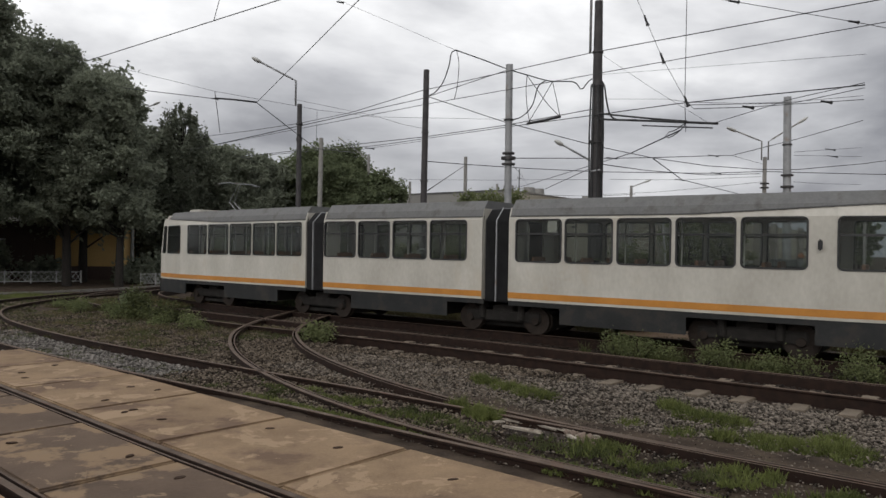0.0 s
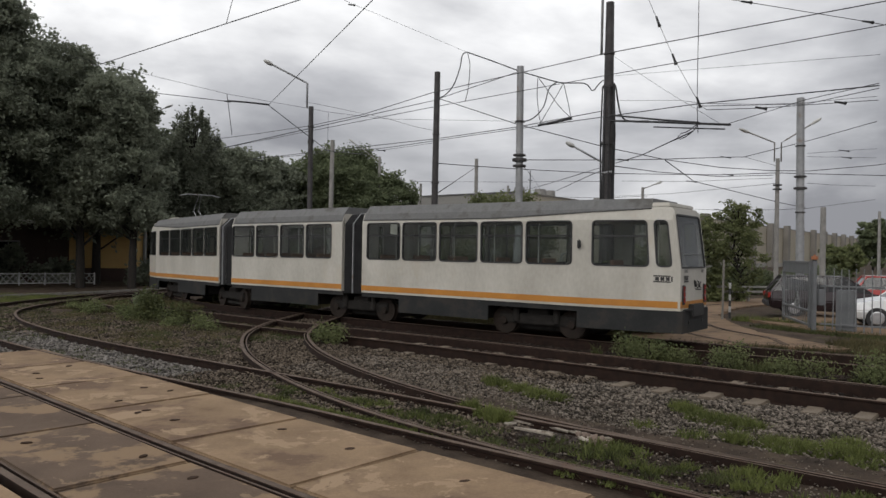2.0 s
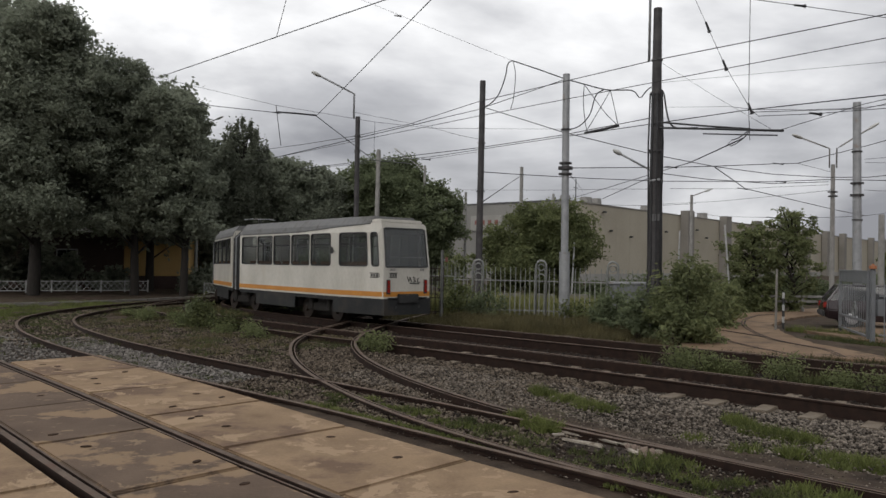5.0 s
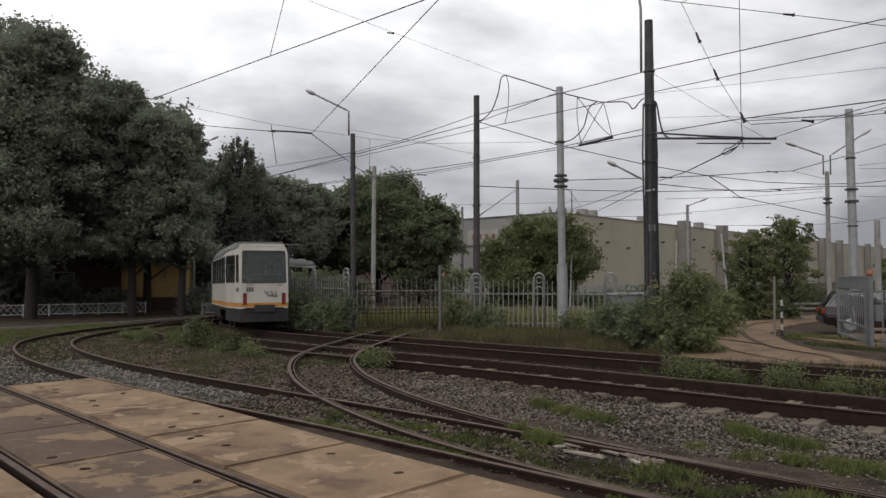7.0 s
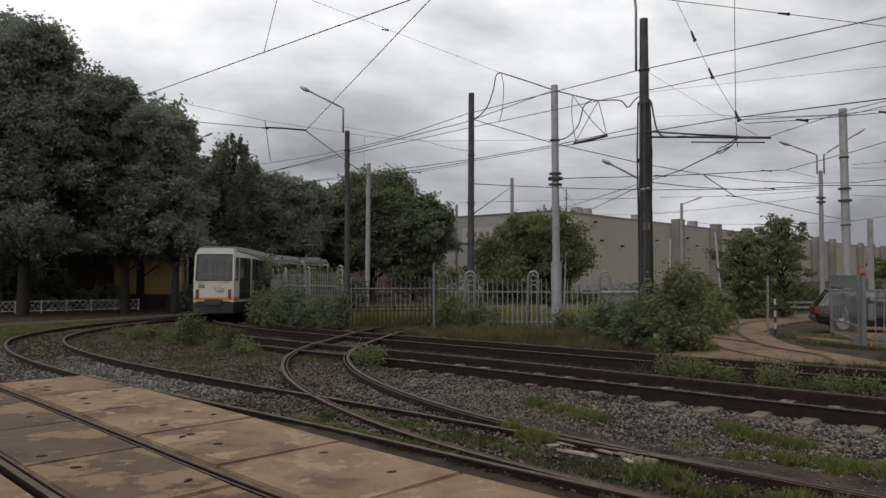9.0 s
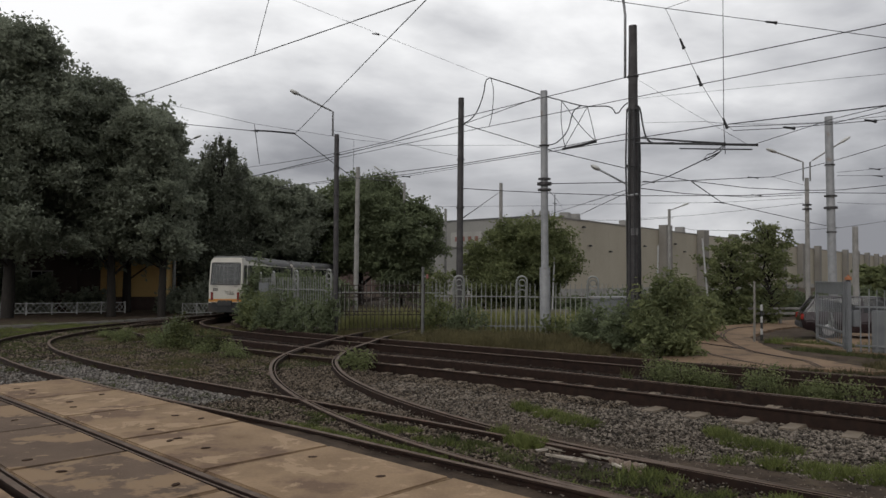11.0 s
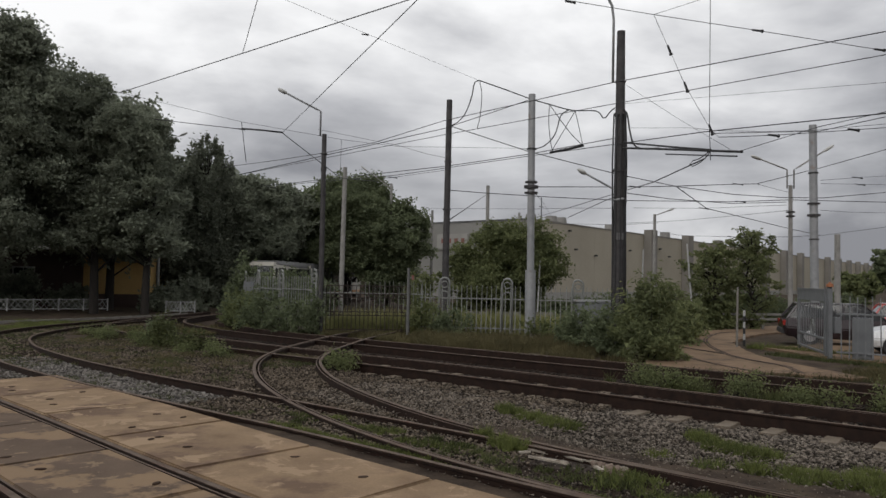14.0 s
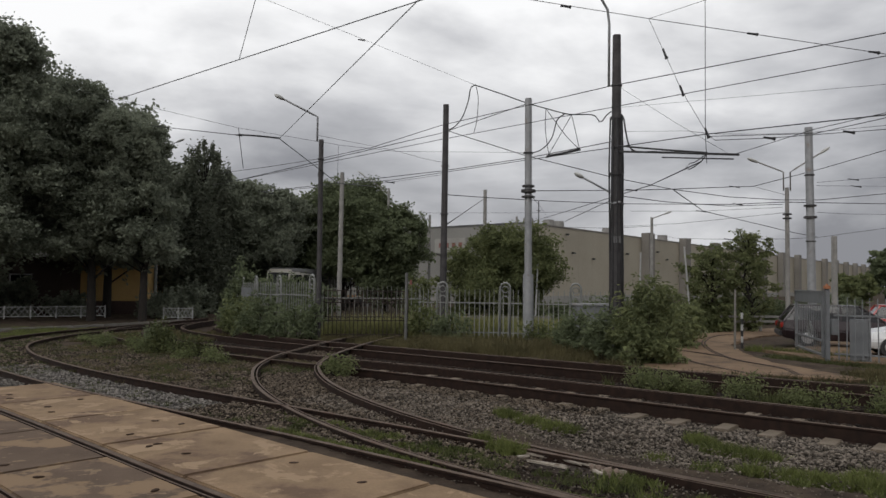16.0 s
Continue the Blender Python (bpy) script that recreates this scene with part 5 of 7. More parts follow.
pole_a = pole("lamp_pole", "dark lamp pole with a long curved arm", -5.25, 27.0, 7.35, 0.1, 0.088, "pole_dark", (-0.02, 0), ((6.6, 0.12, 0.05), (5.1, 0.12, 0.05), (6.0, 0.11, 0.12)))
lamp_arm(pole_a, 8.2, -1.25, -0.3, 0.6, foot=-0.17, head=0.36)
pole("catenary_pole", "pale concrete catenary pole behind the gate", -5.85, 35.0, 7.45, 0.125, 0.1, "pole_conc", (0.06, 0))
pole_e = pole("catenary_pole", "tall pale grey catenary pole by the car park", 14.65, 31.5, 8.95, 0.175, 0.155, "pole_grey", (-0.1, 0), ((5.1, 0.26, 0.08), (5.6, 0.25, 0.06), (4.1, 0.2, 0.05), (6.9, 0.2, 0.05)))
pole_f = pole("lamp_pole", "double armed street lamp on a concrete pole", 15.4, 35.6, 7.0, 0.115, 0.09, "pole_conc", (0, 0), ((5.5, 0.2, 0.06), (5.7, 0.2, 0.06)))
lamp_arm(pole_f, 7.75, -1.35, -0.2, 0.45, "pole_conc", -0.16)
lamp_arm(pole_f, 7.75, 1.35, -0.2, 0.9, "pole_conc", 0.16)
for x, y, h, r, mt in ((1.8, 62, 10.2, 0.17, "pole_conc"), (-3.0, 66, 8.4, 0.13, "pole_conc"), (5.6, 78, 9.4, 0.14, "pole_conc"), (20.5, 41.5, 5.2, 0.17, "pole_conc"), (-9.3, 72, 9.5, 0.17, "pole_conc"), (37.5, 66, 6.6, 0.14, "pole_conc")):
    pole("utility_pole", "distant pale concrete utility pole", x, y, h, r, r * 0.85, mt)
lp = pole("lamp_pole", "distant street lamp before the hall", 13.9, 55, 7.4, 0.13, 0.1, "pole_conc")
lamp_arm(lp, 7.3, 0.9, -0.2, 0.35, "pole_conc", 0, 0.6)
lp = pole("lamp_pole", "street lamp rising from behind the dark trees", -20.9, 50.0, 11.3, 0.12, 0.09, "pole_conc")
lamp_arm(lp, 11.3, 1.35, -0.2, 0.5, "pole_conc", 0, 0.6)
lp = pole("lamp_pole", "street lamp standing behind the middle tree", -6.1, 60.0, 10.0, 0.14, 0.1, "pole_conc")
lamp_arm(lp, 9.6, -2.0, -0.2, 1.4, "pole_conc", 0, 0.7)
for x, y, h, lx in ((11.6, 38.0, 4.3, -0.35), (3.9, 40.0, 3.4, 0.12), (9.9, 42.0, 4.2, 0.1)):
    mk = thing("marker_rod", "thin leaning white marker rod", "rod", pose(x, y, FZ + fall(y)))
    part("rod", cyl(bmesh.new(), 0.05, 0.045, (0, 0, 0), (lx, 0, h), 8), M["white_rail"], mk)
pw = thing("marker_post", "thin pale weathered marker post", "post", pose(8.98, 24.75, FZ))
part("shaft", cyl(bmesh.new(), 0.04, 0.035, (0, 0, 0), (0.02, 0, 1.98), 8), M["kerb"], pw)
ps = thing("striped_post", "short black and white striped post", "post", pose(9.42, 25.3, FZ))
for k in range(6):
    part("stripe", cyl(bmesh.new(), 0.04, 0.04, (0, 0, k * 0.2), (0, 0, k * 0.2 + 0.199), 10), M["white_rail" if k % 2 else "black"], ps)


# ---- overhead wires ----
def wire(name, r, sag, *pts):
    kinds = {"contact_wire": "thin dark overhead contact wire", "span_wire": "thin steel span wire", "feeder_cable": "thick black feeder cable", "feeder_loop": "hanging black feeder loop",
             "bracket_wire": "thin bracket pull wire", "insulated_rod": "dark insulated bracket rod", "dropper": "thin vertical dropper wire", "mast_arm": "dark steel mast arm tube"}
    if name in ("contact_wire", "span_wire", "bracket_wire", "dropper", "insulated_rod", "mast_arm") and len(pts) > 2:
        L = [Vector(p) for p in pts]
    else:
        L = smooth_line([Vector(p) for p in pts], max(0.15, (Vector(pts[0]) - Vector(pts[-1])).length / 40)) if len(pts) > 2 else [Vector(pts[0]).lerp(Vector(pts[1]), k / 8) for k in range(9)]
    far = sum(p.y for p in L) / len(L)
    V, F = tube(L, max(r, 0.00024 * far) if r < 0.006 else max(r, 0.0005 * far), 5)
    return tagged(new(name, mesh(name, V, F, (M["wire"],), smooth=True)), kinds[name], "cable")


wire("contact_wire", 0.009, 0, (-7.88, 16.32, 6.0), (-0.7, 10.38, 6.0), (5.04, 5.63, 6.0))
wire("span_wire", 0.008, 0, (-5.26, 20.76, 6.0), (-0.68, 10.34, 6.0), (1.15, 6.17, 6.0))
wire("span_wire", 0.004, 0, (0.37, 27.05, 9.26), (-5.56, 20.05, 9.76), (-8.52, 16.55, 10.01))
wire("feeder_cable", 0.022, 0, (0.37, 27.05, 9.26), (1.34, 27.55, 9.07), (2.31, 27.75, 8.78), (3.02, 27.35, 8.47), (3.8, 26.95, 8.17), (4.53, 26.35, 8.02), (4.71, 26.15, 7.83), (4.81, 26.05, 7.67), (4.99, 25.95, 7.91), (5.17, 25.85, 8.05))
wire("feeder_loop", 0.022, 0, (0.37, 27.05, 9.26), (0.22, 27.05, 9.15), (0.13, 27.25, 8.69), (-0.08, 27.65, 8.19), (-0.37, 28.55, 8.03), (-0.73, 30.05, 8.16))
wire("feeder_loop", 0.01, 0, (0.41, 27.05, 9.24), (0.5, 27.05, 8.75), (0.45, 27.05, 7.91), (0.35, 27.05, 7.48))
wire("span_wire", 0.005, 0, (-13.22, 25.05, 8.43), (-7.76, 25.05, 7.19), (-4.47, 26.05, 6.81), (-2.54, 27.05, 6.77), (2.24, 28.05, 6.94))
wire("bracket_wire", 0.008, 0, (-10.41, 24.05, 7.04), (-7.44, 24.05, 6.74))
wire("insulated_rod", 0.03, 0, (-7.44, 24.05, 6.76), (-6.8, 24.05, 6.72), (-6.08, 24.05, 6.65))
wire("dropper", 0.006, 0, (-7.45, 24.05, 6.98), (-7.26, 24.05, 5.65))
wire("dropper", 0.006, 0, (-6.08, 24.05, 6.63), (-4.83, 28.05, 5.71), (-3.86, 32.05, 6.1))
wire("contact_wire", 0.01, 0, (-9.70, 28.92, 6.17), (-6.96, 26.42, 6.08), (-4.73, 24.42, 6.06), (-2.73, 21.92, 5.99), (-0.63, 19.66, 6.18), (3.11, 15.65, 6.2), (6.96, 12.24, 6.2), (10.04, 9.51, 6.2))
wire("contact_wire", 0.01, 0, (-11.27, 32.88, 6.2), (-0.74, 23.3, 6.5), (3.83, 19.27, 6.6), (8.51, 14.96, 6.66), (12.25, 11.51, 6.71))
wire("contact_wire", 0.009, 0, (-8.73, 28.05, 5.77), (-0.95, 29.65, 7.98), (2.44, 29.05, 9.05))
wire("contact_wire", 0.01, 0, (-11.21, 40.05, 6.76), (-0.86, 31.05, 6.67), (2.43, 29.05, 6.89), (5.27, 26.05, 7.01))
wire("contact_wire", 0.009, 0, (-10.51, 45.05, 7.54), (-3.56, 38.05, 7.23), (2.52, 30.05, 6.98), (7.07, 22.05, 6.46), (9.11, 16.05, 5.71))
wire("span_wire", 0.004, 0, (5.26, 25.05, 7.98), (9.69, 17.05, 6.65))
wire("span_wire", 0.006, 0, (4.58, 14.05, 7.51), (4.64, 14.25, 4.92), (4.7, 14.35, 4.35))
wire("span_wire", 0.005, 0, (3.76, 15.05, 7.44), (4.03, 14.85, 6.65), (4.28, 14.55, 5.82), (4.67, 14.25, 4.92), (4.82, 14.25, 4.78))
wire("span_wire", 0.006, 0, (0.9, 15.05, 7.9), (3.76, 15.05, 7.44), (5.86, 15.05, 7.13), (8.3, 15.05, 6.76), (10.04, 15.05, 6.46))
wire("span_wire", 0.005, 0, (3.76, 15.05, 7.44), (5.06, 15.05, 7.88))
wire("span_wire", 0.005, 0, (5.28, 25.05, 8.66), (6.23, 22.05, 6.85), (7.18, 20.05, 5.52))
wire("mast_arm", 0.035, 0, (5.26, 25.05, 6.47), (6.4, 22.05, 5.91), (7.41, 20.05, 5.52))
wire("mast_arm", 0.03, 0, (5.26, 25.05, 6.66), (6.2, 22.55, 6.08), (6.9, 21.05, 5.74))
wire("mast_arm", 0.02, 0, (6.0, 22.45, 5.84), (6.74, 21.05, 5.58), (7.27, 20.05, 5.4))
wire("feeder_loop", 0.03, 0, (5.19, 25.65, 7.96), (5.42, 25.35, 7.76), (5.47, 25.05, 7.11), (5.54, 24.85, 6.63), (5.72, 24.55, 6.38), (6.11, 23.55, 6.21))
wire("feeder_loop", 0.015, 0, (6.9, 21.05, 5.74), (6.58, 21.05, 5.49), (6.36, 21.05, 5.41), (6.3, 21.05, 5.25), (6.5, 21.05, 5.32), (6.74, 21.05, 5.51), (6.9, 21.05, 5.74))
wire("contact_wire", 0.008, 0, (6.70, 20.97, 5.48), (7.51, 29.92, 5.98), (8.18, 39.92, 6.72), (7.10, 51.92, 6.99), (5.47, 59.92, 6.91))
wire("contact_wire", 0.008, 0, (7.33, 20.05, 5.54), (8.51, 18.05, 5.81), (9.11, 16.05, 5.76))
wire("contact_wire", 0.008, 0, (6.58, 20.05, 6.01), (8.51, 18.05, 5.7), (9.11, 16.05, 5.65))
wire("span_wire", 0.006, 0, (4.82, 14.25, 4.78), (5.9, 14.35, 4.85), (8.31, 14.65, 5.1))
wire("contact_wire", 0.009, 0, (-0.73, 29.92, 8.15), (2.41, 28.92, 6.97), (5.95, 28.92, 6.11), (8.74, 30.92, 5.94), (11.71, 32.92, 5.89), (14.77, 34.92, 6.01), (16.12, 33.92, 5.91), (20.22, 35.92, 6.47), (25.06, 37.92, 7.27))
wire("contact_wire", 0.008, 0, (2.44, 27.92, 5.46), (7.37, 32.92, 6.15), (8.74, 30.92, 5.96), (13.04, 35.92, 6.74), (14.32, 36.92, 6.90), (17.08, 35.92, 7.62), (19.13, 33.92, 8.21))
wire("span_wire", 0.005, 0, (14.32, 36.92, 6.90), (15.46, 35.92, 6.37))
wire("contact_wire", 0.008, 0, (-0.72, 30.92, 5.64), (1.02, 33.92, 5.88), (4.09, 35.92, 5.97), (7.71, 36.92, 5.97), (13.48, 37.92, 6.10), (15.46, 35.92, 6.02), (21.34, 37.92, 6.20), (25.70, 38.92, 6.32))
wire("contact_wire", 0.008, 0, (5.41, 25.92, 5.07), (8.17, 29.92, 5.31), (12.06, 33.92, 5.59), (15.32, 35.92, 5.91))
wire("span_wire", 0.005, 0, (8.07, 35.92, 5.51), (12.06, 37.92, 5.74), (14.09, 36.92, 5.78), (15.35, 35.92, 5.77))
wire("contact_wire", 0.008, 0, (8.74, 30.92, 5.91), (12.84, 39.92, 5.94), (21.83, 49.92, 5.59), (24.95, 52.92, 5.46))
wire("span_wire", 0.005, 0, (10.60, 49.92, 5.85), (13.21, 45.92, 5.75), (14.49, 39.92, 5.59), (15.56, 35.92, 5.53))
wire("span_wire", 0.005, 0, (15.07, 31.92, 5.15), (19.42, 37.92, 5.67), (23.58, 41.92, 6.05))
wire("span_wire", 0.005, 0, (12.86, 49.92, 5.30), (13.21, 45.92, 4.84), (14.18, 39.92, 4.44), (15.58, 35.92, 4.25), (18.00, 37.92, 4.48), (22.45, 39.92, 5.13))
wire("span_wire", 0.005, 0, (15.08, 31.92, 6.43), (18.69, 35.92, 7.14), (21.36, 37.92, 7.55))
wire("span_wire", 0.005, 0, (15.08, 31.92, 6.29), (21.35, 37.92, 7.09))
wire("span_wire", 0.005, 0, (-3.79, 65.92, 8.11), (5.24, 59.92, 7.64), (7.20, 49.92, 6.80), (8.83, 43.92, 6.25))
wire("span_wire", 0.005, 0, (7.39, 80.92, 8.07), (12.68, 61.92, 6.63), (14.19, 54.92, 6.30))
wire("span_wire", 0.005, 0, (5.33, 25.42, 7.23), (5.98, 19.92, 6.13), (4.63, 14.17, 4.90))
wire("span_wire", 0.005, 0, (2.47, 27.52, 5.27), (5.76, 54.92, 7.56), (9.95, 83.92, 8.64))
wire("contact_wire", 0.008, 0, (8.19, 59.92, 6.98), (8.35, 44.92, 6.79), (7.77, 37.92, 6.34))
wire("span_wire", 0.005, 0, (-4.47, 26.05, 6.81), (-4.83, 28.05, 5.71))
wire("span_wire", 0.005, 0, (-6.77, 39.92, 6.95), (-3.81, 37.92, 7.08), (-0.91, 32.92, 6.78))
wire("span_wire", 0.005, 0, (9.01, 15.92, 5.45), (8.28, 17.92, 5.69), (7.53, 18.92, 5.85), (4.67, 14.22, 4.90))
wire("span_wire", 0.005, 0, (-0.86, 30.92, 7.00), (-1.75, 31.92, 7.32), (-3.07, 32.92, 7.84), (-7.31, 35.92, 9.12))
wire("span_wire", 0.01, 0, (-0.76, 31.05, 4.36), (2.0, 70.05, 9.94))
wire("feeder_loop", 0.012, 0, (3.02, 27.35, 8.47), (3.0, 27.35, 7.77), (3.09, 27.35, 6.99), (3.17, 27.35, 6.71))
wire("feeder_loop", 0.022, 0, (3.71, 27.05, 8.22), (3.43, 27.25, 8.03), (3.26, 27.55, 7.39), (2.89, 28.05, 7.03), (2.44, 28.65, 7.02))
wire("feeder_loop", 0.012, 0, (3.91, 26.95, 8.15), (3.55, 27.05, 7.5), (3.08, 27.25, 6.67))
wire("feeder_loop", 0.01, 0, (3.91, 26.95, 8.15), (4.07, 26.95, 7.48), (4.2, 26.95, 6.88))
wire("feeder_loop", 0.008, 0, (3.03, 27.25, 8.41), (3.72, 27.05, 7.4), (4.2, 26.95, 6.88))
wire("mast_arm", 0.05, 0, (3.04, 27.25, 6.65), (3.72, 27.05, 6.77), (4.24, 26.95, 6.88))
wire("dropper", 0.006, 0, (-4.11, 13.18, 6.0), (-3.57, 12.23, 6.71), (-3.35, 11.83, 6.95))

for i, p in enumerate(((4.03, 14.85, 6.65), (4.28, 14.55, 5.82), (4.67, 14.25, 4.92), (2.06, 15.05, 7.69), (5.86, 15.05, 7.13), (8.3, 15.05, 6.76), (-3.29, 23.05, 9.61), (5.9, 14.35, 4.85), (7.52, 14.55, 5.02), (-7.44, 24.05, 6.74), (13.04, 35.92, 6.74), (18.69, 35.92, 7.14), (18.81, 35.92, 6.81), (13.91, 37.92, 6.11), (14.18, 39.92, 4.44), (7.44, 32.92, 6.16), (12.06, 37.92, 5.74), (-3.81, 37.92, 7.08), (-10.09, 37.92, 6.47))):
    up = i in (0, 1, 2)
    s = thing("insulator", "small dark strain insulator on a wire", "insulator", pose(*p))
    d = Vector((0.3, -0.05, -0.85)) if up else Vector((1, 0, -0.12))
    d = d.normalized() * (0.11 if p[1] < 30 else 0.25)
    part("body", cyl(bmesh.new(), 0.02, 0.026, -d, d, 8), M["wire"], s)
    part("cap", cyl(bmesh.new(), 0.036, 0.036, d * 0.7, d, 8), M["wire"], s)


# ---- buildings ----
def hall():
    """Long industrial hall: beige panel wall with tall pilasters, grey gable end."""
    a, b = Vector((7.7, 88, 0)), Vector((157.5, 288, 0))
    u = (b - a).normalized()
    nrm = Vector((u.y, -u.x, 0))
    L = (b - a).length
    at = Matrix.Translation((a.x, a.y, -0.6)) @ pose(0, 0, 0, 0, 0, math.degrees(math.atan2(u.y, u.x)))
    ob = thing("industrial_hall", "long beige panelled industrial hall with grey pilasters", "building", at)
    H = 9.6
    pitch = 15.5
    n = int(L / pitch) + 1
    for k in range(n):
        x0 = k * pitch - 3.0 if k else 0.0
        x1 = min(L, (k + 1) * pitch - 3.0)
        for j in range(4):
            c0, c1 = x0 + (x1 - x0) * j / 4, x0 + (x1 - x0) * (j + 1) / 4
            part("wall_panel", boxed((c0 + 0.01, 0, 0), (c1 - 0.01, 0.4, H), 0.0), M["hall"], ob)
    part("parapet", boxed((-0.1, -0.06, H), (L, 0.45, H + 0.18)), M["hall_col"], ob)
    # the pale band is a stand-in for the thin white fence before the hall
    part("plinth", boxed((0, -0.08, 0), (L, 0.0, 1.0)), M["sign_white"], ob, "pale band standing in for a white fence before the wall")
    for k in range(1, n + 1):
        x = 18.0 + k * pitch
        if x > L - 2:
            break
        part("pilaster", boxed((x - 1.15, -1.3, 0), (x + 1.15, -0.085, H + 0.8), 0.03), M["hall_col"], ob, "tall grey concrete pilaster")
    # gable end running back to the left
    g = Vector((-4.5, 98.1, 0)) - a
    ang = math.degrees(math.atan2(g.y, g.x)) - math.degrees(math.atan2(u.y, u.x))
    gm = pose(0, 0, 0, 0, 0, ang)
    gl = g.length * 1.4
    for j in range(5):
        bm = boxed((gl * j / 5 + 0.01, -0.4, 0), (gl * (j + 1) / 5 - 0.01, 0, H))
        bmesh.ops.transform(bm, matrix=gm, verts=bm.verts)
        part("gable_panel", bm, M["hall_side"], ob)
    bm = boxed((0, -0.45, H), (gl, 0.06, H + 0.22))
    bmesh.ops.transform(bm, matrix=gm, verts=bm.verts)
    part("gable_coping", bm, M["roofing"], ob)
    rf = bmesh.new()
    back = gm @ Vector((gl, 0, 0))
    vs = [rf.verts.new(v) for v in ((0, 0.2, H - 0.05), (L, 0.2, H - 0.05), (L + back.x, back.y, H - 0.05), (back.x, back.y, H - 0.05))]
    rf.faces.new(vs)
    part("roof", rf, M["roofing"], ob)
    rng = random.Random(8)
    for x, s in ((4.0, 0.7), (9.0, 0.8), (11.5, 0.8), (26.0, 0.8), (28.5, 0.8), (47, 0.9)):
        vb = cyl(bmesh.new(), s, s * 0.9, (x, 2.5, H), (x, 2.5, H + s * 1.5), 12)
        part("roof_vent", vb, M["pole_conc"], ob)
    # made-up dark blocks for the wire fittings that show against the wall
    for x, z in ((8.9, 8.7), (10.6, 6.4), (16.2, 5.8), (27.0, 6.9), (38.2, 7.6), (42.0, 6.5), (60.0, 7.0)):
        wl = boxed((x - 0.22, -0.5, z), (x + 0.22, -0.14, z + 0.22), 0.04)
        boxed((x - 0.04, -0.2, z + 0.05), (x + 0.04, 0.0, z + 0.12), bm=wl)
        part("wall_lamp", wl, M["black"], ob, "small dark block standing in for a wire fitting")
    mast = cyl(bmesh.new(), 0.08, 0.06, (6.5, 2.5, H), (6.5, 2.5, H + 3.4), 6)
    cyl(mast, 0.05, 0.05, (6.0, 2.5, H + 2.2), (7.0, 2.5, H + 2.2), 6)
    part("antenna_mast", mast, M["pole_dark"], ob)
    sg = boxed((gl * 0.42, 0.05, H - 3.4), (gl * 0.66, 0.35, H - 1.4), 0.1)
    bmesh.ops.transform(sg, matrix=gm, verts=sg.verts)
    sign = part("sign_board", sg, M["sign_white"], ob, "white sign board with red lettering blocks")
    for k in range(4):
        rb = boxed((gl * (0.445 + 0.05 * k), 0.36, H - 2.6), (gl * (0.47 + 0.05 * k), 0.42, H - 2.0), 0.02)
        bmesh.ops.transform(rb, matrix=gm, verts=rb.verts)
        part("letter_block", rb, M["hood_red"], sign)


hall()


def yellow_house():
    ob = thing("yellow_house", "low ochre rendered building under the trees", "building", pose(-24.8, 50.5, -0.5, 0, 0, 12))
    part("wall", boxed((-1.4, 0, 0), (3.0, 6, 3.9)), M["yellow_wall"], ob)
    part("side_wall", boxed((-9, 0.1, 0), (-1.4, 6, 3.9)), M["brown_wall"], ob, "dark brown wall with white windows")
    part("plinth", boxed((-1.4, -0.06, 0), (3.0, 0.0, 0.9)), M["brown_wall"], ob)
    part("roof", boxed((-9.5, -0.6, 3.9), (3.4, 6.5, 4.15)), M["roofing"], ob)
    part("fascia", boxed((-9.5, -0.66, 3.85), (3.4, -0.6, 4.2)), M["white_wall"], ob)
    for x in (-7.4, -5.2):
        w = part("window", boxed((x - 0.7, 0.0, 1.2), (x + 0.7, 0.096, 2.7)), M["white_rail"], ob, "white framed window")
        part("pane", boxed((x - 0.6, -0.012, 1.3), (x - 0.03, -0.001, 2.6)), M["glass_car"], w)
        part("pane", boxed((x + 0.03, -0.012, 1.3), (x + 0.6, -0.001, 2.6)), M["glass_car"], w)
    d = part("door", boxed((-4.0, 0.0, 0.0), (-2.9, 0.096, 2.3)), M["brown_wall"], ob, "dark door")


yellow_house()
ob = thing("dark_shed", "low dark brown shed with a pale roof edge", "building", pose(-16.7, 104, -0.6, 0, 0, -4))
part("wall", boxed((-8.7, 0, 0), (7.4, 6, 6.2)), M["brown_wall"], ob)
part("roof", boxed((-9.3, -1.0, 6.2), (8.0, 6.8, 6.63)), M["roofgrey"], ob)
part("window_band", boxed((-6.8, -0.05, 3.2), (5.6, -0.004, 4.5)), M["glass_car"], ob)


# ---- road, car park, cars ----
def patch(name, label, pts, z, mat, cat, kind="structure"):
    bm = bmesh.new()
    rng = random.Random(len(pts))
    line = smooth_line([(*p, 0) for p in pts + [pts[0]]], 0.5)
    top = [bm.verts.new((p.x + rng.uniform(-0.07, 0.07), p.y + rng.uniform(-0.07, 0.07), z + fall(p.y))) for p in line[:-1]]
    f = bm.faces.new(top)
    r = bmesh.ops.extrude_face_region(bm, geom=[f])
    for v in r["geom"]:
        if isinstance(v, bmesh.types.BMVert):
            v.co.z -= 0.2
    bmesh.ops.recalc_face_normals(bm, faces=bm.faces)
    return tagged(part(name, bm, M[mat]), label, cat, kind=kind)


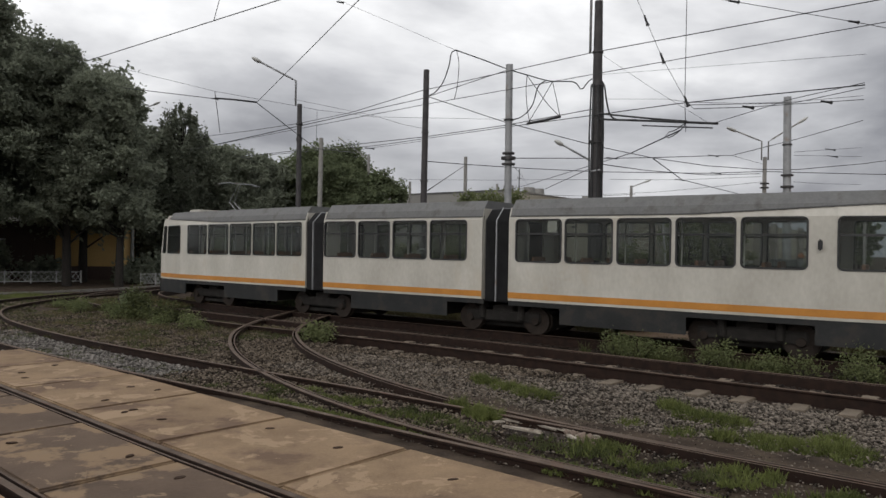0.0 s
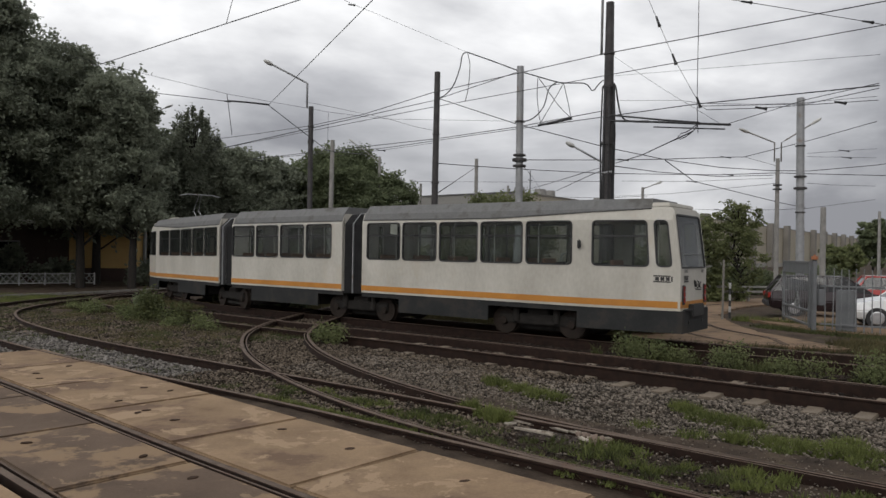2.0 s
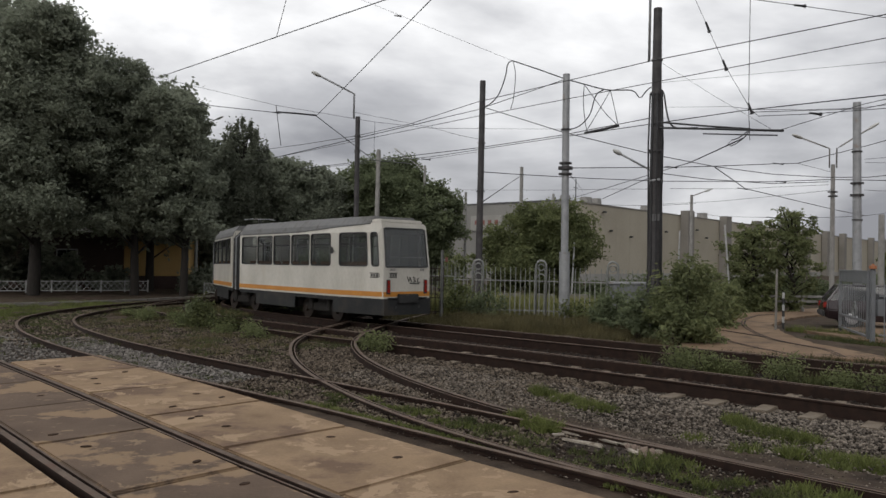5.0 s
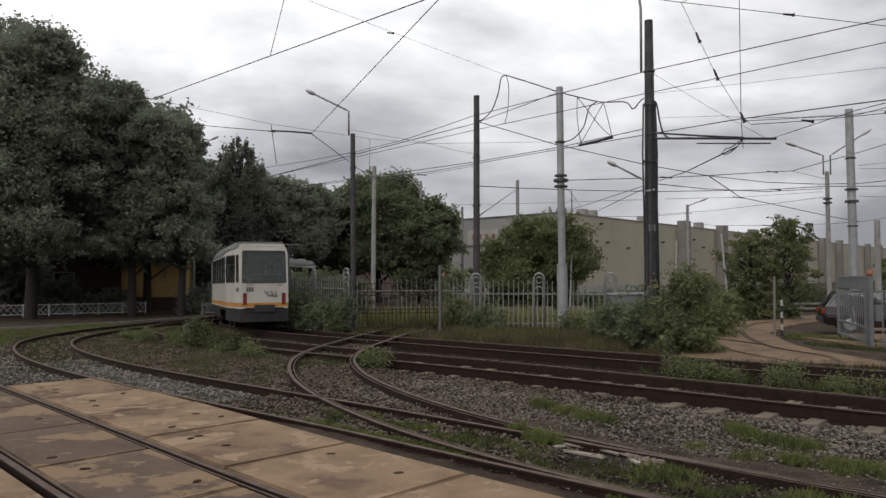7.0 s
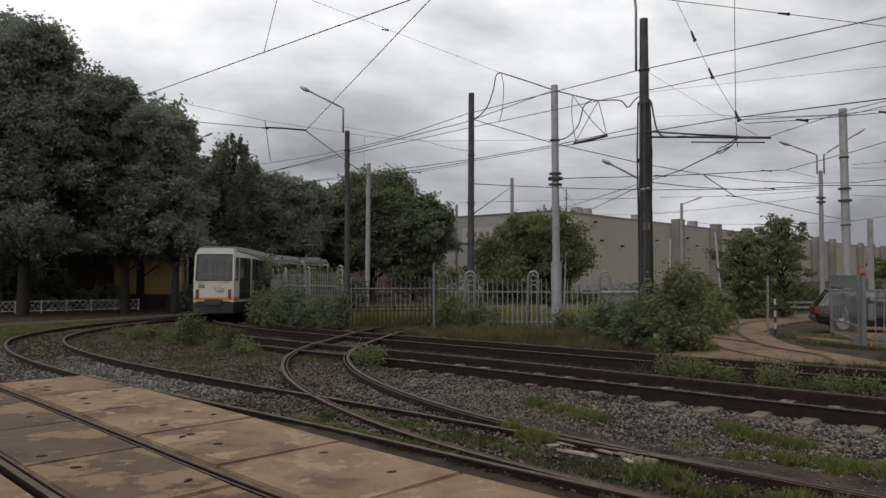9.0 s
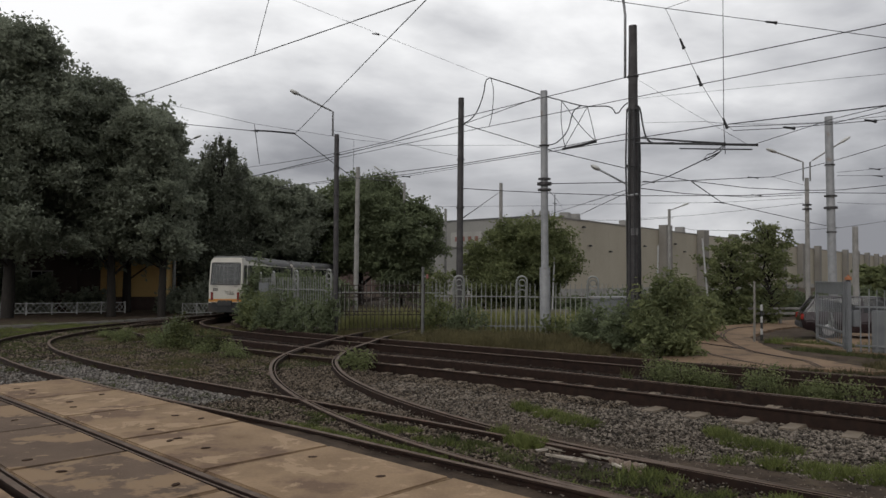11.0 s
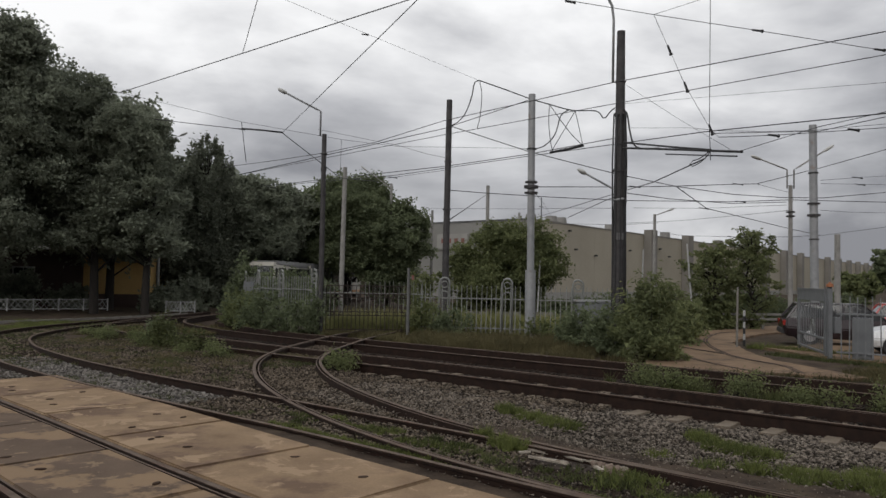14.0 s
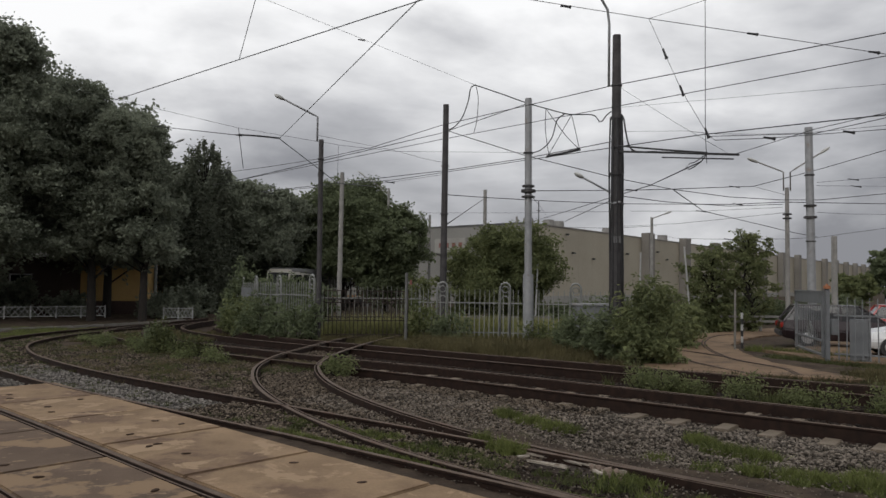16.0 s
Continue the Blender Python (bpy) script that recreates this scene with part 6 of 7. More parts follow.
patch("road", "dusty tan concrete road with sunken rails", [(4.6, 19.0), (5.3, 17.9), (6.5, 17.6), (7.9, 17.3), (8.9, 16.8), (9.1, 17.5), (8.6, 19.8), (8.5, 21.4), (9.15, 25.0), (10.1, 28.0), (12.7, 32.7), (16.3, 37.7), (19.6, 45.0), (14.0, 38.4), (10.0, 34.2), (8.0, 31.5), (6.4, 26.5), (5.4, 21.5)], -0.085, "road", "road")
patch("car_park", "worn dusty concrete car park surface", [(9.9, 24.7), (10.6, 21.2), (14.5, 19.0), (30, 14), (42, 24), (30, 42), (17, 33), (12.5, 27.0)], -0.075, "road", "car park")
for pts in (((7.9, 17.6), (8.1, 19.1), (7.72, 20.7), (7.7, 22.0), (8.1, 24.6), (8.8, 27.4), (9.9, 30.4), (11.3, 33.3), (12.8, 35.2)), ((6.3, 26.4), (6.92, 24.43), (7.38, 23.0), (7.66, 22.0)), ((6.1, 22.4), (6.2, 21.1), (6.28, 20.05), (6.5, 18.9), (6.95, 17.5))):
    for d in (-0.05, 0.05):
        L = offset(smooth_line([(*p, 0) for p in pts], 0.4), d)
        V, F = sweep([Vector((p.x, p.y, -0.084 + fall(p.y))) for p in L], [(-0.022, -0.05), (0.022, -0.05), (0.022, 0.004), (-0.022, 0.004)])
        tagged(new("sunken_rail", mesh("sunken_rail", V, F, (M["rail"],))), "rusty rail sunk in the road", "rail")


def car(label, x, y, turn, paint, estate, L=4.4):
    """A car lofted from cross-sections; x runs to its front."""
    ob = thing("car", label, "car", pose(x, y, -0.1 + fall(y), 0, 0, turn), "parked cars")
    W = 0.88
    side = [(-L / 2, 0.45, 0.80), (-L / 2 + 0.1, 0.30, 0.92), (-L / 2 + 0.55, 0.24, 0.95), (0.0, 0.22, 0.93), (L / 2 - 1.2, 0.22, 0.90), (L / 2 - 0.35, 0.26, 0.74), (L / 2, 0.42, 0.60)]
    bm = bmesh.new()
    rings = []
    for i, (sx, z0, z1) in enumerate(side):
        w = W * (0.86 if i in (0, len(side) - 1) else 1.0)
        pts = [(-w * 0.9, z0), (w * 0.9, z0), (w, (z0 + z1) / 2), (w * 0.94, z1), (-w * 0.94, z1), (-w, (z0 + z1) / 2)]
        rings.append([bm.verts.new((sx, a, b)) for a, b in pts])
    for a, b in zip(rings, rings[1:]):
        for k in range(6):
            bm.faces.new((a[k], a[(k + 1) % 6], b[(k + 1) % 6], b[k]))
    bm.faces.new(rings[0])
    bm.faces.new(rings[-1][::-1])
    bmesh.ops.recalc_face_normals(bm, faces=bm.faces)
    bmesh.ops.bevel(bm, geom=list(bm.edges), offset=0.035, segments=2, affect="EDGES")
    part("body", bm, M[paint], ob, smooth=False)
    t0, t1 = (-L / 2 + 0.12, -L / 2 + 0.5) if estate else (-L / 2 + 0.6, -L / 2 + 1.25)
    cab = [(t0, 0.92, W * 0.90), (t1, 1.42, W * 0.70), (0.25, 1.46, W * 0.72), (L / 2 - 1.25, 0.90, W * 0.90)]
    gb = bmesh.new()
    low = [gb.verts.new((cx, s * cw, cz)) for s in (-1, 1) for cx, cz, cw in cab]
    gb.faces.new(low[:4][::-1])
    gb.faces.new(low[4:])
    for k in range(3):
        gb.faces.new((low[k], low[k + 1], low[k + 5], low[k + 4]))
    bmesh.ops.recalc_face_normals(gb, faces=gb.faces)
    part("greenhouse", gb, M["glass_car"], ob, "dark glazed cabin")
    rb = boxed((t1 - 0.05, -W * 0.70, 1.40), (0.3, W * 0.70, 1.475), 0.03)
    part("roof_panel", rb, M[paint], ob)
    for s in (-1, 1):
        for pts in (((t0, s * W * 0.91, 0.92), (t1, s * W * 0.71, 1.43)), ((0.25, s * W * 0.73, 1.46), (L / 2 - 1.25, s * W * 0.91, 0.9)), ((-0.35, s * W * 0.90, 0.92), (-0.35, s * W * 0.725, 1.43))):
            V, F = tube(pts, 0.035, 6)
            part("pillar", mesh("pillar", V, F), M[paint], ob)
        tl = boxed((-L / 2 - 0.015, s * 0.66 - 0.15, 0.66), (-L / 2 + 0.12, s * 0.66 + 0.15, 0.86), 0.02)
        part("tail_lamp", tl, M["red_lens"], ob)
        hl = boxed((L / 2 - 0.28, s * 0.62 - 0.16, 0.52), (L / 2 - 0.02, s * 0.62 + 0.16, 0.66), 0.03)
        part("headlight", hl, M["lamp"], ob)
        for wx in (-L / 2 + 0.85, L / 2 - 0.85):
            tyre = cyl(bmesh.new(), 0.31, 0.31, (wx, s * (W - 0.19), 0.31), (wx, s * (W + 0.01), 0.31), 24)
            wh = part("wheel", tyre, M["rubber"], ob)
            part("rim", cyl(bmesh.new(), 0.2, 0.17, (wx, s * (W + 0.01), 0.31), (wx, s * (W + 0.025), 0.31), 14), M["alloy"], wh)
    part("rear_bumper", boxed((-L / 2 - 0.05, -W * 0.86, 0.36), (-L / 2 + 0.05, W * 0.86, 0.56), 0.03), M["rubber"], ob)
    return ob


car("dark estate car parked behind the gate", 13.9, 27.2, -16, "car_dark", True, 4.6)
car("white saloon car parked by the fence", 14.3, 22.8, 162, "car_white", False, 4.4)
car("white and red car parked further back", 18.3, 30.0, -20, "car_red", True, 4.2)
car("white car parked behind the bar fence", 19.6, 33.5, -20, "car_white", False, 4.3)
for k, x in enumerate((-1.2, 0.6, 2.2, 3.9)):
    blk = thing("concrete_block", "low pale concrete block behind the fence", "block", pose(x, 36.5 + 0.4 * k, -0.3, 0, 0, 6), "concrete blocks")
    part("block", boxed((-0.6, -0.15, 0), (0.6, 0.15, 0.62), 0.03), M["kerb"], blk)

guard = thing("guard_rail", "low steel guard rail by the road bend", "barrier", pose(15.3, 38.5, -0.4, 0, 0, 8))
for z in (0.5, 0.75):
    part("beam", boxed((-2.2, -0.03, z), (2.2, 0.03, z + 0.12), 0.02), M["pole_conc"], guard)
for x in (-2, 0, 2):
    part("post", boxed((x - 0.05, 0.03, 0), (x + 0.05, 0.12, 0.85)), M["pole_conc"], guard)
cabn = thing("utility_cabinet", "pale grey utility cabinet behind the bushes", "cabinet", pose(4.6, 26.9, FZ))
part("body", boxed((-0.6, -0.2, 0), (0.75, 0.25, 1.32), 0.02), M["sheet"], cabn)
part("lid", boxed((-0.66, -0.26, 1.32), (0.81, 0.3, 1.40), 0.015), M["pole_grey"], cabn)
part("door", boxed((-0.55, -0.222, 0.1), (0.05, -0.205, 1.25), 0.004), M["sheet"], cabn)


# ---- trees and bushes ----
def crown_points(rng, lobes, per, tall=1.0):
    """Leaf places in tufts over the lobes, with gaps between them."""
    P = []
    for (cx, cy, cz, rx, ry, rz) in lobes:
        n = int(per * (rx * ry * rz) ** (2 / 3))
        m = max(8, n // 40)
        d = rng.normal(size=(m, 3))
        d /= np.linalg.norm(d, axis=1, keepdims=True)
        heart = d * np.abs(rng.normal(0.85, 0.3, (m, 1)))
        p = heart[rng.integers(0, m, n)] + rng.normal(size=(n, 3)) * (0.24, 0.24, 0.2 * tall)
        P.append(p * (rx, ry, rz) + (cx, cy, cz))
    return np.concatenate(P)


def tree(label, x, y, h, spread, mat, seed, leaf=0.2, per=380, low=0.28, shape="round", trunk_r=0.22, lobes_n=16, shift=0.0):
    rng = np.random.default_rng(seed)
    z0 = FZ + fall(y)
    ob = thing("tree", label, "tree", pose(x, y, z0))
    V, F = [], []

    def limb(pts, r0, r1):
        nonlocal V, F
        pts = [Vector(p) for p in pts]
        n = 7
        base = len(V)
        for i, p in enumerate(pts):
            r = r0 + (r1 - r0) * i / (len(pts) - 1)
            for k in range(n):
                a = 2 * math.pi * k / n
                V.append(p + Vector((r * math.cos(a), r * math.sin(a), 0)))
        for i in range(len(pts) - 1):
            for k in range(n):
                a, b = base + i * n + k, base + i * n + (k + 1) % n
                F.append((a, b, b + n, a + n))
    top = h * 0.72
    limb([(0, 0, 0), (rng.normal() * 0.1, rng.normal() * 0.1, h * 0.25), (rng.normal() * 0.25, rng.normal() * 0.2, h * 0.5), (rng.normal() * 0.3, 0, top)], trunk_r, trunk_r * 0.3)
    lobes = []
    for k in range(lobes_n):
        t = low + (1 - low) * (k + 0.5) / lobes_n
        if shape == "spire":
            w = spread * math.sqrt(max(0.0, 1 - t)) * 0.98 + 0.05
            rr = 0.24 + 0.95 * (1 - t)
        else:
            w = spread * math.sqrt(max(0.05, 1 - ((t - 0.55) / 0.52) ** 2))
            rr = spread * rng.uniform(0.17, 0.32)
        a = k * 2.399 + rng.uniform(-0.4, 0.4)
        d = w * (0.86 if shape != "spire" else 0.8) * rng.uniform(0.35 if shape != "spire" else 0.55, 1.0)
        c = (d * math.cos(a) + shift * min(1.0, t * 1.6), d * math.sin(a), h * t - rr * 0.3 * (t > 0.85))
        rz = rr * (0.75 if shape != "spire" else 2.0)
        lobes.append((*c, rr * rng.uniform(0.85, 1.2), rr, rz))
        s = max(h * 0.14, c[2] - d * 0.7)
        limb([(0, 0, min(s, top)), (c[0] * 0.5, c[1] * 0.5, (min(s, top) + c[2]) / 2 + 0.1), c], trunk_r * 0.34, 0.03)
    if shape == "round":
        lobes.append((shift, 0, h * 0.6, spread * 0.55, spread * 0.55, h * 0.24))
    part("trunk", mesh("trunk", V, F, (M["bark"],), smooth=True), None, ob, "dark rough bark trunk and limbs")
    P = crown_points(rng, lobes, per, 2.2 if shape == "spire" else 1.0)
    V, F = leaves(rng, P, leaf, 0.55)
    part("crown", card_mesh("crown", V, F, M[mat]), None, ob, "dense leafy crown")
    return ob


BIG = "tall dark broadleaf tree with a dense crown"
BELT = "dark broadleaf tree in the belt behind the curve"
tree(BIG, -24.8, 38.0, 15.2, 3.8, "leaf_dark", 11, 0.11, 1900, 0.26, lobes_n=70, trunk_r=0.34)
tree(BIG, -20.7, 41.0, 13.6, 3.0, "leaf_dark", 111, 0.11, 1900, 0.27, lobes_n=60, trunk_r=0.27, shift=-1.4)
tree(BIG, -18.0, 41.4, 11.6, 2.75, "leaf_dark", 12, 0.11, 1900, 0.3, lobes_n=60, trunk_r=0.25, shift=-1.1)
tree(BIG, -31.0, 41.0, 18.0, 5.4, "leaf_dark", 13, 0.18, 760, 0.13, lobes_n=54, trunk_r=0.34)
tree(BIG, -22.5, 46.5, 13.0, 4.6, "leaf_dark", 14, 0.18, 760, 0.3, lobes_n=46, trunk_r=0.3)
tree(BELT, -38, 52, 17, 7.0, "leaf_dark", 15, 0.3, 420, 0.06, lobes_n=40)
tree(BELT, -29, 60, 13, 6.5, "leaf_dark", 151, 0.3, 420, 0.06, lobes_n=40)
tree(BELT, -21.5, 61, 10.6, 4.8, "leaf_dark", 16, 0.24, 560, 0.06, lobes_n=40)
tree("slender grey-green poplar-like tree", -19.6, 55.5, 12.5, 5.0, "leaf_conifer", 17, 0.12, 1500, 0.12, "spire", 0.2, 70)
tree(BELT, -16.8, 66, 9.2, 4.4, "leaf_dark", 18, 0.24, 560, 0.05, lobes_n=40)
tree(BELT, -25, 72, 12.0, 6.0, "leaf_dark", 181, 0.34, 340, 0.05, lobes_n=36)
tree(BELT, -44, 64, 15.0, 8.0, "leaf_dark", 182, 0.4, 260, 0.05, lobes_n=36)
tree("broad dark-leaved tree beyond the gate", -9.9, 62.0, 10.2, 4.7, "leaf_mid", 19, 0.13, 1700, 0.34, lobes_n=64, trunk_r=0.28)
tree("broad dark-leaved tree beyond the gate", -6.3, 60.0, 8.7, 3.4, "leaf_mid", 20, 0.13, 1600, 0.08, lobes_n=44)
tree("broad tree whose branches hang over the track", -16.7, 57.5, 9.6, 3.7, "leaf_dark", 27, 0.13, 1500, 0.4, lobes_n=50, trunk_r=0.25, shift=0.9)
tree("low dome-shaped tree in front of the hall", 2.75, 42.0, 5.35, 3.15, "leaf_bush", 21, 0.085, 2100, 0.05, lobes_n=56)
tree("small rounded tree in front of the hall", 0.1, 43.4, 4.2, 1.7, "leaf_bush", 22, 0.085, 1900, 0.05, lobes_n=30)
tree("small bushy tree by the road bend", 12.75, 38.6, 4.35, 1.6, "leaf_pale", 23, 0.085, 1150, 0.03, lobes_n=40)
tree("taller bushy tree by the road bend", 14.75, 38.6, 5.2, 1.6, "leaf_pale", 24, 0.085, 1150, 0.03, lobes_n=44, trunk_r=0.12)
tree("distant round tree by the end of the hall", 84, 150, 10.0, 4.0, "leaf_mid", 25, 0.5, 170, 0.1, lobes_n=24)
tree("distant low tree before the hall end", 52, 100, 4.0, 3.0, "leaf_bush", 26, 0.34, 220, 0.05, lobes_n=24)


def bush(label, x, y, h, rx, ry, mat, seed, leaf=0.09, per=900, lobes_n=12, aspect=0.5):
    rng = np.random.default_rng(seed)
    ob = thing("bush", label, "bush", pose(x, y, FZ + fall(y) - 0.03))
    lobes = []
    for k in range(lobes_n):
        a = k * 2.399
        d = math.sqrt((k + 0.5) / lobes_n)
        rr = min(rx, ry) * rng.uniform(0.3, 0.5)
        cz = rr * 0.5 + ((k * 0.618) % 1) * max(0.05, h * (1 - 0.5 * d * d) - rr * 1.3)
        lobes.append((rx * 0.75 * d * math.cos(a), ry * 0.75 * d * math.sin(a), cz, rr, rr, rr * 0.85))
    V, F = [], []
    for l in lobes:
        v, f = tube([(l[0] * 0.3, l[1] * 0.3, 0), (l[0] * 0.7, l[1] * 0.7, l[2] * 0.6), l[:3]], 0.014, 5)
        F += [tuple(i + len(V) for i in q) for q in f]
        V += v
    part("stalk", mesh("stalk", V, F, (M["bark"],)), None, ob)
    P = crown_points(rng, lobes, per)
    # loose shoots above the outline
    for k in range(22):
        a, d = rng.uniform(0, 6.28), rng.uniform(0.2, 1.0)
        bx, by = rx * d * math.cos(a), ry * d * math.sin(a)
        top = h * rng.uniform(0.75, 1.15) * (1 - 0.35 * d)
        t = rng.uniform(0.3, 1.0, (26, 1))
        P = np.concatenate([P, np.array([[bx, by, top]]) * np.concatenate([np.ones((26, 2)), t], 1) + rng.normal(size=(26, 3)) * 0.07])
    P = P[P[:, 2] > 0.02]
    V, F = leaves(rng, P, leaf, aspect)
    part("foliage", card_mesh("foliage", V, F, M[mat]), None, ob)
    return ob


bush("dense green bush growing by the rails", 4.95, 20.2, 2.75, 1.1, 0.95, "leaf_pale", 31, 0.085, 2000, 24, 0.3)
bush("dense green bush growing by the rails", 4.0, 21.0, 1.75, 0.6, 0.6, "leaf_mid", 32, 0.07, 2400, 12)
bush("dark small-leaved shrub by the fence", 3.5, 22.9, 1.65, 0.7, 0.7, "leaf_mid", 33, 0.06, 2600, 12)
bush("light green overgrown bush behind the fence", 7.1, 26.5, 2.1, 1.6, 1.3, "leaf_pale", 34, 0.09, 1700, 16)
bush("light green overgrown bush behind the fence", 8.2, 31.6, 1.7, 1.6, 1.3, "leaf_pale", 35, 0.1, 1400, 16)
bush("dense shrub at the road bend", 12.6, 38.4, 1.8, 1.7, 1.1, "leaf_bush", 36, 0.1, 1300, 14)
for k in range(9):
    bush("wild low shrub before the hall", 5.5 + 2.6 * k, 40 + 1.6 * k + (k % 2), 1.7 + 0.3 * (k % 3), 1.9, 1.2, "leaf_mid", 60 + k, 0.13, 800, 12)
for k in range(8):
    bush("wild low shrub behind the curve", -15.5 - 2.1 * k, 57 + 1.4 * (k % 3), 2.2, 1.6, 1.2, "leaf_dark", 80 + k, 0.15, 700, 12)
for k, (x, y, h) in enumerate(((-33, 45, 4.2), (-30.2, 46, 3.8), (-27.8, 45.2, 3.0), (-36, 43, 4.5), (-25.6, 47.5, 1.7), (-17.6, 47.5, 2.6), (-18.8, 46.2, 2.0))):
    bush("dark shrub under the tall trees", x, y, h, 1.7, 1.2, "leaf_dark", 300 + k, 0.13, 1000, 16)
bush("dark creeper growing through the fence", -6.3, 26.7, 1.5, 1.0, 0.6, "leaf_mid", 37, 0.06, 2400, 14)
bush("creeper covered shrub on the fence", -7.6, 27.9, 2.0, 1.0, 0.7, "leaf_mid", 38, 0.065, 2000, 14)
bush("creeper covered shrub on the fence", -8.9, 29.7, 1.95, 0.95, 0.8, "leaf_bush", 39, 0.07, 2100, 14)
bush("creeper covered shrub on the fence", -9.6, 31.3, 1.7, 0.8, 0.8, "leaf_mid", 49, 0.07, 1900, 12)
for k, (x, y, h) in enumerate(((-9.5, 35.0, 2.1), (-8.5, 34.2, 2.3), (-7.5, 33.6, 2.2), (-6.6, 33.2, 2.0), (-8.9, 37.6, 2.4))):
    bush("dark wild shrub growing behind the fence", x, y, h + 0.75, 1.0, 0.8, "leaf_mid", 330 + k, 0.075, 2200, 18)
bush("yellowing shrub before the end of the hall", -2.75, 48.0, 3.7, 1.2, 1.0, "leaf_bush", 50, 0.09, 1300, 14)
bush("tall shoots of a shrub behind the fence", -10.3, 34.2, 3.7, 0.9, 0.9, "leaf_mid", 40, 0.085, 1700, 14)
bush("weedy shrub at the gate post", -5.35, 26.4, 1.75, 0.4, 0.4, "leaf_mid", 41, 0.06, 2600, 10)
bush("leafy vine climbing the fence", -1.5, 27.6, 1.7, 0.75, 0.4, "leaf_bush", 42, 0.06, 2400, 12)
bush("leafy vine climbing the fence", -0.5, 26.9, 1.35, 0.9, 0.5, "leaf_mid", 43, 0.06, 2400, 12)
bush("sparse weeds at the foot of the fence", 3.2, 27.2, 0.9, 1.2, 0.5, "leaf_bush", 44, 0.06, 1800, 12)
bush("wild shrub between the rails", -8.6, 20.9, 1.05, 0.5, 0.4, "weed", 45, 0.05, 800, 9)
bush("wild shrub between the rails", -7.4, 20.2, 0.6, 0.5, 0.4, "weed", 46, 0.045, 800, 8)
bush("small weed clump by the spur rail", -2.75, 16.6, 0.5, 0.42, 0.32, "leaf_bush", 47, 0.04, 1500, 8)
bush("wild shrub between the rails", -9.4, 22.6, 0.8, 0.5, 0.5, "leaf_mid", 48, 0.055, 1500, 8)

rng_w = random.Random(77)
for k in range(13):
    t = k / 12
    x, y = 3.4 + 5.2 * t + rng_w.uniform(-0.3, 0.3), 15.3 - 3.9 * t + rng_w.uniform(-0.25, 0.25)
    bush("leafy weed between the tracks", x, y, rng_w.uniform(0.35, 0.75), rng_w.uniform(0.2, 0.45), 0.25, "leaf_bush", 200 + k, 0.028, 480, 6)
for k in range(12):
    x, y = -6.2 - 0.55 * k + rng_w.uniform(-0.4, 0.4), 19.0 + 0.5 * k + rng_w.uniform(-0.6, 0.3)
    bush("leafy weed inside the curve", x, y, rng_w.uniform(0.2, 0.5), rng_w.uniform(0.2, 0.4), 0.25, "leaf_bush", 240 + k, 0.03, 420, 6)


# ---- grass and weeds ----
def rise(x, y):
    """The trodden earth lies higher along the near end of the curved track."""
    if y > 12:
        return 0.0
    d = min(math.hypot(q.x - x, q.y - y) for q in CURVE_LINE)
    return 0.085 * max(0.0, min(1.0, (2.0 - d) / 0.6)) * max(0.0, min(1.0, (12 - y) / 1.5))


CURVE_LINE = smooth_line(CURVE, 0.3)


def tufts(name, label, mat, places, blade, seed, per=60):
    rng = np.random.default_rng(seed)
    V, F = [], []
    for x, y, r in places:
        n = int(per * max(r, 0.1) * 2)
        a, d = rng.uniform(0, 6.28, n), r * np.sqrt(rng.uniform(0, 1, n))
        p = np.stack([x + d * np.cos(a), y + d * np.sin(a) * 0.8, np.full(n, -0.16 + fall(y) + rise(x, y))], -1)
        h = blade * rng.uniform(0.4, 1.2, (n, 1)) * (1.15 - 0.6 * (d / max(r, 0.01)))[:, None]
        lean = rng.normal(size=(n, 3)) * 0.45
        lean[:, 2] = 1
        w = np.stack([np.cos(a * 3), np.sin(a * 3), np.zeros(n)], -1) * 0.009 * (1 + blade)
        q = np.stack([p - w, p + w, p + lean * h], 1)
        V.append(q.reshape(-1, 3))
    V = np.concatenate(V)
    return tagged(new(name, card_mesh(name, V, np.arange(len(V)).reshape(-1, 3), M[mat])), label, "grass", kind="stuff")


def scatter(points, lo, hi, spread, mid, n, r, seed):
    rng = np.random.default_rng(seed)
    pick = along(points, lo, hi, spread, mid)
    return [(*pick(rng), rng.uniform(*r)) for _ in range(n)]


tufts("grass_patches", "green grass patches in the ballast", "grass", [(3.24, 10.03, 0.22), (3.33, 9.55, 0.30), (3.51, 9.35, 0.30), (3.70, 9.21, 0.22), (3.20, 10.28, 0.15), (0.78, 11.74, 0.22), (1.06, 11.34, 0.28), (1.35, 10.89, 0.28), (1.55, 10.62, 0.18), (0.67, 12.03, 0.15), (3.63, 8.27, 0.20), (3.84, 8.13, 0.30), (4.15, 8.04, 0.35), (4.36, 7.88, 0.35), (4.49, 8.34, 0.20), (3.27, 8.39, 0.16), (0.64, 9.02, 0.20), (0.49, 9.24, 0.18), (0.28, 9.60, 0.14)], 0.17, 1, 1700)
tufts("grass_by_slab", "short grass along the slab edge", "grass", [(-2.6 + 0.14 * k, 10.15 - 0.112 * k, 0.1) for k in range(34)] + [(-3.4 + 0.3 * k, 11.75 - 0.27 * k + 0.12 * (k % 3), 0.16 + 0.06 * (k % 3)) for k in range(12)] + [(1.2 + 0.35 * k, 6.9 - 0.25 * k, 0.2) for k in range(8)], 0.08, 2, 600)
tufts("rail_weeds", "low weeds between the curved rails", "weed", scatter(CURVE, 7.5, 15, 0.5, 0.0, 60, (0.06, 0.18), 3), 0.09, 3, 320)
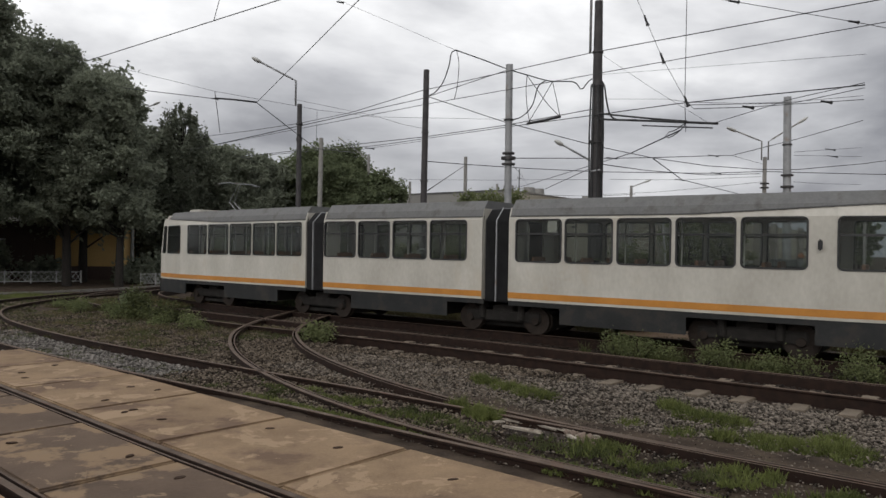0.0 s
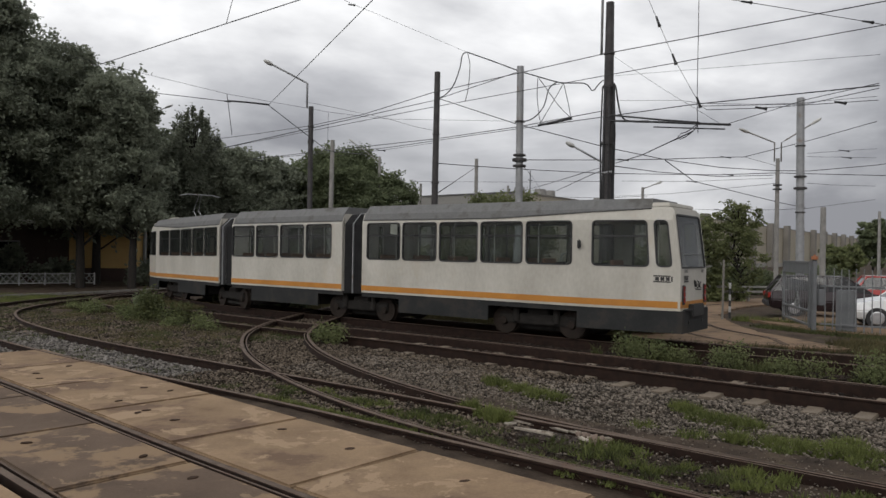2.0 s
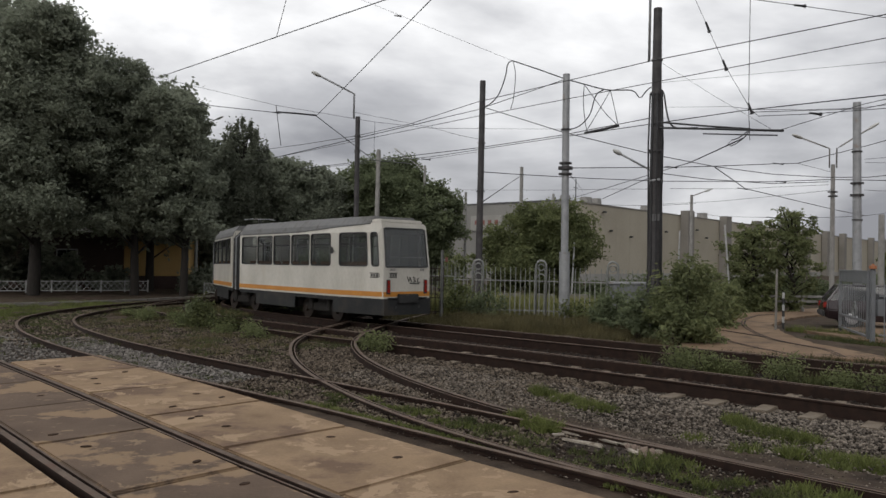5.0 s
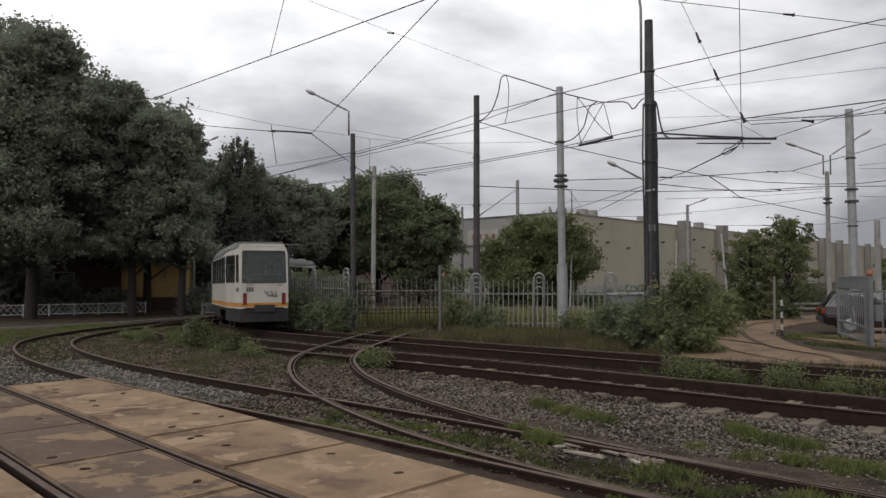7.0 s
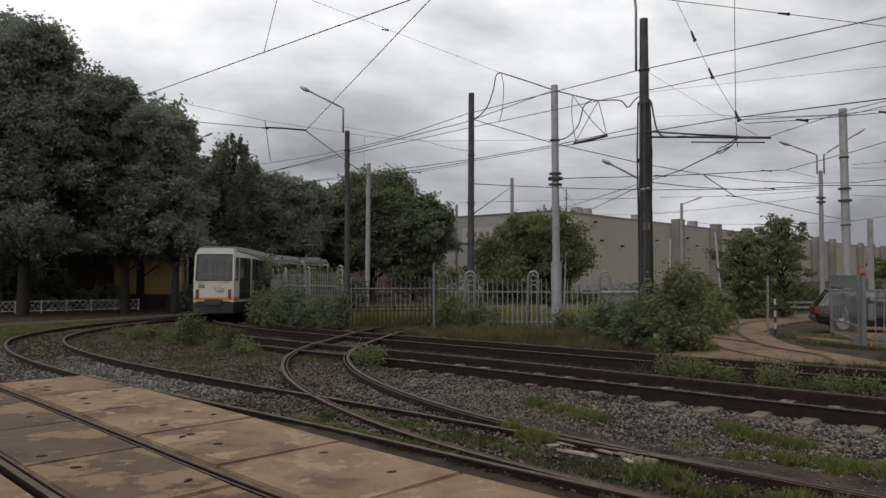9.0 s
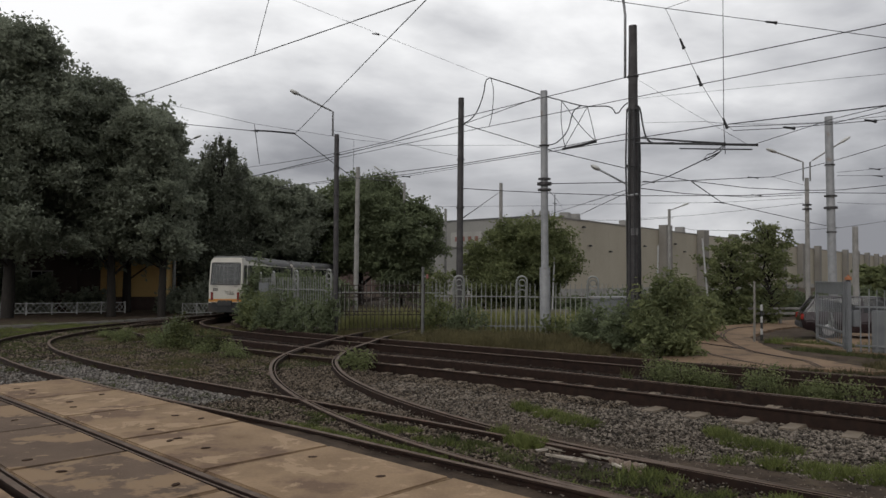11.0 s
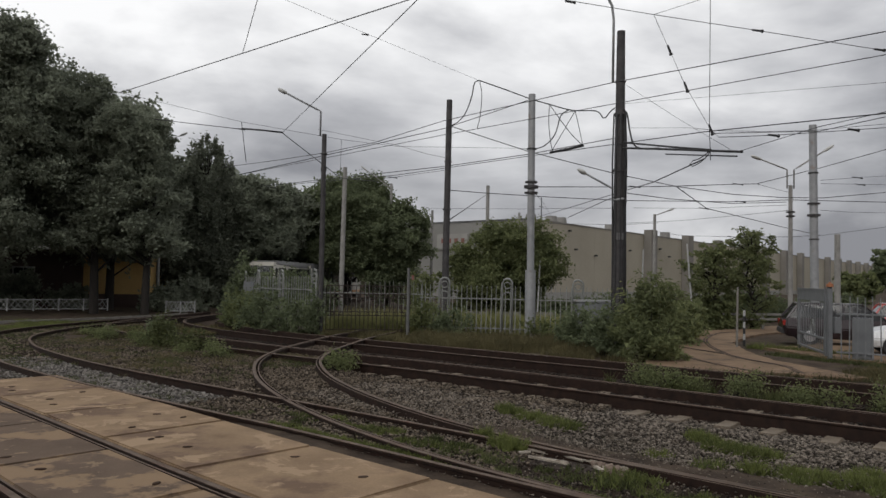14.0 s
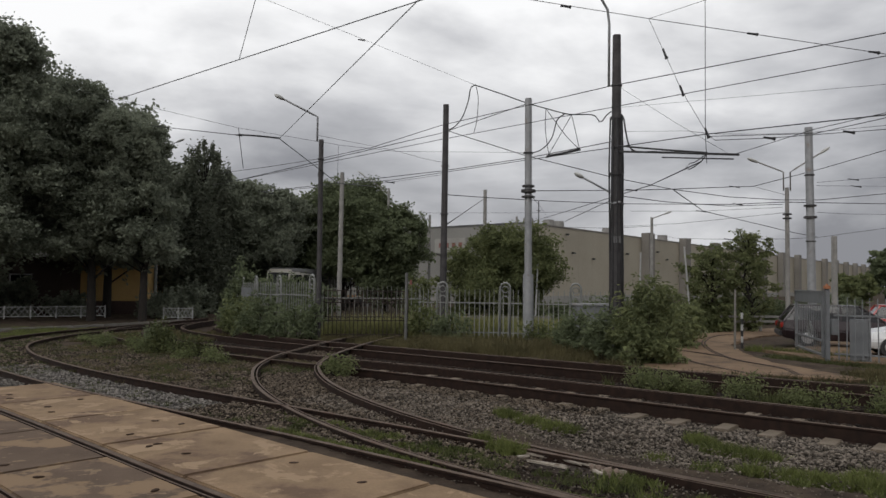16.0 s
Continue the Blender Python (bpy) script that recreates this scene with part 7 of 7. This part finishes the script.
tufts("verge_grass", "rough dry grass between the track and the fence", "straw_weed", [p for p in scatter(FAR, 12, 26, 1.3, 3.1, 300, (0.15, 0.5), 4) if not 4.6 < p[0] < 9.3], 0.26, 4, 190)
tufts("road_edge_weeds", "sparse weeds where the road meets the track", "dry_weed", [(5.2 + 0.21 * k, 17.75 - 0.05 * k + 0.25 * math.sin(k * 2.3), 0.14 + 0.08 * (k % 3)) for k in range(19)], 0.2, 14, 150)
tufts("track_weeds", "tall weeds between the two tracks", "weed", scatter(NEAR, 8.0, 14.5, 0.45, 1.65, 70, (0.08, 0.22), 5), 0.32, 5, 160)
tufts("loop_weeds", "patchy weeds inside the curve", "weed", scatter(CURVE, 13, 30, 2.3, 3.0, 170, (0.1, 0.4), 6), 0.13, 6, 170)
tufts("loop_dry_grass", "sparse dry grass inside the curve", "straw_weed", scatter(CURVE, 14, 32, 2.4, 3.2, 220, (0.12, 0.5), 16), 0.14, 16, 170)
tufts("bend_weeds", "weeds between the curved rails", "weed", scatter(CURVE, 16, 31, 1.0, 0.0, 150, (0.1, 0.35), 13), 0.12, 13, 200)
tufts("outer_grass", "mown grass beyond the curve", "grass", scatter(CURVE, 16, 33, 2.2, -3.6, 200, (0.3, 0.7), 7), 0.13, 7, 170)
tufts("yard_grass", "long yellowing grass behind the fence", "tall_dry", [(x * 0.9 - 5 + (k % 3) * 0.2, 29.5 + k * 1.2, 0.7) for k in range(7) for x in range(16)], 0.75, 8, 420)
tufts("tall_grass", "tall yellowing grass behind the gate", "tall_dry", [(-5.0 + 0.42 * x, 28.9 + 0.5 * k, 0.4) for k in range(4) for x in range(16)], 1.0, 12, 170)
tufts("gate_grass", "grass verge by the car park gate", "weed", [(9.5 + 0.26 * k, 21.9 - 0.33 * k + (j * 0.5), 0.35) for k in range(12) for j in range(3)], 0.16, 9, 200)
tufts("post_grass", "grass round the marker posts", "grass", [(9.75 + 0.2 * k, 25.2 - 0.3 * k, 0.3) for k in range(10)], 0.28, 10, 300)
tufts("slab_joint_moss", "moss and grass in the rail groove", "weed", scatter(YARD, 3.5, 9.5, 0.05, 0.68, 130, (0.05, 0.1), 11), 0.075, 11, 700)

cover = thing("point_cover", "broken oily point machine pit with splintered pale boards", "cover", pose(1.15, 8.5, -0.06, 0, 0, -36))
part("plate", boxed((-0.6, -0.32, -0.07), (0.65, 0.1, -0.02), 0.01), M["oily"], cover)
rng_c = random.Random(9)
for k, (x, y, l, a) in enumerate(((-0.45, 0.16, 0.34, 6), (0.05, 0.14, 0.3, -12), (0.36, 0.12, 0.42, -5), (-0.1, -0.16, 0.5, -2), (0.62, 0.02, 0.24, 30), (0.5, -0.12, 0.2, -40), (0.75, 0.16, 0.16, 70), (-0.5, -0.02, 0.14, 50))):
    b = boxed((-l / 2, -0.022, 0.0), (l / 2, 0.022, 0.03), 0.006)
    for v in b.verts:
        v.co += Vector((rng_c.uniform(-0.02, 0.02), rng_c.uniform(-0.008, 0.008), rng_c.uniform(-0.004, 0.012)))
    bmesh.ops.transform(b, matrix=pose(x, y, 0.0, rng_c.uniform(-8, 8), rng_c.uniform(-5, 5), a), verts=b.verts)
    part("board", b, M["old_board"], cover, "splintered pale board")
for k in range(9):
    b = bmesh.new()
    bmesh.ops.create_icosphere(b, subdivisions=1, radius=rng_c.uniform(0.035, 0.075))
    for v in b.verts:
        v.co *= rng_c.uniform(0.7, 1.2)
    bmesh.ops.transform(b, matrix=pose(rng_c.uniform(0.3, 1.0), rng_c.uniform(-0.2, 0.16), 0.0, rng_c.uniform(0, 90), 0, rng_c.uniform(0, 180)), verts=b.verts)
    part("rubble_lump", b, M["post_wood"], cover)

rng_j = random.Random(5)


def clumped(t):
    """The grass breaks up into clumps."""
    return math.sin(t * 23.0) > -0.35


tufts("junction_grass", "thick grass where the tracks join", "grass", [(1.5 + 3.6 * t + rng_j.uniform(-0.2, 0.2), 7.75 - 2.9 * t + rng_j.uniform(-0.45, 0.35), rng_j.uniform(0.08, 0.26)) for t in [k / 45 for k in range(46)] if clumped(t)], 0.11, 21, 330)
tufts("junction_weeds", "low weeds between the joining rails", "weed", [(-0.6 + 3.2 * t + rng_j.uniform(-0.2, 0.2), 9.1 - 2.5 * t + rng_j.uniform(-0.3, 0.3), rng_j.uniform(0.06, 0.18)) for t in [k / 30 for k in range(31)]], 0.08, 22, 200)
tufts("bank_grass", "grass along the edge of the ballast", "grass", [(2.4 + 4.0 * t + rng_j.uniform(-0.3, 0.3), 8.9 - 2.9 * t + rng_j.uniform(-0.3, 0.5), rng_j.uniform(0.1, 0.25)) for t in [k / 16 for k in range(17)]], 0.12, 23, 260)
tufts("fence_foot_grass", "tall dry grass along the foot of the fence", "straw_weed", [(-1.4 + 5.6 * t + rng_j.uniform(-0.4, 0.4), 24.2 - 1.6 * t + rng_j.uniform(-1.2, 3.2), rng_j.uniform(0.2, 0.5)) for t in [k / 150 for k in range(151)]], 0.42, 24, 200)


# ---- what moves ----
def motions():
    line = drop(smooth_line(FAR, 0.1))
    arc = [0.0]
    for a, b in zip(line, line[1:]):
        arc.append(arc[-1] + (b - a).length)
    ys = [p.y for p in line]

    def place(s):
        s = min(max(s, 0.0), arc[-1] - 0.01)
        i = min(int(np.searchsorted(arc, s)), len(arc) - 1)
        i = max(i, 1)
        return line[i - 1].lerp(line[i], (s - arc[i - 1]) / (arc[i] - arc[i - 1]))

    def chord(p, q):
        d = q - p
        return Matrix.Translation(p) @ d.to_track_quat("X", "Z").to_matrix().to_4x4()

    # distance of the tram's tail along its track, by time
    joint1, joint2, total = REAR_LEN + JOINT, REAR_LEN + 3 * JOINT + MID_LEN, 2 * REAR_LEN + 4 * JOINT + MID_LEN
    rows, mids, fronts = [], [], []
    zero = arc[min(range(len(ys)), key=lambda i: abs(line[i].x - 6.4) + abs(line[i].y - 15.64))]
    for k in range(0, 65):
        t = k * 0.25
        s = spline(TAIL, t) + zero
        # every end car turns on its own bogie and on the one under the gangway, its nose swings out
        a, b, c, d = place(s + PIVOT), place(s + joint1), place(s + joint2), place(s + total - PIVOT)
        a = b + (a - b).normalized() * joint1
        d = c + (d - c).normalized() * joint1
        m0 = chord(a, b)
        m1 = chord(b, c) @ Matrix.Translation((JOINT, 0, 0))
        # the leading car is the same body turned round
        m2 = chord(d, c)
        rows.append((t, m0))
        mids.append((t, m0.inverted() @ m1))
        fronts.append((t, m0.inverted() @ m2))
    walk(tram, rows)
    walk(tram_mid, mids)
    walk(tram_front, fronts)


def spline(rows, t):
    """Monotone smooth interpolation of (time, value) rows."""
    n = len(rows)
    for i in range(n - 1):
        if rows[i][0] <= t <= rows[i + 1][0]:
            break
    (t0, v0), (t1, v1) = rows[i], rows[i + 1]
    h = t1 - t0
    d = (v1 - v0) / h
    a = (v1 - rows[i - 1][1]) / (t1 - rows[i - 1][0]) if i else d
    b = (rows[i + 2][1] - v0) / (rows[i + 2][0] - t0) if i + 2 < n else d
    u = (t - t0) / h
    return v0 * (2 * u ** 3 - 3 * u ** 2 + 1) + h * a * (u ** 3 - 2 * u ** 2 + u) + v1 * (-2 * u ** 3 + 3 * u ** 2) + h * b * (u ** 3 - u ** 2)


# metres run by the tail since it passed the right-hand end of the fence
TAIL = [(0.0, -3.75), (0.7, -2.1), (1.5, -0.05), (2.0, 1.35), (2.5, 2.8), (3.0, 4.35), (3.5, 5.85), (4.0, 7.4), (6.5, 16.1), (7.0, 17.75), (7.5, 19.2), (8.0, 20.6), (10.5, 28.5), (11.5, 31.7), (12.5, 35.0), (13.5, 38.3), (14.5, 41.3), (15.5, 44.2), (16.0, 45.7)]
motions()
